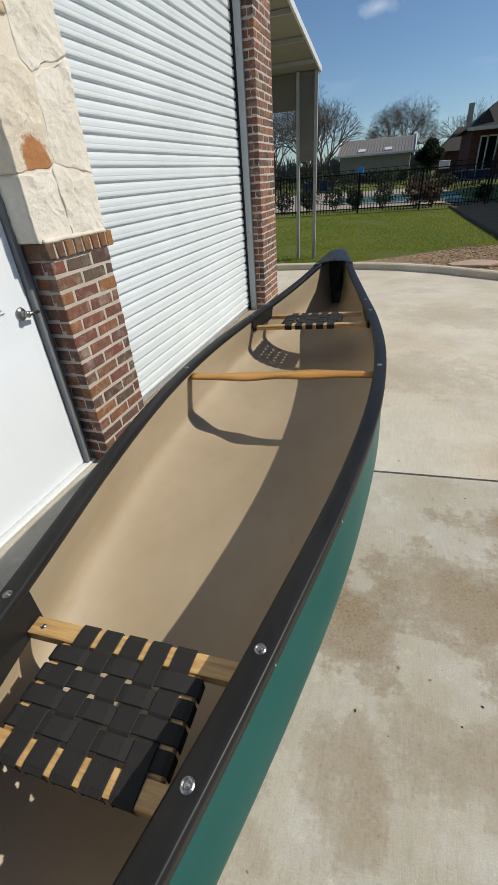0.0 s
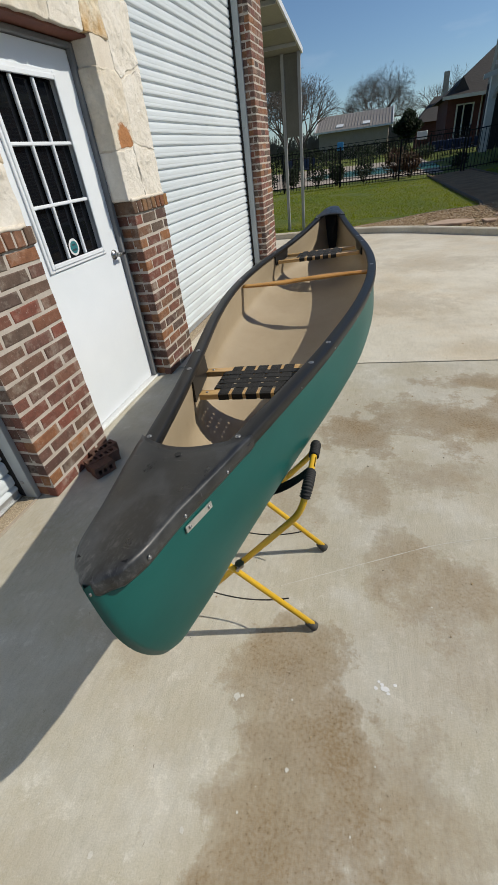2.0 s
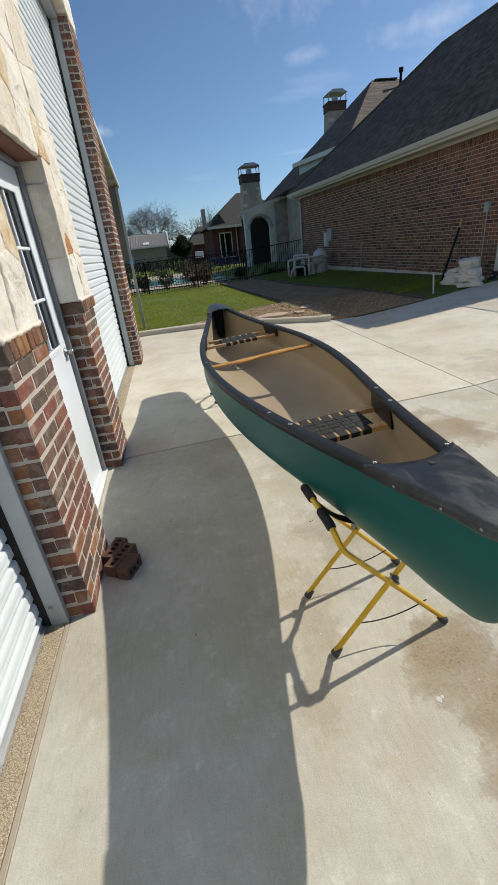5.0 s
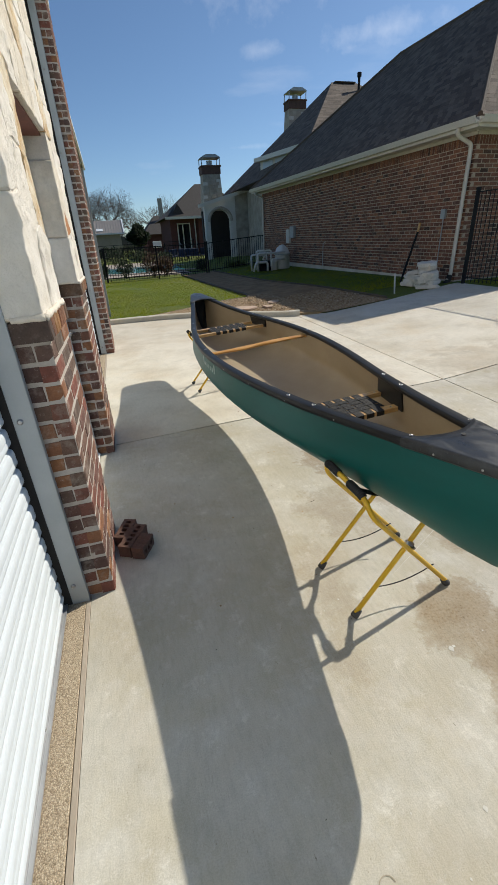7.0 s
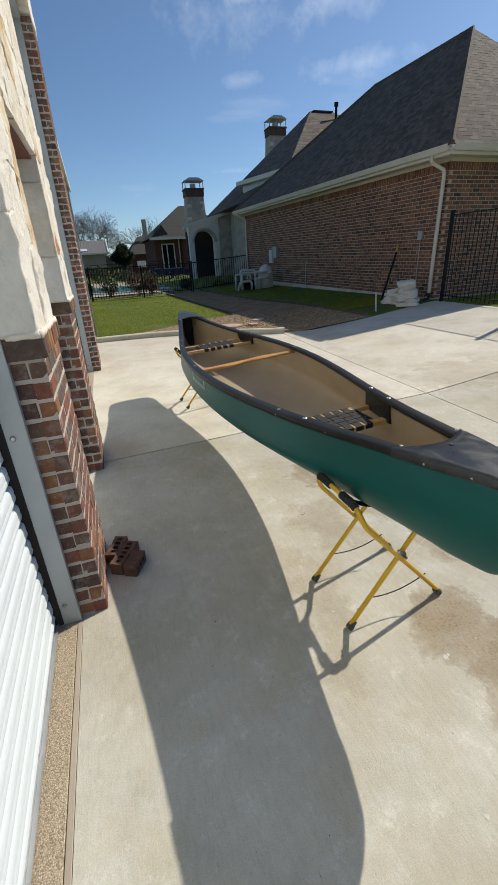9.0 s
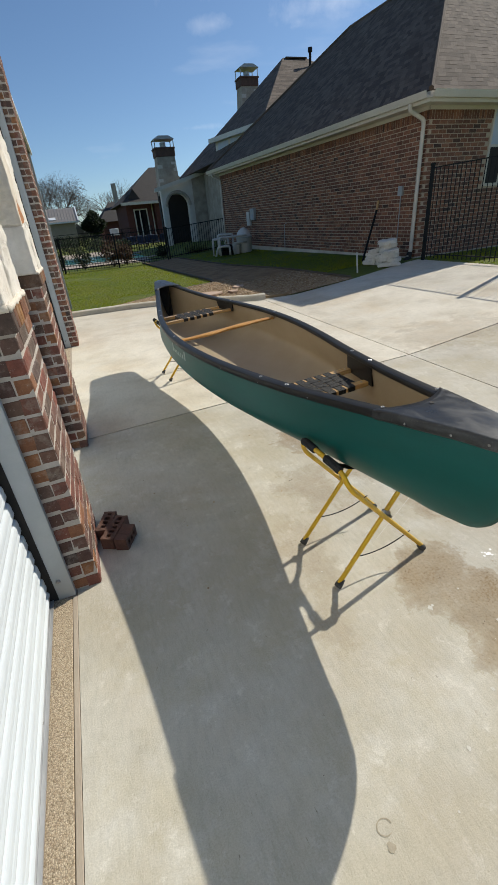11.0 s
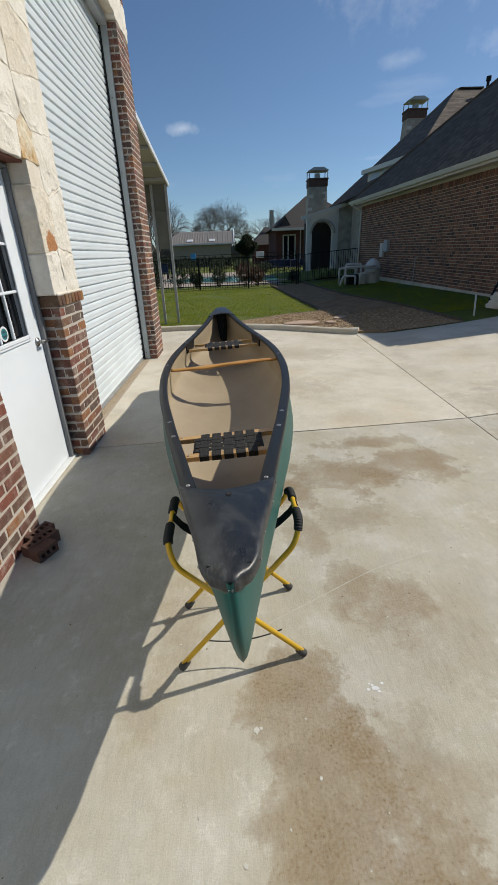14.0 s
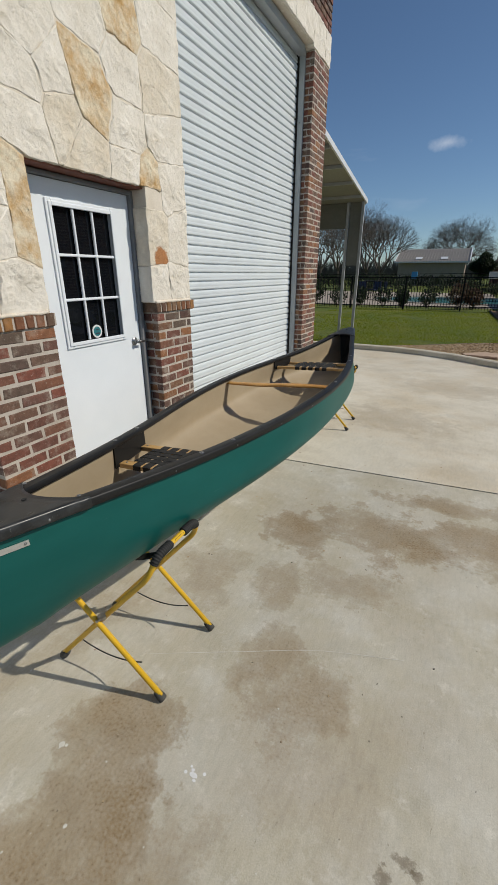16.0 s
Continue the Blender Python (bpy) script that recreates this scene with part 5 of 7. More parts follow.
def canoe_seat(parent, y0, y1, drop, w_mid, label):
    """Two wooden rails hung under the gunwales, joined by two stretchers and woven with flat bands."""
    z = drop
    def end_x(y):
        u = y / HALF
        return half_beam(u) - 0.028
    frame = bmesh.new()
    for y in (y0, y1):
        x = end_x(y)
        box(frame, -x, x, y - 0.019, y + 0.019, z - 0.011, z + 0.011, 0.004, 2)
    xs = w_mid
    for s in (-1, 1):
        box(frame, s * xs - 0.016, s * xs + 0.016, y0 + 0.019, y1 - 0.019, z - 0.009, z + 0.009, 0.004)
    seat = part("seat", frame, WOOD, parent, label)
    top = 0.0125
    n_along = 5
    wide = 0.0405
    clear = (y1 - y0 - 0.038 - 4 * 0.031) / 5
    ys = [y0 + 0.019 + clear + 0.0155 + (0.031 + clear) * k for k in range(4)]
    xs_list = [-xs + 0.03 + (2 * xs - 0.06) * k / (n_along - 1) for k in range(n_along)]
    for i, x in enumerate(xs_list):
        pts = [(x, y0 - 0.0205, z - 0.013), (x, y0 - 0.0205, z + top - 0.002), (x, y0 - 0.012, z + top), (x, y0 + 0.018, z + top)]
        for j, y in enumerate(ys):
            over = 1 if (i + j) % 2 == 0 else -1
            pts.append((x, y - 0.016, z + top + over * 0.0014))
            pts.append((x, y + 0.016, z + top + over * 0.0014))
        pts += [(x, y1 - 0.018, z + top), (x, y1 + 0.012, z + top), (x, y1 + 0.0205, z + top - 0.002), (x, y1 + 0.0205, z - 0.013)]
        part("strap", strap_mesh(pts, (1, 0, 0), wide), WEBBING, seat)
    for j, y in enumerate(ys):
        pts = [(-xs - 0.018, y, z - 0.011), (-xs - 0.018, y, z + top - 0.002), (-xs - 0.01, y, z + top)]
        for i, x in enumerate(xs_list):
            over = -1 if (i + j) % 2 == 0 else 1
            pts.append((x - 0.018, y, z + top + over * 0.0014))
            pts.append((x + 0.018, y, z + top + over * 0.0014))
        pts += [(xs + 0.01, y, z + top), (xs + 0.018, y, z + top - 0.002), (xs + 0.018, y, z - 0.011)]
        part("strap", strap_mesh(pts, (0, 1, 0), 0.031), WEBBING, seat)
    for s in (-1, 1):
        b = bmesh.new()
        xa, xb = end_x(y0) + 0.020, end_x(y1) + 0.020
        loop = [(s * xa, y0 - 0.03, z - 0.014), (s * xb, y1 + 0.03, z - 0.014), (s * (half_beam((y1 + 0.035) / HALF) - 0.012), y1 + 0.035, sheer(y1 / HALF) - 0.012), (s * (half_beam((y0 - 0.035) / HALF) - 0.012), y0 - 0.035, sheer(y0 / HALF) - 0.012)]
        prism(b, loop, (-s * 0.010, 0, 0))
        part("hanger", b, VINYL, seat, "black plastic seat hanger")
        for y in (y0, y1):
            u = y / HALF
            part("bolt", bolt_head((s * (half_beam(u) - 0.008), y, sheer(u) + 0.009)), NICKEL, seat, "dull steel bolt head")
            part("screw", bolt_head((s * (end_x(y) - 0.028), y, z + 0.011), 0, 0.004), NICKEL, seat)
    return seat


def build_canoe():
    ob = thing("canoe", "green plastic canoe with tan lining resting on two yellow stands", "canoe", at=CANOE)
    bm = bmesh.new()
    hull_shell(bm, 0.0)
    part("hull", bm, HULL, ob, "glossy dark green hull", True)
    bm = bmesh.new()
    hull_shell(bm, 0.014)
    part("lining", bm, LINING, ob, "smooth tan inner lining", True)
    for s in (-1, 1):
        part("gunwale", gunwale(s), VINYL, ob, "black vinyl gunwale", True)
    for e in (-1, 1):
        # black block added to darken the hull's end under the deck
        bm = bmesh.new()
        loops = []
        for u in (0.895, 0.965):
            hs = (0.05, 0.12, 0.22, 0.35, 0.5, 0.65, 0.8, 0.97)
            loops.append([bm.verts.new(hull_point(e * (u + 0.02 * (1 - h)), h, -1, 0.016)) for h in reversed(hs)] + [bm.verts.new(hull_point(e * (u + 0.02 * (1 - h)), h, 1, 0.016)) for h in hs])
        bm.faces.new(loops[0])
        bm.faces.new(list(reversed(loops[1])))
        for k in range(len(loops[0])):
            m = (k + 1) % len(loops[0])
            bm.faces.new((loops[0][k], loops[0][m], loops[1][m], loops[1][k]))
        part("end_float", bm, FOAM, ob, "black block filling the hull's end under the deck")
        d = part("deck_plate", deck_plate(e), DECK, ob, "scuffed black plastic deck plate", True)
        for s in (-1, 1):
            u = DECK_AT + 0.006
            part("bolt", bolt_head((s * (half_beam(u) - 0.006), e * u * HALF, sheer(u) + 0.0165), 0, 0.0048), NICKEL, d)
            for u in (0.86, 0.925, 0.972):
                b = bolt_head((0, 0, 0), 0, 0.0030)
                bmesh.ops.transform(b, matrix=pose(s * (half_beam(u) + 0.0225), e * u * HALF, sheer(u) - 0.010, 0, 90 * s, 0), verts=b.verts)
                part("rivet", b, NICKEL, d)
        b = bolt_head((0, 0, 0), 0, 0.0036)
        bmesh.ops.transform(b, matrix=pose(0, e * (1.006 * HALF + 0.001), sheer(1.0) - 0.018, -90 * e, 0, 0), verts=b.verts)
        part("rivet", b, NICKEL, d)
        hole = bmesh.new()
        lathe(hole, ((0.0075, 0.0), (0.0075, 0.0012), (0.005, 0.0015)), (0, 0, 0), 14)
        bmesh.ops.transform(hole, matrix=pose(0.004, e * 0.851 * HALF, sheer(0.851) + 0.0215, -2 * e, 0, 0), verts=hole.verts)
        part("grommet", hole, FOAM, d, "black drain grommet")
    canoe_seat(ob, -1.362, -1.168, -0.088, 0.135, "ash seat frame woven with black webbing")
    canoe_seat(ob, 0.795, 1.005, -0.075, 0.150, "ash seat frame woven with black webbing")
    # carved thwart: thick in the middle, slim towards its ends
    bm = bmesh.new()
    x1 = half_beam(0.0) - 0.024
    n = 40
    rings = []
    for k in range(n + 1):
        t = -1 + 2 * k / n
        deep = 0.027 + 0.016 * math.exp(-((abs(t) - 0.34) / 0.2) ** 2) - 0.004 * math.exp(-(t / 0.12) ** 2)
        hgt = 0.010 + 0.003 * (1 - abs(t))
        y = 0.023 + 0.013 * t
        z = -0.042 + 0.004 * math.sin(3 * t)
        rings.append([bm.verts.new((t * x1, y + deep * math.cos(a), z + hgt * math.sin(a))) for a in np.linspace(0, 2 * math.pi, 12, endpoint=False)])
    for r, s in zip(rings, rings[1:]):
        for k in range(12):
            bm.faces.new((r[k], r[(k + 1) % 12], s[(k + 1) % 12], s[k]))
    bm.faces.new(rings[0])
    bm.faces.new(list(reversed(rings[-1])))
    th = part("thwart", bm, THWART, ob, "carved orange ash thwart", True)
    for s in (-1, 1):
        part("bolt", bolt_head((s * (half_beam(0) - 0.008), 0.023 + 0.013 * s, sheer(0) + 0.009)), NICKEL, th)
    # small rivets along the outer lip
    for s in (-1, 1):
        for u in np.linspace(-0.66, 0.70, 10):
            b = bolt_head((0, 0, 0), 0, 0.0021)
            bmesh.ops.transform(b, matrix=pose(s * (half_beam(u) + 0.0172), u * HALF, sheer(u) - 0.012, 0, 90 * s, 0), verts=b.verts)
            part("rivet", b, NICKEL, ob)
    # maker's plate on the side near the deck: a bare strip with two rivets
    u0, u1 = -0.920, -0.882
    pl = bmesh.new()
    def on_side(u, h, side, out):
        p = hull_point(u / reach(h), h, side)
        return p + Vector((side * out, 0, 0))
    a, b2 = on_side(u0, 0.862, 1, 0.003), on_side(u1, 0.862, 1, 0.003)
    c, d2 = on_side(u1, 0.818, 1, 0.003), on_side(u0, 0.818, 1, 0.003)
    prism(pl, (a, b2, c, d2), (0.0018, 0, 0))
    plate = part("plate", pl, PLATE, ob, "bare aluminium plate with two rivets")
    for f in (0.12, 0.88):
        p = (a + d2) / 2 * (1 - f) + (b2 + c) / 2 * f
        b = bolt_head((0, 0, 0), 0, 0.003)
        bmesh.ops.transform(b, matrix=pose(p.x + 0.002, p.y, p.z, 0, 90, 0), verts=b.verts)
        part("rivet", b, NICKEL, plate)
    # worn pale lettering on the flank by the garage, kept as short bars
    for k in range(7):
        u = -0.105 + 0.0215 * k
        low, high = (0.68, 0.86) if k in (0, 6) else (0.68, 0.77)
        q = [on_side(u, low, -1, 0.002), on_side(u + 0.012, low, -1, 0.002), on_side(u + 0.012, high, -1, 0.002), on_side(u, high, -1, 0.002)]
        b = bmesh.new()
        prism(b, q, (-0.0008, 0, 0))
        part("lettering", b, FADED, ob, "faded pale lettering")
    return ob


build_canoe()


# ---- the stands ----
def build_stand():
    ob = thing("canoe_stand", "yellow tubular folding canoe stand with black foam pads", "canoe stand", "stands under the canoe")
    R = 0.0105
    topz = 0.609
    # each U: (feet x, bar x, y near, y far)
    for fx, bx, ya, yb, fa, fb in ((0.246, -0.240, -0.204, 0.152, -0.168, 0.200), (-0.252, 0.222, -0.130, 0.172, -0.186, 0.128)):
        s = 1 if bx > 0 else -1
        pts = rounded(((fx, fa, 0.014), (bx * 0.93, ya, topz - 0.075), (bx + s * 0.004, ya + 0.03, topz), (bx + s * 0.004, yb - 0.03, topz), (bx * 0.93, yb, topz - 0.075), (fx, fb, 0.014)), 0.085, 6)
        bm = bmesh.new()
        tube(bm, pts, R, 12)
        u = part("leg_frame", bm, YELLOW, ob, "yellow powder-coated tube frame", True)
        run = [0.0]
        for p, q in zip(pts, pts[1:]):
            run.append(run[-1] + (q - p).length)
        middle = run[-1] / 2
        for c in (-0.090, 0.090):
            bm = bmesh.new()
            n = 48
            at = [middle + c - 0.051 + 0.102 * k / n for k in range(n + 1)]
            px = [Vector([float(np.interp(a, run, [v[m] for v in pts])) for m in range(3)]) for a in at]
            rr = [0.0160 + (0.0015 if k % 4 < 2 else -0.0012) for k in range(n + 1)]
            rr[0] = rr[-1] = 0.0145
            tube(bm, px, rr, 16)
            part("foam_pad", bm, FOAM, u, "ribbed black foam pad", True)
        for fy, ty in ((fa, ya), (fb, yb)):
            a = Vector((fx, fy, 0.0))
            d = (Vector((bx * 0.93, ty, topz)) - a).normalized()
            bm = bmesh.new()
            tube(bm, [a + Vector((0, 0, 0.006)), a + d * 0.012 + Vector((0, 0, 0.004)), a + d * 0.045], [0.0165, 0.0175, 0.0135], 12)
            part("foot", bm, RUBBER, u, "black rubber foot", True)
    for y in (-0.172, 0.168):
        bm = bmesh.new()
        tube(bm, [(0.0, y - 0.028, 0.312), (0.0, y + 0.028, 0.312)], 0.006, 8)
        lathe(bm, ((0.016, -0.006), (0.016, 0.006)), (0.0, y, 0.312), 10)
        part("pivot", bm, NICKEL, ob, "steel pivot bolt")
    bm = bmesh.new()
    n = 16
    pts = [(-0.238 + 0.476 * k / n, -0.026 + 0.048 * k / n, topz + 0.010 - 0.145 * (1 - (2 * k / n - 1) ** 2) ** 0.8) for k in range(n + 1)]
    bm = strap_mesh(pts, (0, 1, 0), 0.05)
    part("sling", bm, WEBBING, ob, "black webbing sling")
    for y, sg in ((-0.17, 1), (0.165, -1)):
        bm = bmesh.new()
        pts = []
        for k in range(13):
            t = k / 12
            pts.append((-0.155 + 0.31 * t, y + 0.01 * sg, 0.118 + 0.026 * t - 0.030 * 4 * t * (1 - t)))
        tube(bm, pts, 0.0026, 6)
        part("cord", bm, FOAM, ob, "thin black limiting cord")
    return ob


near_stand = build_stand()
near_stand.matrix_basis = pose(1.238, -0.318, 0.0, 0, 0, 1.5)
copy_thing(near_stand, pose(1.132, 2.865, 0.0, 0, 0, 3.0))


# ---- loose bricks by the door ----
def cored_brick(m, label, holes=5):
    bm = bmesh.new()
    L, W, H = 0.020 + 0.035 * holes, 0.070, 0.068
    xs = [-L / 2]
    for k in range(holes):
        a = -L / 2 + 0.0175 + 0.035 * k
        xs += [a, a + 0.0205]
    xs.append(L / 2)
    ysl = [-W / 2, -0.014, 0.014, W / 2]
    top, low = {}, {}
    for i, x in enumerate(xs):
        for j, y in enumerate(ysl):
            top[i, j] = bm.verts.new((x, y, H / 2))
            low[i, j] = bm.verts.new((x, y, -H / 2))
    def hole(i, j):
        return j == 1 and i % 2 == 1
    for i in range(len(xs) - 1):
        for j in range(3):
            q = ((i, j), (i + 1, j), (i + 1, j + 1), (i, j + 1))
            if hole(i, j):
                for k in range(4):
                    bm.faces.new((top[q[k]], top[q[(k + 1) % 4]], low[q[(k + 1) % 4]], low[q[k]]))
            else:
                bm.faces.new([top[k] for k in q])
                bm.faces.new([low[k] for k in reversed(q)])
    for i in range(len(xs) - 1):
        for j in (0, 3):
            bm.faces.new((top[i, j], top[i + 1, j], low[i + 1, j], low[i, j]))
    for j in range(3):
        for i in (0, len(xs) - 1):
            bm.faces.new((top[i, j], top[i, j + 1], low[i, j + 1], low[i, j]))
    for v in bm.verts:
        v.co += Vector((pick.uniform(-1, 1), pick.uniform(-1, 1), pick.uniform(-1, 1))) * 0.0022
    ob = link("brick", bm, DIRTY_BRICK)
    ob.matrix_basis = m
    return tagged(ob, label, "brick", "loose bricks by the door")


cored_brick(pose(0.102, 0.306, 0.0350, 0, 0, 61), "cored red-brown brick lying flat on the concrete")
cored_brick(pose(0.149, 0.237, 0.0360, 90, 0, 62), "broken half of a cored brick standing on its edge", 3)
cored_brick(pose(0.066, 0.386, 0.0350, 0, 0, 68), "shorter cored brick lying flat by the wall", 4)


# ---- marks on the drive ----
def splash():
    bm = bmesh.new()
    r = random.Random(3)
    for x, y, s, long in ((1.732, -0.640, 0.0085, 1.7), (1.722, -0.628, 0.0050, 1.2), (1.712, -0.621, 0.0045, 1.0), (1.704, -0.643, 0.0055, 1.1), (1.762, -0.622, 0.0055, 1.1), (1.741, -0.652, 0.0050, 1.2)):
        loop = [(x + s * long * r.uniform(0.8, 1.15) * math.cos(a), y + s * r.uniform(0.8, 1.15) * math.sin(a), 0.0006) for a in np.linspace(0, 5.8, 14)]
        prism(bm, loop, (0, 0, 0.0004))
    return tagged(link("paint_splash", bm, STICKER_WHITE), "dried white paint drips on the concrete", "paint spot", "", "stuff")


splash()
bm = bmesh.new()
r = random.Random(8)
for k in range(70):
    x, y = r.uniform(0.2, 3.2), r.uniform(-1.4, 5.5)
    s = r.choice((0.003, 0.004, 0.005, 0.007))
    loop = [(x + s * r.uniform(0.5, 1.2) * math.cos(a), y + s * r.uniform(0.5, 1.2) * math.sin(a), 0.0008) for a in np.linspace(0, 5.4, 7)]
    prism(bm, loop, (0, 0, 0.0016))
crumbs = link("crumbs", bm, PEBBLE)
tagged(crumbs, "scattered grit on the concrete", "grit", "", "stuff")
bm = bmesh.new()
r = random.Random(19)
dots = [(1.633, 0.490, 0.010), (2.016, 0.614, 0.010), (1.950, 0.535, 0.006), (2.395, 0.124, 0.010), (2.200, -0.048, 0.007), (2.216, -0.281, 0.005), (1.718, -0.182, 0.005), (2.306, -0.141, 0.006), (2.268, -0.702, 0.008), (2.275, -0.709, 0.006), (2.266, -0.735, 0.005), (2.340, -0.636, 0.006), (2.553, 0.298, 0.005), (2.195, -0.590, 0.003), (1.180, 0.347, 0.012), (1.195, 0.352, 0.008)]
dots += [(r.uniform(0.3, 3.0), r.uniform(-1.5, 4.5), r.choice((0.0015, 0.002, 0.003, 0.004))) for _ in range(110)]
for x, y, s in dots:
    s *= 0.52
    turn = r.uniform(0, 3.1)
    loop = [(x + s * (1.2 * r.uniform(0.6, 1.1) * math.cos(a) * math.cos(turn) - 0.55 * math.sin(a) * math.sin(turn)), y + s * (1.2 * r.uniform(0.6, 1.1) * math.cos(a) * math.sin(turn) + 0.55 * math.sin(a) * math.cos(turn)), 0.0008) for a in np.linspace(0, 5.4, 7)]
    prism(bm, loop, (0, 0, 0.0012))
tagged(link("leaf_crumbs", bm, LEAF_CRUMB), "small dark dead leaf crumbs on the concrete", "crumbs", "", "stuff")


# pale scratch across the concrete, with a faint ring left by a can
bm = bmesh.new()
way = rounded(((1.30, -0.345, 0.0012), (1.56, -0.205, 0.0012), (1.70, -0.130, 0.0012), (1.93, -0.005, 0.0012), (2.12, 0.060, 0.0012), (2.28, 0.110, 0.0012)), 0.1, 6)
r = random.Random(12)
for k, (a, b) in enumerate(zip(way, way[1:])):
    d = (b - a).normalized()
    side = Vector((-d.y, d.x, 0))
    w0, w1 = [0.0008 + 0.0012 * abs(math.sin(2.1 * (k + e))) for e in (0, 1)]
    bm.faces.new([bm.verts.new(p) for p in (a - side * w0, b - side * w1, b + side * w1, a + side * w0)])
tagged(link("scratch", bm, STICKER_CHALK), "thin pale curved scratch on the concrete", "scratch")
bm = bmesh.new()
r = random.Random(44)
chips = [(1.276, -0.765, 0.016), (1.292, -0.758, 0.009), (1.452, -0.736, 0.005), (1.470, -0.919, 0.009), (1.228, -1.112, 0.011), (1.145, -1.277, 0.013), (1.142, -1.333, 0.014), (1.015, -1.215, 0.012), (1.490, -1.270, 0.016), (1.288, -1.282, 0.013), (0.975, -0.40, 0.007), (0.93, -0.62, 0.006)]
chips += [(r.uniform(0.75, 2.4), r.uniform(-1.7, -0.3), r.choice((0.002, 0.003, 0.004, 0.005))) for _ in range(44)]
for x, y, s in chips:
    s *= 0.7
    loop = [(x + s * r.uniform(0.6, 1.1) * math.cos(a), y + s * r.uniform(0.6, 1.4) * math.sin(a), 0.0010) for a in np.linspace(0, 5.6, 9)]
    prism(bm, loop, (0, 0, 0.0003))
tagged(link("lime_chips", bm, STICKER_CHALK), "pale chalky chips and spots in the concrete", "spots", "", "stuff")
bm = bmesh.new()
r = random.Random(6)
ring = [Vector((0.664 + 0.020 * math.cos(a), -1.268 + 0.017 * math.sin(a), 0.0012)) for a in np.linspace(0, 5.2, 30)]
for a, b in zip(ring, ring[1:]):
    o = (a - Vector((0.664, -1.268, 0.0012))) * 0.16
    e = (b - Vector((0.664, -1.268, 0.0012))) * 0.16
    bm.faces.new([bm.verts.new(p) for p in (a, b, b + e, a + o)])
loop = [(0.655 + 0.011 * r.uniform(0.6, 1.3) * math.cos(a), -1.309 + 0.012 * r.uniform(0.6, 1.3) * math.sin(a), 0.0010) for a in np.linspace(0, 5.7, 11)]
prism(bm, loop, (0, 0, 0.0006))
tagged(link("ring_mark", bm, OLD_MARK), "faint brown ring stain on the concrete", "stain")


# ---- carport beyond the corner ----
def carport():
    ob = thing("carport", "white-edged metal lean-to roof on grey steel posts beside the garage", "carport")
    y0, y1, z0, z1, x0, x1 = 5.70, 9.0, 3.43, 2.93, -5.0, -0.07
    bm = bmesh.new()
    prism(bm, ((x1, y0, z0), (x1, y1, z1), (x1, y1, z1 + 0.03), (x1, y0, z0 + 0.03)), (x0 - x1, 0, 0))
    part("roof", bm, CANOPY_SKIN, ob, "grey sheet metal roof")
    bm = bmesh.new()
    prism(bm, ((x1 + 0.004, y0, z0 - 0.03), (x1 + 0.004, y1 + 0.03, z1 - 0.03), (x1 + 0.004, y1 + 0.03, z1 + 0.05), (x1 + 0.004, y0, z0 + 0.05)), (0.03, 0, 0))
    box(bm, x0, x1, y1 + 0.003, y1 + 0.03, z1 - 0.05, z1 + 0.045)
    part("fascia", bm, WHITE_METAL, ob, "white metal edge trim")
    for k in range(4):
        t = (k + 0.6) / 4.2
        y, z = y0 + (y1 - y0) * t, z0 + (z1 - z0) * t
        part("purlin", solid(x0, x1 - 0.002, y - 0.025, y + 0.025, z - 0.055, z - 0.004), JAMB_STEEL, ob)
    for x in (-0.10, -0.42, -2.4, -4.6):
        part("post", solid(x - 0.028, x + 0.028, 8.90, 8.956, -0.03, 2.93), JAMB_STEEL, ob, "grey steel post")
    part("panel", solid(-5.0, -0.13, 8.962, 8.985, 2.42, 2.925), END_PANEL, ob, "hanging sheet metal end panel")
    part("panel", solid(-0.395, -0.13, 8.935, 8.960, 1.66, 2.417), END_PANEL, ob, "hanging sheet metal end panel")
    return ob


carport()


# ---- the brick house ----
HOUSE = pose(7.86, 7.08, 0.0, 0.6, 0, 2.0)
EAVE, BASE = 3.36, 0.24
LEN, DEEP = 13.0, 6.4


def shingled(bm, corners, step=0.16, tab=0.30, seed=1):
    """Courses of tabs over a planar roof face: corners run low-left, low-right, high-right, high-left."""
    r = random.Random(seed)
    a, b, c, d = [Vector(p) for p in corners]
    n = (b - a).cross(d - a).normalized()
    if n.z < 0:
        n = -n
    up = ((d + c) / 2 - (a + b) / 2).length
    rows = int(up / step)
    for i in range(rows):
        s0, s1 = i / rows, (i + 1.12) / rows
        l0, r0 = a.lerp(d, s0), b.lerp(c, s0)
        l1, r1 = a.lerp(d, min(1, s1)), b.lerp(c, min(1, s1))
        wide = (r0 - l0).length
        m = max(1, int(wide / tab))
        off = r.random() / m
        cuts = [0.0] + [min(1, max(0, (k + r.uniform(-0.2, 0.2)) / m + off)) for k in range(m)] + [1.0]
        for p, q in zip(cuts, cuts[1:]):
            if q - p < 1e-3:
                continue
            h = r.choice((0.003, 0.0045, 0.006))
            v = [l0.lerp(r0, p) + n * h, l0.lerp(r0, q) + n * h, l1.lerp(r1, q) + n * 0.003, l1.lerp(r1, p) + n * 0.003]
            w = [bm.verts.new(k) for k in v]
            e = [bm.verts.new(l0.lerp(r0, p)), bm.verts.new(l0.lerp(r0, q))]
            bm.faces.new(w)
            bm.faces.new((e[0], e[1], w[1], w[0]))


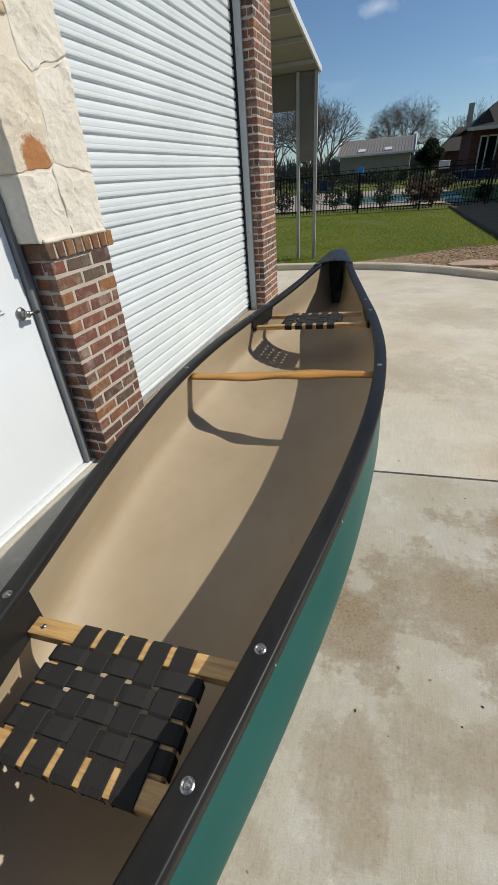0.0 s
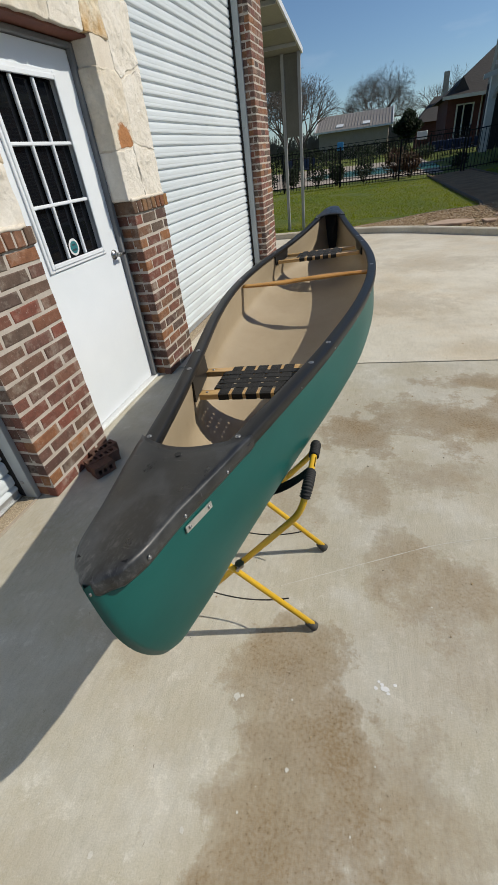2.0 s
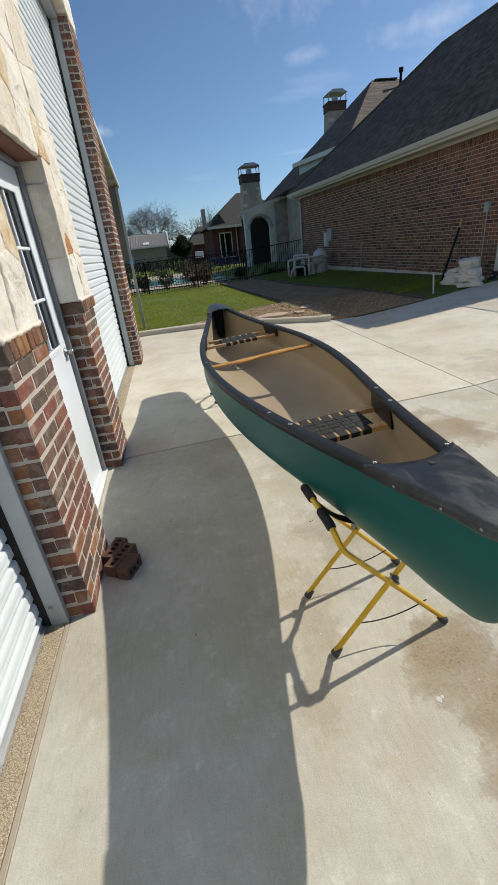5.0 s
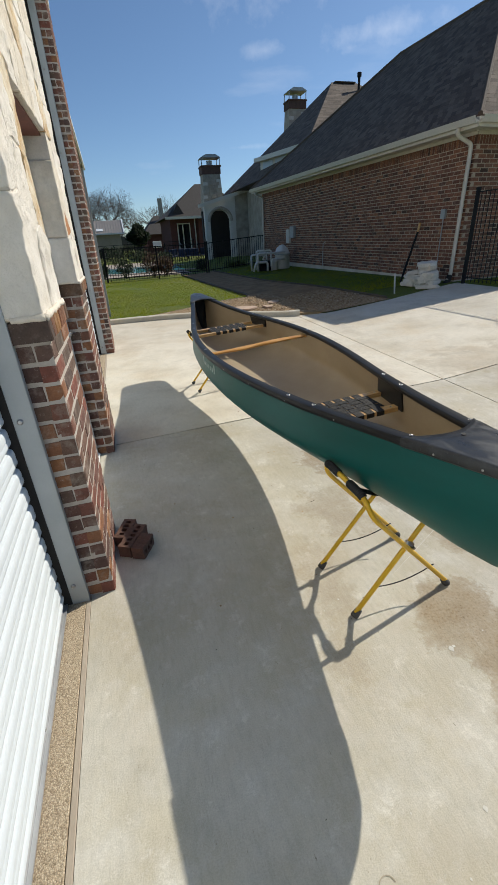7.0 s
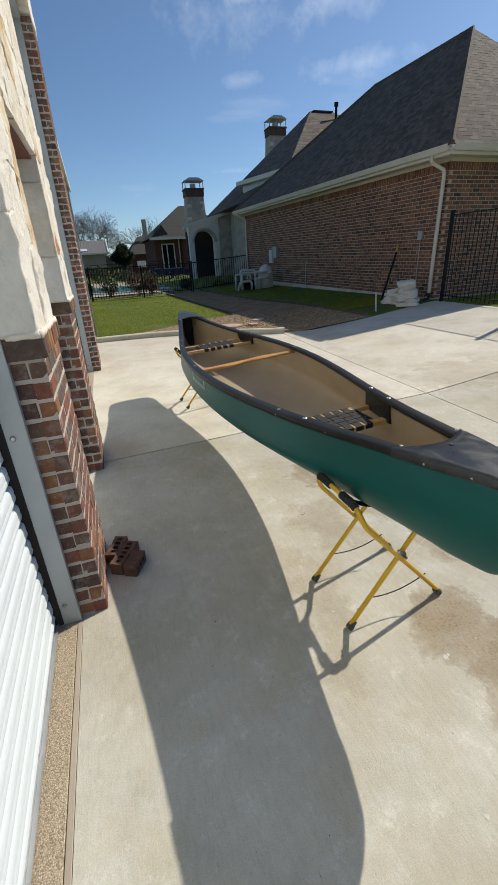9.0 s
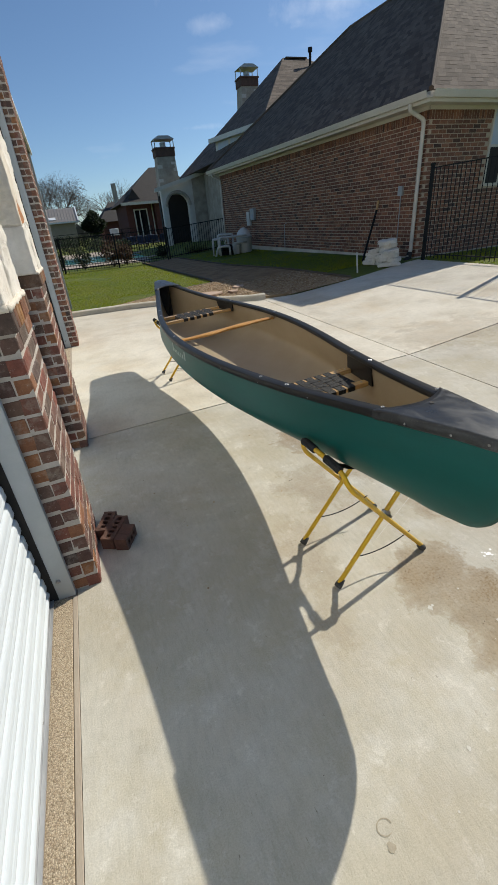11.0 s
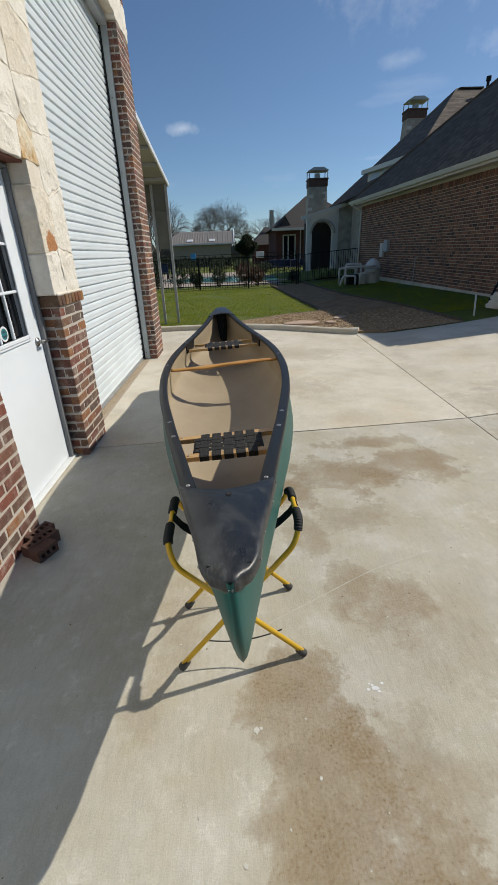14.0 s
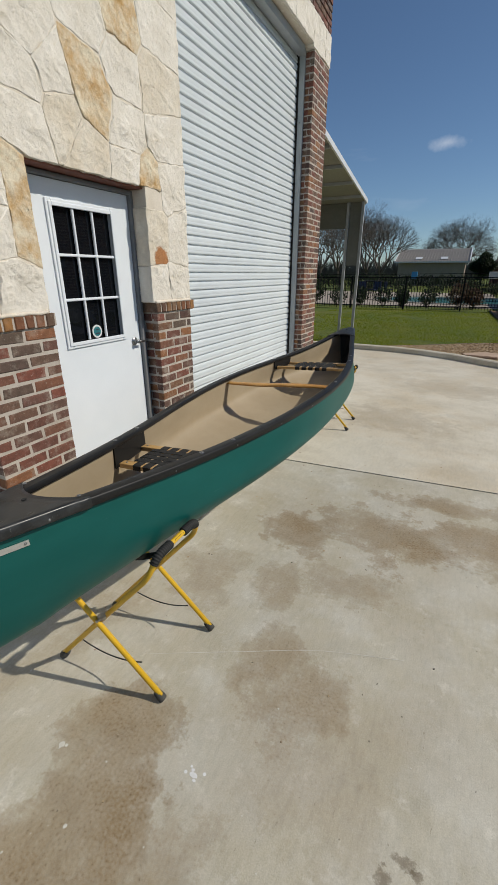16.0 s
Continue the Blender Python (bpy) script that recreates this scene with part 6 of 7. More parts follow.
def brick_sheet(points, faces, x, y, z, ln, hi, proud, axis):
    """Adds a five-sided brick: axis 'y' lies in a face that looks along -x, axis 'x' along -y."""
    k = len(points)
    for back in (1, 0):
        for da, dz in ((0, 0), (ln, 0), (ln, hi), (0, hi)):
            points.append((x + back * 0.03 - (1 - back) * proud, y + da, z + dz) if axis == "y" else (x + da, y + back * 0.03 - (1 - back) * proud, z + dz))
    faces += [(k + 4, k + 5, k + 6, k + 7), (k, k + 1, k + 5, k + 4), (k + 1, k + 2, k + 6, k + 5), (k + 2, k + 3, k + 7, k + 6), (k + 3, k, k + 4, k + 7)]


def build_house():
    ob = thing("house", "single-storey brown brick house with a steep grey shingle roof", "house", at=HOUSE)
    core = bmesh.new()
    box(core, 0.0, DEEP, 0.0, LEN, BASE - 0.3, EAVE - 0.10)
    wall = part("wall", core, HOUSE_MORTAR, ob, "brown brick wall with pale mortar")
    part("plinth", solid(-0.012, DEEP, -0.012, LEN, BASE - 0.35, BASE + 0.10), CONCRETE, ob, "concrete plinth")
    rowler = EAVE - 0.36
    pitch, ln, gap, hi = 0.0818, 0.200, 0.016, 0.0675
    r = random.Random(21)
    pts, faces, near = [], [], 0
    shared = [bpy.data.meshes.new("brick") for _ in range(3)]
    for k, me in enumerate(shared):
        p, f = [], []
        brick_sheet(p, f, 0, 0, 0, ln - 0.004 * k, hi, 0.0035 + 0.001 * k, "y")
        me.from_pydata(p, [], f)
        me.materials.append(HOUSE_BRICK)
    side = [bpy.data.meshes.new("brick") for _ in range(2)]
    for k, me in enumerate(side):
        p, f = [], []
        brick_sheet(p, f, 0, 0, 0, ln - 0.004 * k, hi, 0.0035 + 0.002 * k, "x")
        me.from_pydata(p, [], f)
        me.materials.append(HOUSE_BRICK)
    c = 0
    z = BASE + 0.105
    pitch = (rowler - z) / round((rowler - z) / pitch)
    singles = []
    while z < rowler - hi * 0.9:
        y = 0.0 if c % 2 else -ln / 2 - gap
        while y < LEN - 0.05:
            a, b = max(0.0, y), min(LEN, y + ln)
            if b - a > 0.05:
                if a < 2.0 and b - a > ln * 0.9 and len(singles) < 200:
                    singles.append(("y", a, z))
                else:
                    brick_sheet(pts, faces, 0, a, z, b - a, hi, r.uniform(0.003, 0.006), "y")
            y += ln + gap
        x = 0.0 if c % 2 == 0 else ln / 2
        while x < DEEP:
            b = min(DEEP, x + ln)
            inside = 1.80 < x + ln / 2 < 2.40 and 1.70 < z + hi / 2 < 3.2
            if b - x > 0.05 and not inside:
                if x < 1.2 and b - x > ln * 0.9 and len(singles) < 300:
                    singles.append(("x", x, z))
                else:
                    brick_sheet(pts, faces, x, 0, z, b - x, hi, r.uniform(0.003, 0.006), "x")
            x += ln + gap
        z += pitch
        c += 1
    # standing course under the eaves
    y = 0.0
    while y < LEN - 0.05:
        brick_sheet(pts, faces, 0, y, rowler, 0.0625, 0.225, r.uniform(0.004, 0.007), "y")
        y += 0.0745
    x = 0.0
    while x < DEEP:
        if not 1.80 < x < 2.36:
            brick_sheet(pts, faces, x, 0, rowler, 0.0625, 0.225, r.uniform(0.004, 0.007), "x")
        x += 0.0745
    me = bpy.data.meshes.new("brickwork")
    me.from_pydata(pts, [], faces)
    me.materials.append(HOUSE_BRICK)
    bw = new("brickwork", me)
    bw.parent = wall
    tagged(bw, "", "", "", "stuff")
    for axis, a, z in singles:
        b = new("brick", r.choice(shared if axis == "y" else side))
        b.parent = wall
        b.location = (0, a, z) if axis == "y" else (a, 0, z)
    # eaves: soffit, fascia, gutter
    oh = 0.38
    part("soffit", solid(-oh, DEEP + oh, -oh, LEN + oh, EAVE - 0.13, EAVE - 0.10), CREAM, ob, "cream soffit")
    fas = solid(-oh - 0.02, -oh, -oh - 0.02, LEN + oh, EAVE - 0.15, EAVE + 0.02)
    box(fas, -oh, DEEP + oh, -oh - 0.02, -oh, EAVE - 0.15, EAVE + 0.02)
    box(fas, -0.028, 0.0, 0, LEN, EAVE - 0.20, EAVE - 0.13)
    box(fas, 0, DEEP, -0.028, 0.0, EAVE - 0.20, EAVE - 0.13)
    part("fascia", fas, CREAM, ob, "cream fascia boards")
    gut = bmesh.new()
    sec = ((0.0, 0.0), (0.085, 0.0), (0.105, 0.05), (0.125, 0.115), (0.115, 0.115), (0.095, 0.06), (0.0, 0.03))
    sweep(gut, [(-oh - 0.02, LEN + oh, EAVE - 0.09), (-oh - 0.02, -oh - 0.02, EAVE - 0.09)], sec)
    sweep(gut, [(-oh - 0.02, -oh - 0.02, EAVE - 0.09), (DEEP + oh, -oh - 0.02, EAVE - 0.09)], sec)
    part("gutter", gut, CREAM, ob, "cream metal gutter")
    for yy in (0.02, LEN - 0.30):
        dn = bmesh.new()
        tube(dn, rounded(((-oh - 0.06, yy + 0.08, EAVE - 0.08), (-oh - 0.06, yy + 0.08, EAVE - 0.20), (-0.065, yy + 0.05, EAVE - 0.36), (-0.065, yy + 0.05, BASE + 0.22), (-0.14, yy + 0.05, BASE + 0.08)), 0.07), 0.042, 8)
        part("downpipe", dn, CREAM, ob, "cream downpipe", True)
    boot = bmesh.new()
    tube(boot, ((-0.08, 0.07, BASE + 0.22), (-0.10, 0.07, BASE + 0.10), (-0.2, 0.07, BASE + 0.02)), 0.06, 10)
    part("drain_boot", boot, FOAM, ob, "black drain boot")
    # roof
    e = -oh - 0.05
    zr, xr, ya, yb = EAVE + 3.51, 3.38, 3.42, 7.75
    A, B = (e, e, EAVE + 0.03), (e, LEN + oh, EAVE + 0.03)
    C, D = (2 * xr - e, LEN + oh, EAVE + 0.03), (2 * xr - e, e, EAVE + 0.03)
    P, Q = (xr, ya, zr), (xr, yb, zr)
    bm = bmesh.new()
    va, vb, vc, vd, vp, vq = [bm.verts.new(p) for p in (A, B, C, D, P, Q)]
    for f in ((va, vp, vq, vb), (vd, vp, va), (vb, vq, vc), (vc, vq, vp, vd), (va, vb, vc, vd)):
        bm.faces.new(f)
    roof = part("roof", bm, SHINGLE, ob, "grey-brown asphalt shingle roof")
    bm = bmesh.new()
    shingled(bm, (B, A, P, Q), 0.13, 0.15, 4)
    shingled(bm, (A, D, P, P), 0.13, 0.17, 6)
    sh = part("shingles", bm, SHINGLE, roof)
    tagged(sh, "", "", "", "stuff")
    bm = bmesh.new()
    tube(bm, (Vector(A) + Vector((0, 0, 0.02)), Vector(P) + Vector((0, 0, 0.02))), 0.05, 6)
    tube(bm, (Vector(P) + Vector((0, 0, 0.01)), Vector(Q) + Vector((0, 0, 0.01))), 0.05, 6)
    tube(bm, (Vector(B) + Vector((0, 0, 0.02)), Vector(Q) + Vector((0, 0, 0.02))), 0.05, 6)
    part("hip_cap", bm, SHINGLE, roof)
    # window in the end wall
    fr = bmesh.new()
    for a in ((1.85, 1.90), (2.30, 2.35)):
        box(fr, a[0], a[1], -0.02, 0.02, 1.76, 3.22)
    box(fr, 1.83, 2.37, -0.035, 0.02, 1.70, 1.76)
    box(fr, 1.90, 2.30, -0.02, 0.02, 3.17, 3.22)
    box(fr, 1.90, 2.30, -0.02, 0.015, 2.47, 2.52)
    win = part("window", fr, CREAM, ob, "cream framed sash window")
    part("pane", solid(1.90, 2.30, -0.006, -0.002, 1.76, 2.47), DARK, win, "dark insect screen")
    part("pane", solid(1.90, 2.30, -0.006, -0.002, 2.52, 3.17), BLIND_AND_SKY, win, "pane with a pale closed blind")
    # meter box, conduit and hose bib on the long wall
    part("meter_box", solid(-0.14, -0.014, 9.05, 9.42, 1.30, 1.72, 0.01), JAMB_STEEL, ob, "grey electric meter box")
    part("meter_box", solid(-0.12, -0.014, 9.55, 9.85, 1.10, 1.62, 0.01), STUCCO, ob, "beige service panel")
    cd = bmesh.new()
    tube(cd, ((-0.03, 0.62, BASE + 0.1), (-0.03, 0.62, 1.65)), 0.012, 8)
    box(cd, -0.07, -0.014, 0.55, 0.69, 1.65, 1.85)
    part("conduit", cd, JAMB_STEEL, ob, "thin conduit with a small box")
    cd = bmesh.new()
    tube(cd, ((-0.03, 6.6, BASE + 0.1), (-0.03, 6.6, 1.1), (-0.03, 6.45, 1.15)), 0.012, 8)
    part("conduit", cd, JAMB_STEEL, ob)
    return ob


build_house()


# ---- rear wing with arch, chimneys and the roofs behind ----
def hip_roof(bm, x0, x1, y0, y1, z, zr, xa, xb, ya, yb):
    c = [bm.verts.new(p) for p in ((x0, y0, z), (x1, y0, z), (x1, y1, z), (x0, y1, z))]
    p, q = bm.verts.new((xa, ya, zr)), bm.verts.new((xb, yb, zr))
    return c, p, q


def rear_wing():
    ob = thing("house", "rear wing of the house with pale stucco arch and stone chimneys", "house")
    W = 30.0
    bm = bmesh.new()
    # arch wall as a ring of blocks round the opening
    ax, aw, top = 7.62, 0.72, 2.6
    loop = [(6.55, W, -0.1), (ax - aw, W, -0.1), (ax - aw, W, top)]
    loop += [(ax - aw * math.cos(a), W, top + aw * math.sin(a)) for a in np.linspace(0.15, math.pi - 0.15, 12)]
    loop += [(ax + aw, W, top), (ax + aw, W, -0.1), (8.72, W, -0.1), (8.72, W, 4.18), (6.55, W, 3.62)]
    prism(bm, loop, (0, 0.45, 0))
    part("wall", bm, STUCCO, ob, "pale stucco wall with an arched opening")
    part("interior", solid(6.7, 9.3, 31.6, 32.1, -0.1, 3.6), DARK, ob)
    trim = bmesh.new()
    pts = [(ax - aw * 1.12 * math.cos(a), W - 0.02, top + aw * 1.12 * math.sin(a)) for a in np.linspace(0.0, math.pi, 16)]
    for p, q in zip(pts, pts[1:]):
        tube(trim, (p, q), 0.10, 6)
    part("arch_trim", trim, GREY_STONE, ob, "rough stone arch surround")
    st = bmesh.new()
    prism(st, ((8.722, W + 0.06, -0.1), (10.4, W + 0.06, -0.1), (10.4, W + 0.06, 4.58), (8.722, W + 0.06, 4.18)), (0, 0.4, 0))
    part("wall", st, GREY_STONE, ob, "grey stone side wall")
    part("wall", solid(9.6, 20.0, 21.2, 29.9, -0.1, 4.33), GREY_STONE, ob)
    bm = bmesh.new()
    c, p, q = hip_roof(bm, 8.7, 21.0, 18.5, 33.8, 4.35, 9.2, 13.8, 15.3, 26.0, 26.0)
    for f in ((c[0], p, q, c[1]), (c[3], p, c[0]), (c[1], q, c[2]), (c[2], q, p, c[3]), (c[0], c[1], c[2], c[3])):
        bm.faces.new(f)
    roof = part("roof", bm, SHINGLE, ob, "grey shingle hip roof")
    bm = bmesh.new()
    shingled(bm, ((8.7, 33.8, 4.37), (8.7, 18.5, 4.37), (13.8, 26.0, 9.22), (13.8, 26.0, 9.22)), 0.16, 0.4, 9)
    shingled(bm, ((8.7, 18.5, 4.37), (21.0, 18.5, 4.37), (15.3, 26.0, 9.22), (13.8, 26.0, 9.22)), 0.16, 0.4, 12)
    tagged(part("shingles", bm, SHINGLE, roof), "", "", "", "stuff")
    fa = bmesh.new()
    prism(fa, ((6.10, 29.78, 3.42), (9.6, 29.78, 4.30), (9.6, 29.78, 4.52), (6.10, 29.78, 3.64)), (0, -0.16, 0))
    part("fascia", fa, CREAM, ob, "cream fascia board")
    vent = bmesh.new()
    tube(vent, ((15.0, 25.05, 8.3), (15.0, 25.05, 9.22), (15.0, 25.05, 9.23), (15.0, 25.05, 9.42)), (0.07, 0.07, 0.12, 0.12), 10)
    part("vent_pipe", vent, IRON, roof, "dark vent pipe")
    ridge = solid(13.9, 15.2, 25.8, 26.2, 9.17, 9.225)
    part("ridge_vent", ridge, SHINGLE, roof, "low shingled ridge vent")
    # long shed dormer let into the garden side of the roof
    bm = bmesh.new()
    box(bm, 9.4, 11.4, 18.6, 26.2, 4.5, 5.56)
    def settle(b):
        """The long dormer sags towards the drive end."""
        for v in b.verts:
            v.co.z -= 0.07 * (26.4 - v.co.y)
        return b
    d = part("dormer", settle(bm), CREAM, ob, "cream dormer")
    bm = bmesh.new()
    prism(bm, ((9.1, 18.4, 5.56), (11.5, 18.4, 5.72), (11.5, 18.4, 5.80), (9.1, 18.4, 5.64)), (0, 8.0, 0))
    part("dormer_roof", settle(bm), SHINGLE, d)
    bm = bmesh.new()
    box(bm, 9.06, 9.098, 18.38, 26.42, 5.45, 5.66)
    prism(bm, ((9.1, 26.402, 5.45), (10.8, 26.402, 5.56), (10.8, 26.402, 5.75), (9.1, 26.402, 5.64)), (0, 0.03, 0))
    part("fascia", settle(bm), CREAM, d)
    # the sky mirrored in these panes is put into their colour
    for a, b in ((24.0, 25.7), (21.8, 23.6)):
        part("pane", settle(solid(9.385, 9.398, a, b, 5.00, 5.44)), BLIND_AND_SKY, d, "pane with the sky's reflection painted pale blue")
    # chimneys: tapered stone shaft, corbelled brick crown, open metal hood
    for x, y, w, z0, z1 in ((7.28, 30.7, 0.64, 3.3, 5.9), (13.4, 30.6, 0.62, 6.5, 9.45)):
        bm = bmesh.new()
        a = [bm.verts.new((x + sx * w * 1.12, y + sy * w * 0.8, z0)) for sx, sy in ((-1, -1), (1, -1), (1, 1), (-1, 1))]
        b = [bm.verts.new((x + sx * w * 0.92, y + sy * w * 0.7, z1 - 0.5)) for sx, sy in ((-1, -1), (1, -1), (1, 1), (-1, 1))]
        for k in range(4):
            bm.faces.new((a[k], a[(k + 1) % 4], b[(k + 1) % 4], b[k]))
        bm.faces.new(b)
        ch = part("chimney", bm, GREY_STONE, ob, "grey stone chimney with a metal hood")
        cr = solid(x - w * 1.0, x + w * 1.0, y - w * 0.78, y + w * 0.78, z1 - 0.5, z1 - 0.1, 0.02)
        box(cr, x - w * 1.06, x + w * 1.06, y - w * 0.84, y + w * 0.84, z1 - 0.1, z1, 0.02)
        part("crown", cr, CROWN, ch)
        r = random.Random(int(x))
        fz = z0 + 0.02
        while fz < z1 - 0.72:
            tall = r.choice((0.16, 0.2, 0.24))
            f = (fz + tall / 2 - z0) / (z1 - 0.5 - z0)
            wx, wy = w * (1.12 - 0.20 * f), w * (0.8 - 0.1 * f)
            fx = -wx
            while fx < wx - 0.05:
                lx = min(r.uniform(0.22, 0.45), wx - fx)
                st = solid(x + fx + 0.008, x + fx + lx - 0.008, y - wy - r.uniform(0.02, 0.05), y - wy + 0.06, fz, fz + tall - 0.015)
                part("stone", st, r.choice((GREY_STONE, STUCCO, GREY_STONE, GREY_STONE)), ch)
                fx += lx
            fz += tall
        hd = bmesh.new()
        for sx in (-1, 1):
            for sy in (-1, 1):
                tube(hd, ((x + sx * w * 0.95, y + sy * w * 0.7, z1), (x + sx * w * 0.95, y + sy * w * 0.7, z1 + 0.42)), 0.03, 5)
        prism(hd, ((x - w * 1.05, y - w * 0.85, z1 + 0.42), (x + w * 1.05, y - w * 0.85, z1 + 0.42), (x + w * 0.5, y - w * 0.85, z1 + 0.60), (x - w * 0.5, y - w * 0.85, z1 + 0.60)), (0, w * 1.7, 0))
        tube(hd, ((x, y, z1), (x, y, z1 + 0.3)), 0.2, 10)
        part("hood", hd, JAMB_STEEL, ch, "dull metal chimney hood")
    return ob


rear_wing()


def far_house():
    ob = thing("house", "neighbouring red brick house with grey hip roofs beyond the pool", "house")
    part("wall", solid(8.6, 14.0, 44.0, 54.0, -0.2, 3.6), FAR_BRICK, ob, "red brick wall in shade")
    part("wall", solid(5.9, 8.6, 44.6, 54.0, -0.2, 3.6), FAR_BRICK, ob)
    fr = bmesh.new()
    for x in (6.55, 7.05, 7.75):
        box(fr, x, x + 0.10, 44.46, 44.62, 0.7, 3.1)
    box(fr, 6.65, 7.75, 44.46, 44.62, 3.0, 3.1)
    box(fr, 6.65, 7.75, 44.46, 44.62, 0.7, 0.82)
    w = part("window", fr, CREAM, ob, "tall cream-framed window")
    for x0, x1 in ((6.65, 7.05), (7.15, 7.75)):
        part("pane", solid(x0, x1, 44.52, 44.60, 0.82, 3.0), GLASS, w)
    dn = bmesh.new()
    tube(dn, ((8.35, 44.5, -0.1), (8.35, 44.5, 3.5)), 0.06, 8)
    part("downpipe", dn, CREAM, ob, "cream downpipe")
    bm = bmesh.new()
    prism(bm, ((5.9, 43.9, 3.5), (7.5, 43.9, 3.5), (6.7, 43.9, 4.75)), (0, 5.0, 0))
    part("roof", bm, FAR_SHADED_SHINGLE, ob, "small dark gable")
    for x0, x1, y0, y1, z, zr in ((5.4, 15.0, 43.4, 56.0, 3.6, 6.9), (4.2, 9.6, 60.0, 72.0, 2.5, 4.9)):
        bm = bmesh.new()
        xm, ym = (x0 + x1) / 2, (y0 + y1) / 2
        c, p, q = hip_roof(bm, x0, x1, y0, y1, z, zr, xm - 0.6, xm + 0.6, ym, ym)
        for f in ((c[0], p, q, c[1]), (c[3], p, c[0]), (c[1], q, c[2]), (c[2], q, p, c[3]), (c[0], c[1], c[2], c[3])):
            bm.faces.new(f)
        rf = part("roof", bm, FAR_SHADED_SHINGLE, ob)
        bm = bmesh.new()
        shingled(bm, ((x0, y0, z + 0.01), (x1, y0, z + 0.01), (xm + 0.6, ym, zr + 0.01), (xm - 0.6, ym, zr + 0.01)), 0.24, 0.5, 31)
        shingled(bm, ((x0, y1, z + 0.01), (x0, y0, z + 0.01), (xm - 0.6, ym, zr + 0.01), (xm - 0.6, ym, zr + 0.01)), 0.24, 0.5, 33)
        tagged(part("shingles", bm, FAR_SHADED_SHINGLE, rf), "", "", "", "stuff")
    part("fascia", solid(5.35, 15.0, 43.3, 43.42, 3.42, 3.64), CREAM, ob)
    part("wall", solid(4.6, 9.2, 60.4, 71.0, -0.2, 2.5), FAR_BRICK, ob)
    part("chimney", solid(6.95, 7.5, 64.0, 64.6, 3.8, 6.9), GREY_STONE, ob, "slim stone chimney")
    return ob


far_house()


def barn():
    ob = thing("shed", "long tan metal shed with a ribbed roof beyond the pool", "shed")
    part("wall", solid(-6.6, 1.3, 60.0, 68.0, -0.3, 2.9), BARN_WALL, ob, "tan metal siding")
    bm = bmesh.new()
    prism(bm, ((-7.0, 59.6, 2.85), (-7.0, 64.0, 4.5), (-7.0, 68.4, 2.85)), (8.7, 0, 0))
    roof = part("roof", bm, METAL_ROOF, ob, "ribbed tan metal roof")
    ribs = bmesh.new()
    for k in range(26):
        x = -6.95 + 8.6 * k / 25
        prism(ribs, ((x, 59.58, 2.87), (x, 64.0, 4.53), (x, 64.0, 4.58), (x, 59.58, 2.92)), (0.06, 0, 0))
    part("rib", ribs, METAL_ROOF, roof)
    tr = solid(-7.1, 1.8, 59.5, 59.62, 2.72, 2.88)
    prism(tr, ((1.70, 59.5, 2.80), (1.70, 64.0, 4.50), (1.70, 64.0, 4.66), (1.70, 59.5, 2.96)), (0.12, 0, 0))
    prism(tr, ((-7.10, 59.5, 2.80), (-7.10, 64.0, 4.50), (-7.10, 64.0, 4.66), (-7.10, 59.5, 2.96)), (0.12, 0, 0))
    part("trim", tr, WHITE_METAL, ob, "white roof trim")
    for x in (-4.6, -1.6):
        sk = bmesh.new()
        prism(sk, ((x, 60.2, 3.14), (x, 60.9, 3.40), (x, 60.9, 3.46), (x, 60.2, 3.20)), (0.8, 0, 0))
        part("skylight", sk, WHITE_METAL, roof, "white translucent roof light")
    return ob


barn()


# ---- iron fences ----
def iron_fence(p0, p1, low, high, posts, spacing, label, thick=0.010):
    ob = thing("fence", label, "fence")
    a, b = Vector(p0), Vector(p1)
    L = (b - a).length
    d = (b - a) / L
    def z(p):
        return rise(p.x)
    rails = bmesh.new()
    for h in (low + 0.08, high - 0.015):
        tube(rails, (a + Vector((0, 0, z(a) + h)), b + Vector((0, 0, z(b) + h))), 2.4 * thick, 4)
    part("rail", rails, IRON, ob)
    pk = bpy.data.meshes.new("picket")
    bm = bmesh.new()
    box(bm, -thick, thick, -thick, thick, low, high)
    bm.to_mesh(pk)
    bm.free()
    pk.materials.append(IRON)
    n = int(L / spacing)
    for k in range(1, n):
        p = a + d * (k * L / n)
        o = new("picket", pk)
        o.parent = ob
        o.location = (p.x, p.y, z(p))
    for k in range(posts + 1):
        p = a + d * (L * k / posts)
        q = solid(p.x - 0.03, p.x + 0.03, p.y - 0.03, p.y + 0.03, z(p) - 0.1, z(p) + high + 0.04)
        box(q, p.x - 0.036, p.x + 0.036, p.y - 0.036, p.y + 0.036, z(p) + high + 0.04, z(p) + high + 0.07)
        part("post", q, IRON, ob, "square iron fence post")
    return ob


iron_fence((7.72, 6.62, 0), (7.72, -5.4, 0), 0.05, 1.80, 5, 0.112, "tall black iron picket fence beside the brick house", 0.0058)
iron_fence((-9.5, 18.2, 0), (4.35, 19.6, 0), 0.03, 1.30, 6, 0.115, "black iron picket fence round the pool")
iron_fence((-16.0, 38.0, 0), (7.0, 38.4, 0), 0.03, 1.30, 9, 0.125, "black iron picket fence behind the pool")
iron_fence((4.45, 19.6, 0), (7.55, 19.9, 0), 0.03, 1.30, 1, 0.115, "black iron picket fence by the stucco wing")

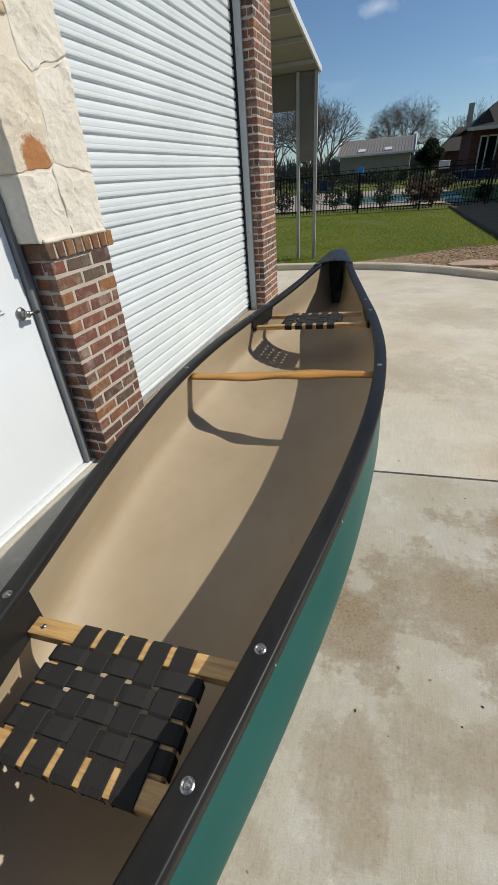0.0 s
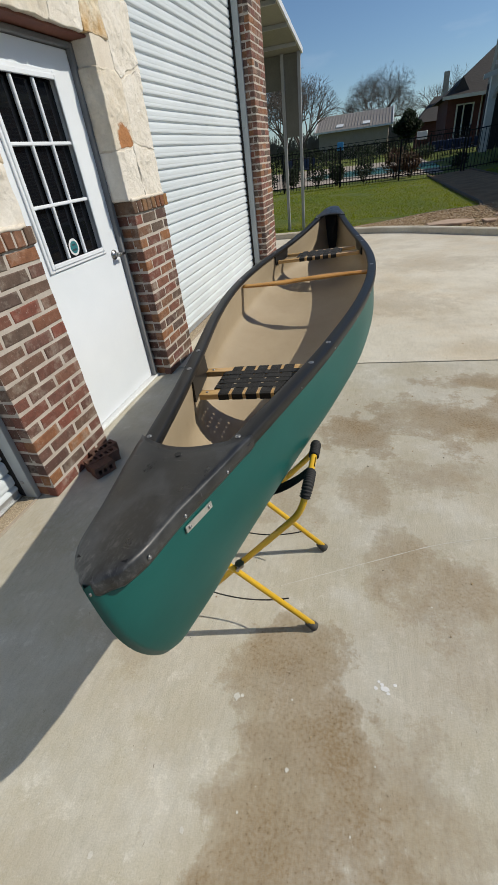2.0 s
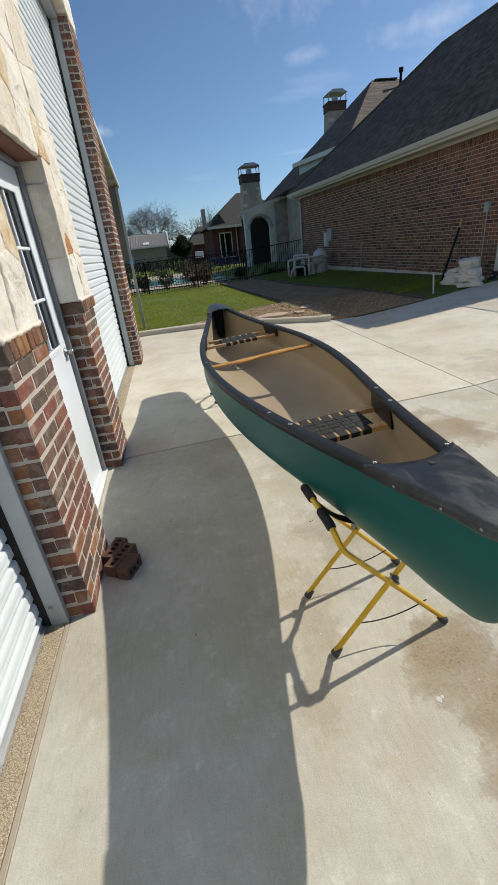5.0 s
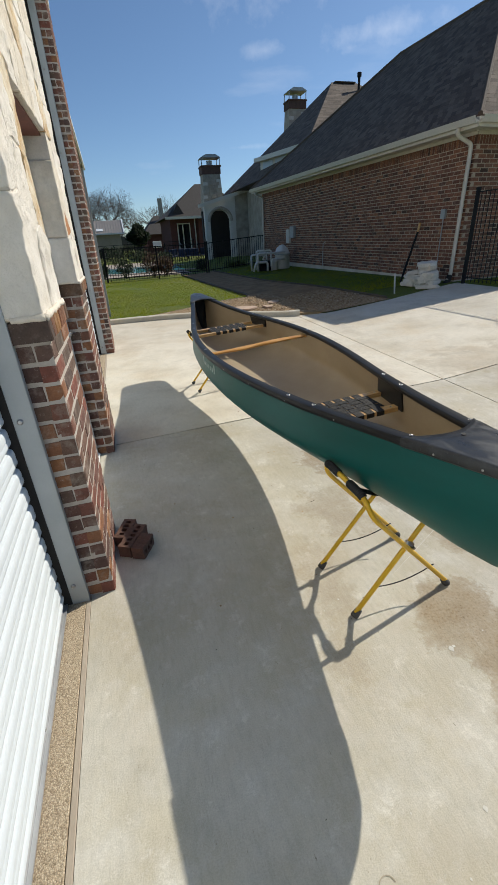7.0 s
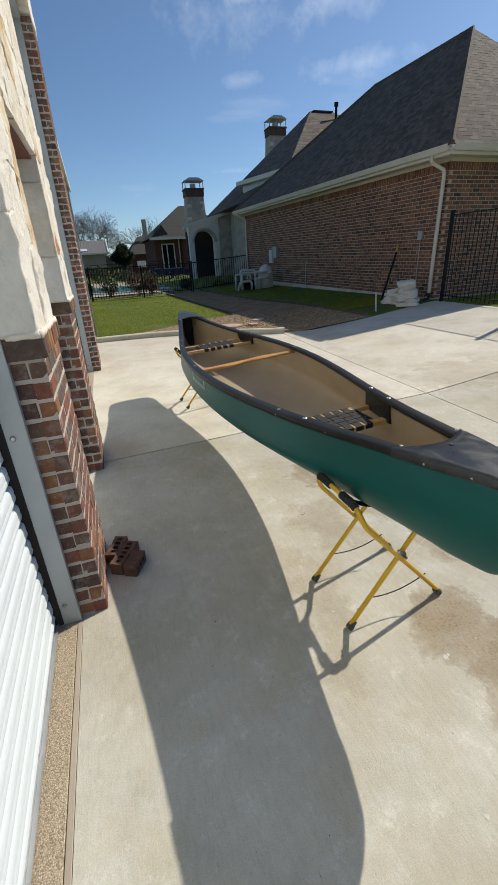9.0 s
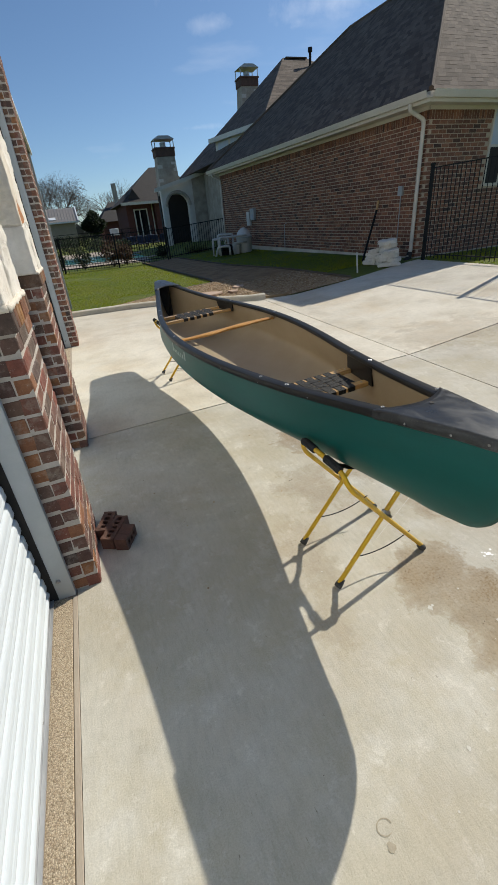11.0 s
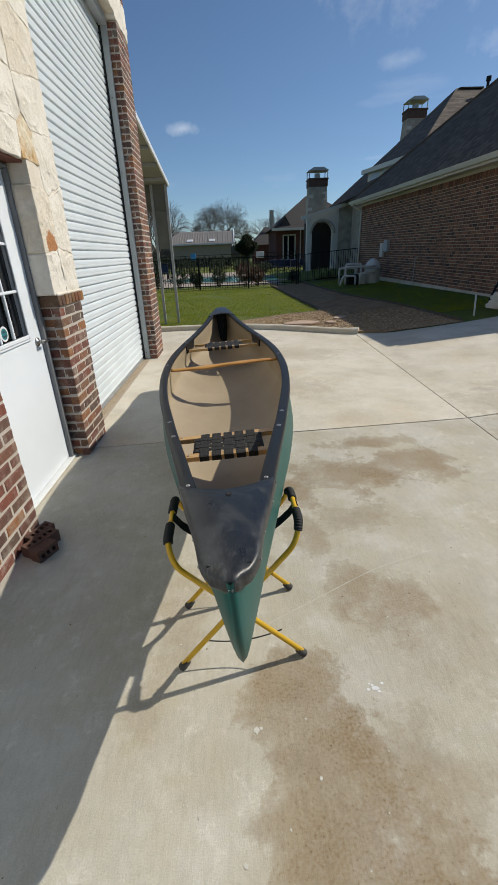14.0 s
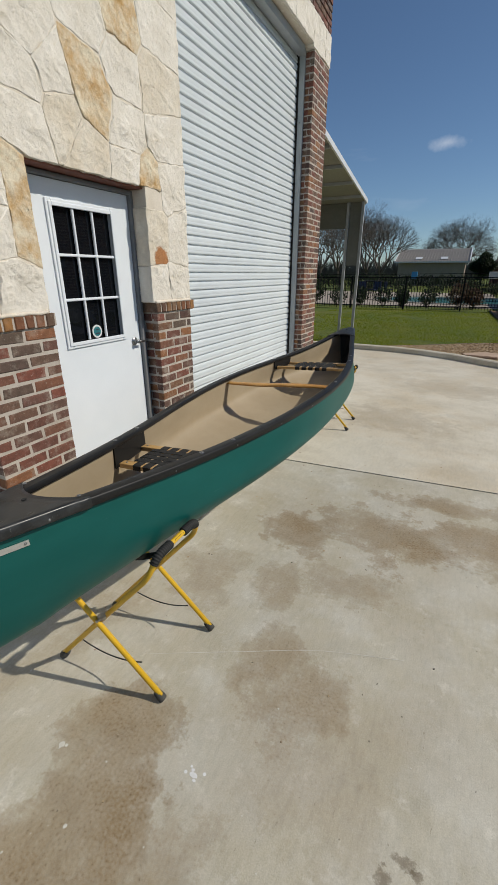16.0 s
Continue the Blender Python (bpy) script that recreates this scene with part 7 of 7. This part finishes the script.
# ---- pool ----
bm = bmesh.new()
patch(bm, -16.0, 8.0, lambda x: 21.2, lambda x: 38.0, 8, 8, 0.0, 0.05, lambda x: 0.02)
structure("pool_deck", bm, PALE_PAVING, "pale paving round the swimming pool", "paving")
bm = bmesh.new()
loop = [(1.6 + 4.4 * math.cos(a) * (1 + 0.12 * math.cos(2 * a + 0.6)), 26.8 + 3.4 * math.sin(a), 0.022) for a in np.linspace(0, 6.15, 34)]
prism(bm, loop, (0, 0, 0.012))
structure("water", bm, WATER, "turquoise swimming pool water", "pool")
bm = bmesh.new()
for a in np.linspace(0, 6.22, 60):
    c = Vector((1.6 + 4.6 * math.cos(a) * (1 + 0.12 * math.cos(2 * a + 0.6)), 26.8 + 3.6 * math.sin(a), 0.02))
    box(bm, c.x - 0.24, c.x + 0.24, c.y - 0.18, c.y + 0.18, 0.0, 0.075, 0.02)
structure("trim", bm, PALE_PAVING, "stone coping round the pool", "coping")


# ---- plants ----
def leaf_cloud(bm, centre, size, count, leaf, seed):
    r = random.Random(seed)
    for _ in range(count):
        u = Vector((r.gauss(0, 1), r.gauss(0, 1), r.gauss(0, 1))).normalized() * r.uniform(0.35, 1.0) ** 0.5
        p = Vector(centre) + Vector((u.x * size[0], u.y * size[1], u.z * size[2])) * (0.8 + 0.4 * noise.noise(u * 2.3 + Vector((seed, 0, 0))))
        d = Vector((r.uniform(-1, 1), r.uniform(-1, 1), r.uniform(-0.4, 1))).normalized()
        s = d.orthogonal().normalized()
        ln = leaf * r.uniform(0.6, 1.4)
        v = [bm.verts.new(p), bm.verts.new(p + d * ln * 0.5 + s * ln * 0.28), bm.verts.new(p + d * ln), bm.verts.new(p + d * ln * 0.5 - s * ln * 0.28)]
        bm.faces.new(v)


def shrub(at, size, material, label, seed, leaf=0.09, count=420):
    ob = thing("shrub", label, "shrub", "shrubs round the pool", at=pose(*at))
    bm = bmesh.new()
    r = random.Random(seed)
    for k in range(7):
        a = r.uniform(0, 6.28)
        tube(bm, ((0.03 * math.cos(a), 0.03 * math.sin(a), -0.05), (size[0] * 0.3 * math.cos(a), size[1] * 0.3 * math.sin(a), size[2] * 0.6), (size[0] * 0.6 * math.cos(a), size[1] * 0.6 * math.sin(a), size[2] * 1.2)), (0.018, 0.012, 0.006), 4)
    part("stems", bm, BARK, ob)
    bm = bmesh.new()
    leaf_cloud(bm, (0, 0, size[2]), size, count, leaf, seed)
    part("foliage", bm, material, ob)
    return ob


places = (
    (-1.4, 20.6, 0.55, 0.5, 1), (-0.5, 20.3, 0.4, 0.42, 0), (0.6, 20.7, 0.5, 0.45, 1), (1.9, 20.4, 0.6, 0.62, 2), (2.5, 20.5, 0.5, 0.5, 2),
    (-2.6, 20.8, 0.5, 0.5, 0), (-3.6, 20.4, 0.5, 0.45, 1), (0.2, 32.5, 0.9, 0.7, 0), (2.2, 33.0, 0.9, 0.6, 0), (3.8, 33.5, 0.8, 0.5, 0), (-2.2, 33.0, 0.9, 0.7, 0),
    (4.6, 22.2, 0.4, 0.35, 1), (-5.0, 21.0, 0.6, 0.6, 0), (-4.6, 33.6, 0.9, 0.8, 0),
)
for k, (x, y, w, h, tone) in enumerate(places):
    shrub((x, y, 0.0), (w, w * 0.9, h), (SHADE_LEAF, SHADE_LEAF, RED_LEAF)[tone], ("dark evergreen shrub by the pool", "half-bare green shrub by the pool fence", "reddish half-bare shrub by the pool fence")[tone], 40 + k, 0.10, (900, 450, 900)[tone])


def hedge(x0, x1, y, high, seed):
    ob = thing("hedge", "dark clipped evergreen hedge in front of the metal shed", "hedge")
    r = random.Random(seed)
    x = x0
    while x < x1:
        bm = bmesh.new()
        tube(bm, ((x, y, -0.05), (x + r.uniform(-0.1, 0.1), y, high * 0.7)), (0.03, 0.012), 5)
        part("stem", bm, BARK, ob)
        x += 0.6
    bm = bmesh.new()
    x = x0
    while x < x1:
        leaf_cloud(bm, (x, y, high * 0.5), (0.6, 0.45, high * 0.55 * r.uniform(0.85, 1.15)), 260, 0.16, seed + int(x * 10) % 97)
        x += 0.55
    part("foliage", bm, SHADE_LEAF, ob)


hedge(-8.0, 3.4, 53.0, 1.35, 5)
hedge(-15.0, -5.0, 45.0, 1.6, 11)


def yucca(at, seed):
    ob = thing("shrub", "pale spiky yucca clump beside the iron fence", "plant", at=pose(*at))
    r = random.Random(seed)
    bm = bmesh.new()
    for _ in range(170):
        a, t = r.uniform(0, 6.28), r.uniform(0.15, 1.2)
        d = Vector((math.cos(a) * math.sin(t), math.sin(a) * math.sin(t), math.cos(t)))
        side = Vector((-math.sin(a), math.cos(a), 0))
        b = Vector((r.uniform(-0.28, 0.28), r.uniform(-0.2, 0.2), 0.0))
        ln = r.uniform(0.35, 0.75)
        bm.faces.new([bm.verts.new(p) for p in (b - side * 0.015, b + d * ln * 0.5 - side * 0.02, b + d * ln - Vector((0, 0, 0.06)), b + d * ln * 0.5 + side * 0.02, b + side * 0.015)])
    part("leaves", bm, YUCCA, ob)


yucca((5.9, 20.9, rise(5.9) - 0.02), 3)
yucca((6.3, 20.8, rise(6.3) - 0.02), 4)


def bare_tree(at, height, seed, label, spread=0.55, depth=6, lift=0.10, limbs=5):
    ob = thing("tree", label, "tree", at=pose(*at))
    r = random.Random(seed)
    trunk, crown = bmesh.new(), bmesh.new()
    def grow(p, d, ln, rad, level):
        q = p + d * ln
        mid = (p + q) / 2 + Vector((r.uniform(-1, 1), r.uniform(-1, 1), 0)) * ln * 0.05
        tube(trunk if level < 2 else crown, (p, mid, q), (rad, rad * 0.85, rad * 0.7), 6 if level < 2 else 3, False)
        if level == depth:
            return
        kids = 3 if level in (0, 1, 2) or r.random() < 0.75 else 2
        if level == 0:
            kids = limbs
        for k in range(kids):
            a = 6.28 * (k + r.random() * 0.7) / kids
            side = d.orthogonal().normalized()
            side = (Matrix.Rotation(a, 3, d) @ side)
            f = spread * r.uniform(0.7, 1.3)
            nd = (d + side * f * (1.25 if level == 0 else 1.0) + Vector((0, 0, lift))).normalized()
            grow(q if k else p.lerp(q, r.uniform(0.85, 1)), nd, ln * r.uniform(0.68, 0.86) * (1.15 if level == 0 else 1), rad * 0.61, level + 1)
    grow(Vector((0, 0, -0.2)), Vector((r.uniform(-0.05, 0.05), 0, 1)).normalized(), height * 0.24, height * 0.026, 0)
    part("trunk", trunk, BARK, ob, "grey trunk and limbs")
    part("crown", crown, BARK, ob, "dense bare winter twigs")
    return ob


bare_tree((-0.3, 76.0, -0.1), 9.4, 4, "broad bare winter tree behind the metal shed", 0.66, 8, 0.05, 7)
bare_tree((-8.5, 50.0, -0.1), 7.6, 9, "bare winter tree beyond the carport", 0.5, 8)
bare_tree((-14.0, 58.0, -0.1), 8.6, 14, "bare winter tree beyond the carport", 0.5, 6)
bare_tree((-6.0, 44.0, -0.1), 7.0, 17, "bare multi-stemmed winter tree beyond the carport", 0.45, 6)
bare_tree((9.0, 84.0, -0.1), 9.0, 23, "bare winter tree behind the far houses", 0.55, 6)
bare_tree((-19.0, 66.0, -0.1), 10.0, 29, "bare winter tree on the far boundary", 0.55, 6)


def round_evergreen():
    ob = thing("tree", "dark rounded evergreen tree behind the pool", "tree", at=pose(3.2, 56.0, 0.6))
    bm = bmesh.new()
    tube(bm, ((0, 0, -1.2), (0.05, 0, 1.2), (0.1, 0.05, 2.4)), (0.14, 0.12, 0.08), 7)
    part("trunk", bm, BARK, ob)
    bm = bmesh.new()
    for k, (x, z, s) in enumerate(((0, 1.9, 1.15), (-0.6, 1.6, 0.9), (0.7, 1.6, 0.9), (0.1, 2.6, 0.7), (0.0, 1.2, 1.1))):
        leaf_cloud(bm, (x, 0, z), (s, s, s * 0.8), 1100, 0.24, 70 + k)
    part("crown", bm, SHADE_LEAF, ob)


round_evergreen()

# distant boundary: a low uneven belt of bare woods
bm = bmesh.new()
r = random.Random(77)
for k in range(1500):
    a = r.uniform(-1.25, 0.75)
    d = r.uniform(115, 150)
    x, y = d * math.sin(a), d * math.cos(a)
    h = r.uniform(2.5, 6.0)
    for s in range(6):
        b = r.uniform(-2.2, 2.2)
        u = h * r.uniform(0.55, 1)
        v = [bm.verts.new((x + 0.1, y, -0.5)), bm.verts.new((x - 0.1, y, -0.5)), bm.verts.new((x + b - 0.05, y, u)), bm.verts.new((x + b + 0.05, y, u))]
        bm.faces.new(v)
        for e in range(3):
            t = r.uniform(0.35, 0.9)
            px, pz, q = x + b * t, -0.5 + (u + 0.5) * t, r.uniform(-1.6, 1.6)
            bm.faces.new([bm.verts.new(p) for p in ((px - 0.05, y, pz), (px + 0.05, y, pz), (px + q, y, pz + r.uniform(0.5, 1.6)))])
tagged(link("woods", bm, FAR_WOODS), "distant belt of bare winter woods", "woods", "", "stuff")

# grass tufts on the near lawn
pts, faces = [], []
r = random.Random(31)
for n_blade in range(52000):
    x, y = r.uniform(-3.0, 7.5), 7.8 + 11.6 * r.random() ** 1.3
    if n_blade > 47000:
        x, y = r.uniform(7.8, 10.5), r.uniform(3.0, 7.0)
    if x < 4.3 and y < kerb_y(x) + 0.12:
        continue
    left, right = path_left(y), path_right(y)
    if left - 0.05 < x < right + 0.05 or (0.5 < x < 4.2 and y < bed_out(x) + 0.04):
        continue
    if noise.noise((x * 0.6, y * 0.6, 3.0)) < -0.32:
        continue
    tuft = noise.noise((x * 2.3, y * 2.3, 8.0))
    h = r.uniform(0.018, 0.046) * (1.0 + 1.1 * max(0.0, tuft))
    a = r.uniform(0, 6.28)
    k = len(pts)
    z = rise(x) - 0.016
    pts += [(x, y, z), (x + 0.016 * math.cos(a), y + 0.016 * math.sin(a), z), (x + r.uniform(-0.05, 0.05), y + r.uniform(-0.05, 0.05), z + h)]
    faces.append((k, k + 1, k + 2))
me = bpy.data.meshes.new("grass")
me.from_pydata(pts, [], faces)
me.materials.append(BLADE)
tagged(new("grass", me), "short uneven grass blades on the lawn", "grass", "", "stuff")

# pebbles in the bed
pts, faces = [], []
ico = bmesh.new()
bmesh.ops.create_icosphere(ico, subdivisions=1, radius=1.0)
ico_v = [v.co.copy() for v in ico.verts]
ico_f = [[v.index for v in f.verts] for f in ico.faces]
ico.free()
for _ in range(9500):
    x = r.uniform(0.6, 5.6)
    if x < 4.1:
        y = r.uniform(kerb_y(x) + 0.18, bed_out(x) - 0.04)
    else:
        y = far_y(x) + 0.03 + 2.6 * r.random() ** 1.6
        if x > path_right(y) - 0.05:
            continue
    s = r.choice((0.010, 0.014, 0.019, 0.027))
    m = Matrix.Rotation(r.uniform(0, 6.28), 3, "Z") @ Matrix.Diagonal((s * r.uniform(0.8, 1.4), s, s * 0.6))
    k = len(pts)
    pts += [tuple(m @ v + Vector((x, y, rise(x) + (0.035 if x < 4.1 else 0.012)))) for v in ico_v]
    faces += [tuple(i + k for i in f) for f in ico_f]
me = bpy.data.meshes.new("pebbles")
me.from_pydata(pts, [], faces)
me.materials.append(PEBBLE)
tagged(new("pebbles", me), "loose brown and cream river pebbles in the bed", "pebbles", "", "stuff")


def flat_rock(at, size, turn, label, group, seed, material=None):
    bm = bmesh.new()
    r = random.Random(seed)
    loop = [(size[0] * (0.5 + r.uniform(-0.08, 0.06)) * math.cos(a), size[1] * (0.5 + r.uniform(-0.08, 0.06)) * math.sin(a), 0.0) for a in np.linspace(0, 5.6, 9)]
    prism(bm, loop, (0, 0, size[2]))
    bmesh.ops.bevel(bm, geom=list(bm.edges), offset=min(0.02, size[2] * 0.25), segments=2, affect="EDGES")
    for v in bm.verts:
        v.co += Vector((noise.noise(v.co * 9 + Vector((seed, 0, 0))), noise.noise(v.co * 9 + Vector((0, seed, 0))), noise.noise(v.co * 9 + Vector((0, 0, seed))))) * 0.016
    ob = link("stone_slab", bm, material or STONE)
    ob.matrix_basis = at @ pose(0, 0, 0, 0, 0, turn)
    return tagged(ob, label, "stone", group)


flat_rock(pose(2.75, 7.72, 0.045), (0.85, 0.5, 0.035), 20, "flat pinkish flagstone lying in the gravel bed", "stones in the bed", 2, FLAG)
flat_rock(pose(3.75, 8.3, 0.05), (0.4, 0.3, 0.03), 50, "flat pinkish flagstone lying in the gravel bed", "stones in the bed", 3, FLAG)
flat_rock(pose(3.4, 7.7, 0.05), (0.3, 0.24, 0.03), 80, "flat pinkish flagstone lying in the gravel bed", "stones in the bed", 5, FLAG)
r = random.Random(15)
zb = rise(7.1) - 0.03
k = 0
for layer, count in ((0, 4), (1, 3), (2, 3), (3, 3), (4, 2), (5, 1)):
    for j in range(count):
        thick = r.choice((0.075, 0.090, 0.105))
        x = 7.06 + 0.03 * layer + r.uniform(-0.10, 0.10)
        y = 7.20 + 0.25 * (j - (count - 1) / 2) + r.uniform(-0.05, 0.05)
        size = (r.uniform(0.30, 0.46), r.uniform(0.34, 0.56), thick)
        stone = r.choice((STONE, STONE, TAN_STONE, STONE, STONE))
        flat_rock(pose(x, y, zb + 0.090 * layer, r.uniform(-8, 8), r.uniform(-9, 6), 0), size, r.uniform(0, 180), "cream limestone slab in a loose stack against the house", "stacked limestone slabs", 60 + k, stone)
        k += 1

ob = thing("iron_bar", "rusty black digging bar leaning on the brick wall", "digging bar")
bm = bmesh.new()
tube(bm, ((7.20, 8.22, rise(7.2) - 0.02), (7.68, 8.40, 1.40)), 0.026, 8)
part("shaft", bm, IRON, ob)
bm = bmesh.new()
tube(bm, ((7.68, 8.40, 1.40), (7.745, 8.443, 1.60)), (0.028, 0.033), 8)
part("grip", bm, WOOD, ob, "wooden grip")
bm = bmesh.new()
tube(bm, ((6.25, 7.05, rise(6.25) - 0.04), (6.22, 7.06, rise(6.25) + 0.40)), 0.018, 8)
tagged(link("marker_stake", bm, WHITE_PLASTIC), "white plastic pipe stake in the grass", "stake")


# ---- pool pump and filter by the house ----
def pool_filter():
    ob = thing("pool_filter", "dusty white pool sand filter with pipes by the brick house", "pool filter", at=pose(6.95, 16.2, rise(6.95) - 0.03))
    bm = bmesh.new()
    lathe(bm, ((0.27, 0.0), (0.31, 0.05), (0.31, 0.55), (0.33, 0.56), (0.33, 0.62), (0.30, 0.64), (0.24, 0.80), (0.12, 0.90), (0.05, 0.94)), (0, 0, 0), 24)
    part("tank", bm, WHITE_PLASTIC, ob, "white plastic tank", True)
    bm = bmesh.new()
    lathe(bm, ((0.335, 0.565), (0.335, 0.60)), (0, 0, 0), 24)
    part("clamp", bm, JAMB_STEEL, ob)
    runs = (
        ((0.0, -0.30, 0.42), (-0.28, -0.45, 0.42), (-0.62, -0.45, 0.42), (-0.62, -0.45, 0.0)),
        ((0.0, -0.30, 0.66), (-0.30, -0.36, 0.66), (-1.18, -0.36, 0.66), (-1.18, -0.36, 0.0)),
        ((-0.38, 0.30, 0.0), (-0.38, 0.30, 0.74), (-1.02, 0.30, 0.74), (-1.02, 0.30, 0.0)),
        ((-0.66, 0.10, 0.0), (-0.66, 0.10, 0.60), (-1.32, 0.10, 0.60), (-1.32, 0.10, 0.0)),
        ((-0.82, -0.50, 0.0), (-0.82, -0.50, 0.34), (-1.30, -0.50, 0.34), (-1.42, -0.50, 0.0)),
    )
    for pts in runs:
        bm = bmesh.new()
        tube(bm, rounded(pts, 0.08), 0.042, 8)
        part("pipe", bm, WHITE_PLASTIC, ob, "white pool pipe", True)
    bm = bmesh.new()
    lathe(bm, ((0.13, 0.0), (0.14, 0.02), (0.14, 0.30), (0.15, 0.31), (0.15, 0.35), (0.05, 0.40)), (-0.42, -0.20, 0.0), 14)
    part("chlorinator", bm, WHITE_PLASTIC, ob, "white plastic dosing pot", True)
    bm = bmesh.new()
    tube(bm, ((-1.05, -0.15, 0.26), (-0.62, -0.15, 0.26)), 0.13, 12)
    box(bm, -1.08, -0.58, -0.28, -0.02, 0.0, 0.15)
    part("pump", bm, IRON, ob, "dark pump motor")


pool_filter()


# ---- patio furniture beyond the fence ----
def patio_chair():
    ob = thing("patio_chair", "dark metal patio chair with blue cushion by the pool", "chair", "chairs by the pool")
    part("seat", solid(-0.24, 0.24, -0.24, 0.24, 0.40, 0.47, 0.02), BLUE, ob, "blue cushion")
    part("backrest", solid(-0.24, 0.24, 0.20, 0.26, 0.47, 0.95, 0.02), BLUE, ob)
    for sx in (-1, 1):
        for sy in (-1, 1):
            bm = bmesh.new()
            tube(bm, ((sx * 0.22, sy * 0.22, 0.0), (sx * 0.22, sy * 0.22, 0.41)), 0.015, 6)
            part("leg", bm, IRON, ob)
        bm = bmesh.new()
        tube(bm, rounded(((sx * 0.26, -0.22, 0.42), (sx * 0.26, -0.22, 0.64), (sx * 0.26, 0.22, 0.66)), 0.05), 0.015, 6)
        part("armrest", bm, IRON, ob)
    return ob


ch = patio_chair()
ch.matrix_basis = pose(5.0, 35.5, 0.02, 0, 0, 20)
for x, y, a in ((4.5, 33.6, 15), (5.1, 33.0, -10), (5.7, 33.3, 5), (6.3, 33.1, 12), (6.9, 33.5, -8), (4.3, 34.6, 90), (5.5, 34.5, 70), (6.3, 36.3, 170), (7.0, 35.6, 260), (6.3, 34.3, 20), (7.7, 36.5, 140), (8.3, 35.4, 200), (5.5, 36.6, 190)):
    copy_thing(ch, pose(x, y, 0.02, 0, 0, a))
for x, y, a in ((-3.3, 29.0, 10), (-4.4, 29.3, 200), (-3.9, 30.1, 300), (-2.7, 29.9, 120)):
    copy_thing(ch, pose(x, y, 0.02, 0, 0, a))
ob = thing("patio_table", "tall dark metal patio table behind the pool", "table")
part("tabletop", solid(-4.3, -3.1, 29.2, 29.9, 0.98, 1.03, 0.01), IRON, ob)
for x in (-4.2, -3.2):
    for y in (29.3, 29.8):
        part("leg", solid(x - 0.03, x + 0.03, y - 0.03, y + 0.03, 0.02, 0.98), IRON, ob)
part("box", solid(-2.25, -1.80, 37.9, 38.1, 1.10, 1.62, 0.02), BLUE_PLASTIC, thing("bucket", "bright blue plastic tub hung on the back fence", "tub"))
part("box", solid(3.45, 4.15, 37.8, 38.1, 1.12, 1.62, 0.03), WHITE_PLASTIC, thing("planter", "white plastic planter hung on the back fence", "planter"))
ob = thing("patio_table", "round dark metal patio table by the pool", "table")
bm = bmesh.new()
lathe(bm, ((0.55, 0.70), (0.56, 0.72), (0.55, 0.735)), (6.0, 35.4, 0.02), 24)
part("tabletop", bm, IRON, ob)
bm = bmesh.new()
lathe(bm, ((0.25, 0.0), (0.05, 0.05), (0.04, 0.70)), (6.0, 35.4, 0.02), 12)
part("pedestal", bm, IRON, ob)
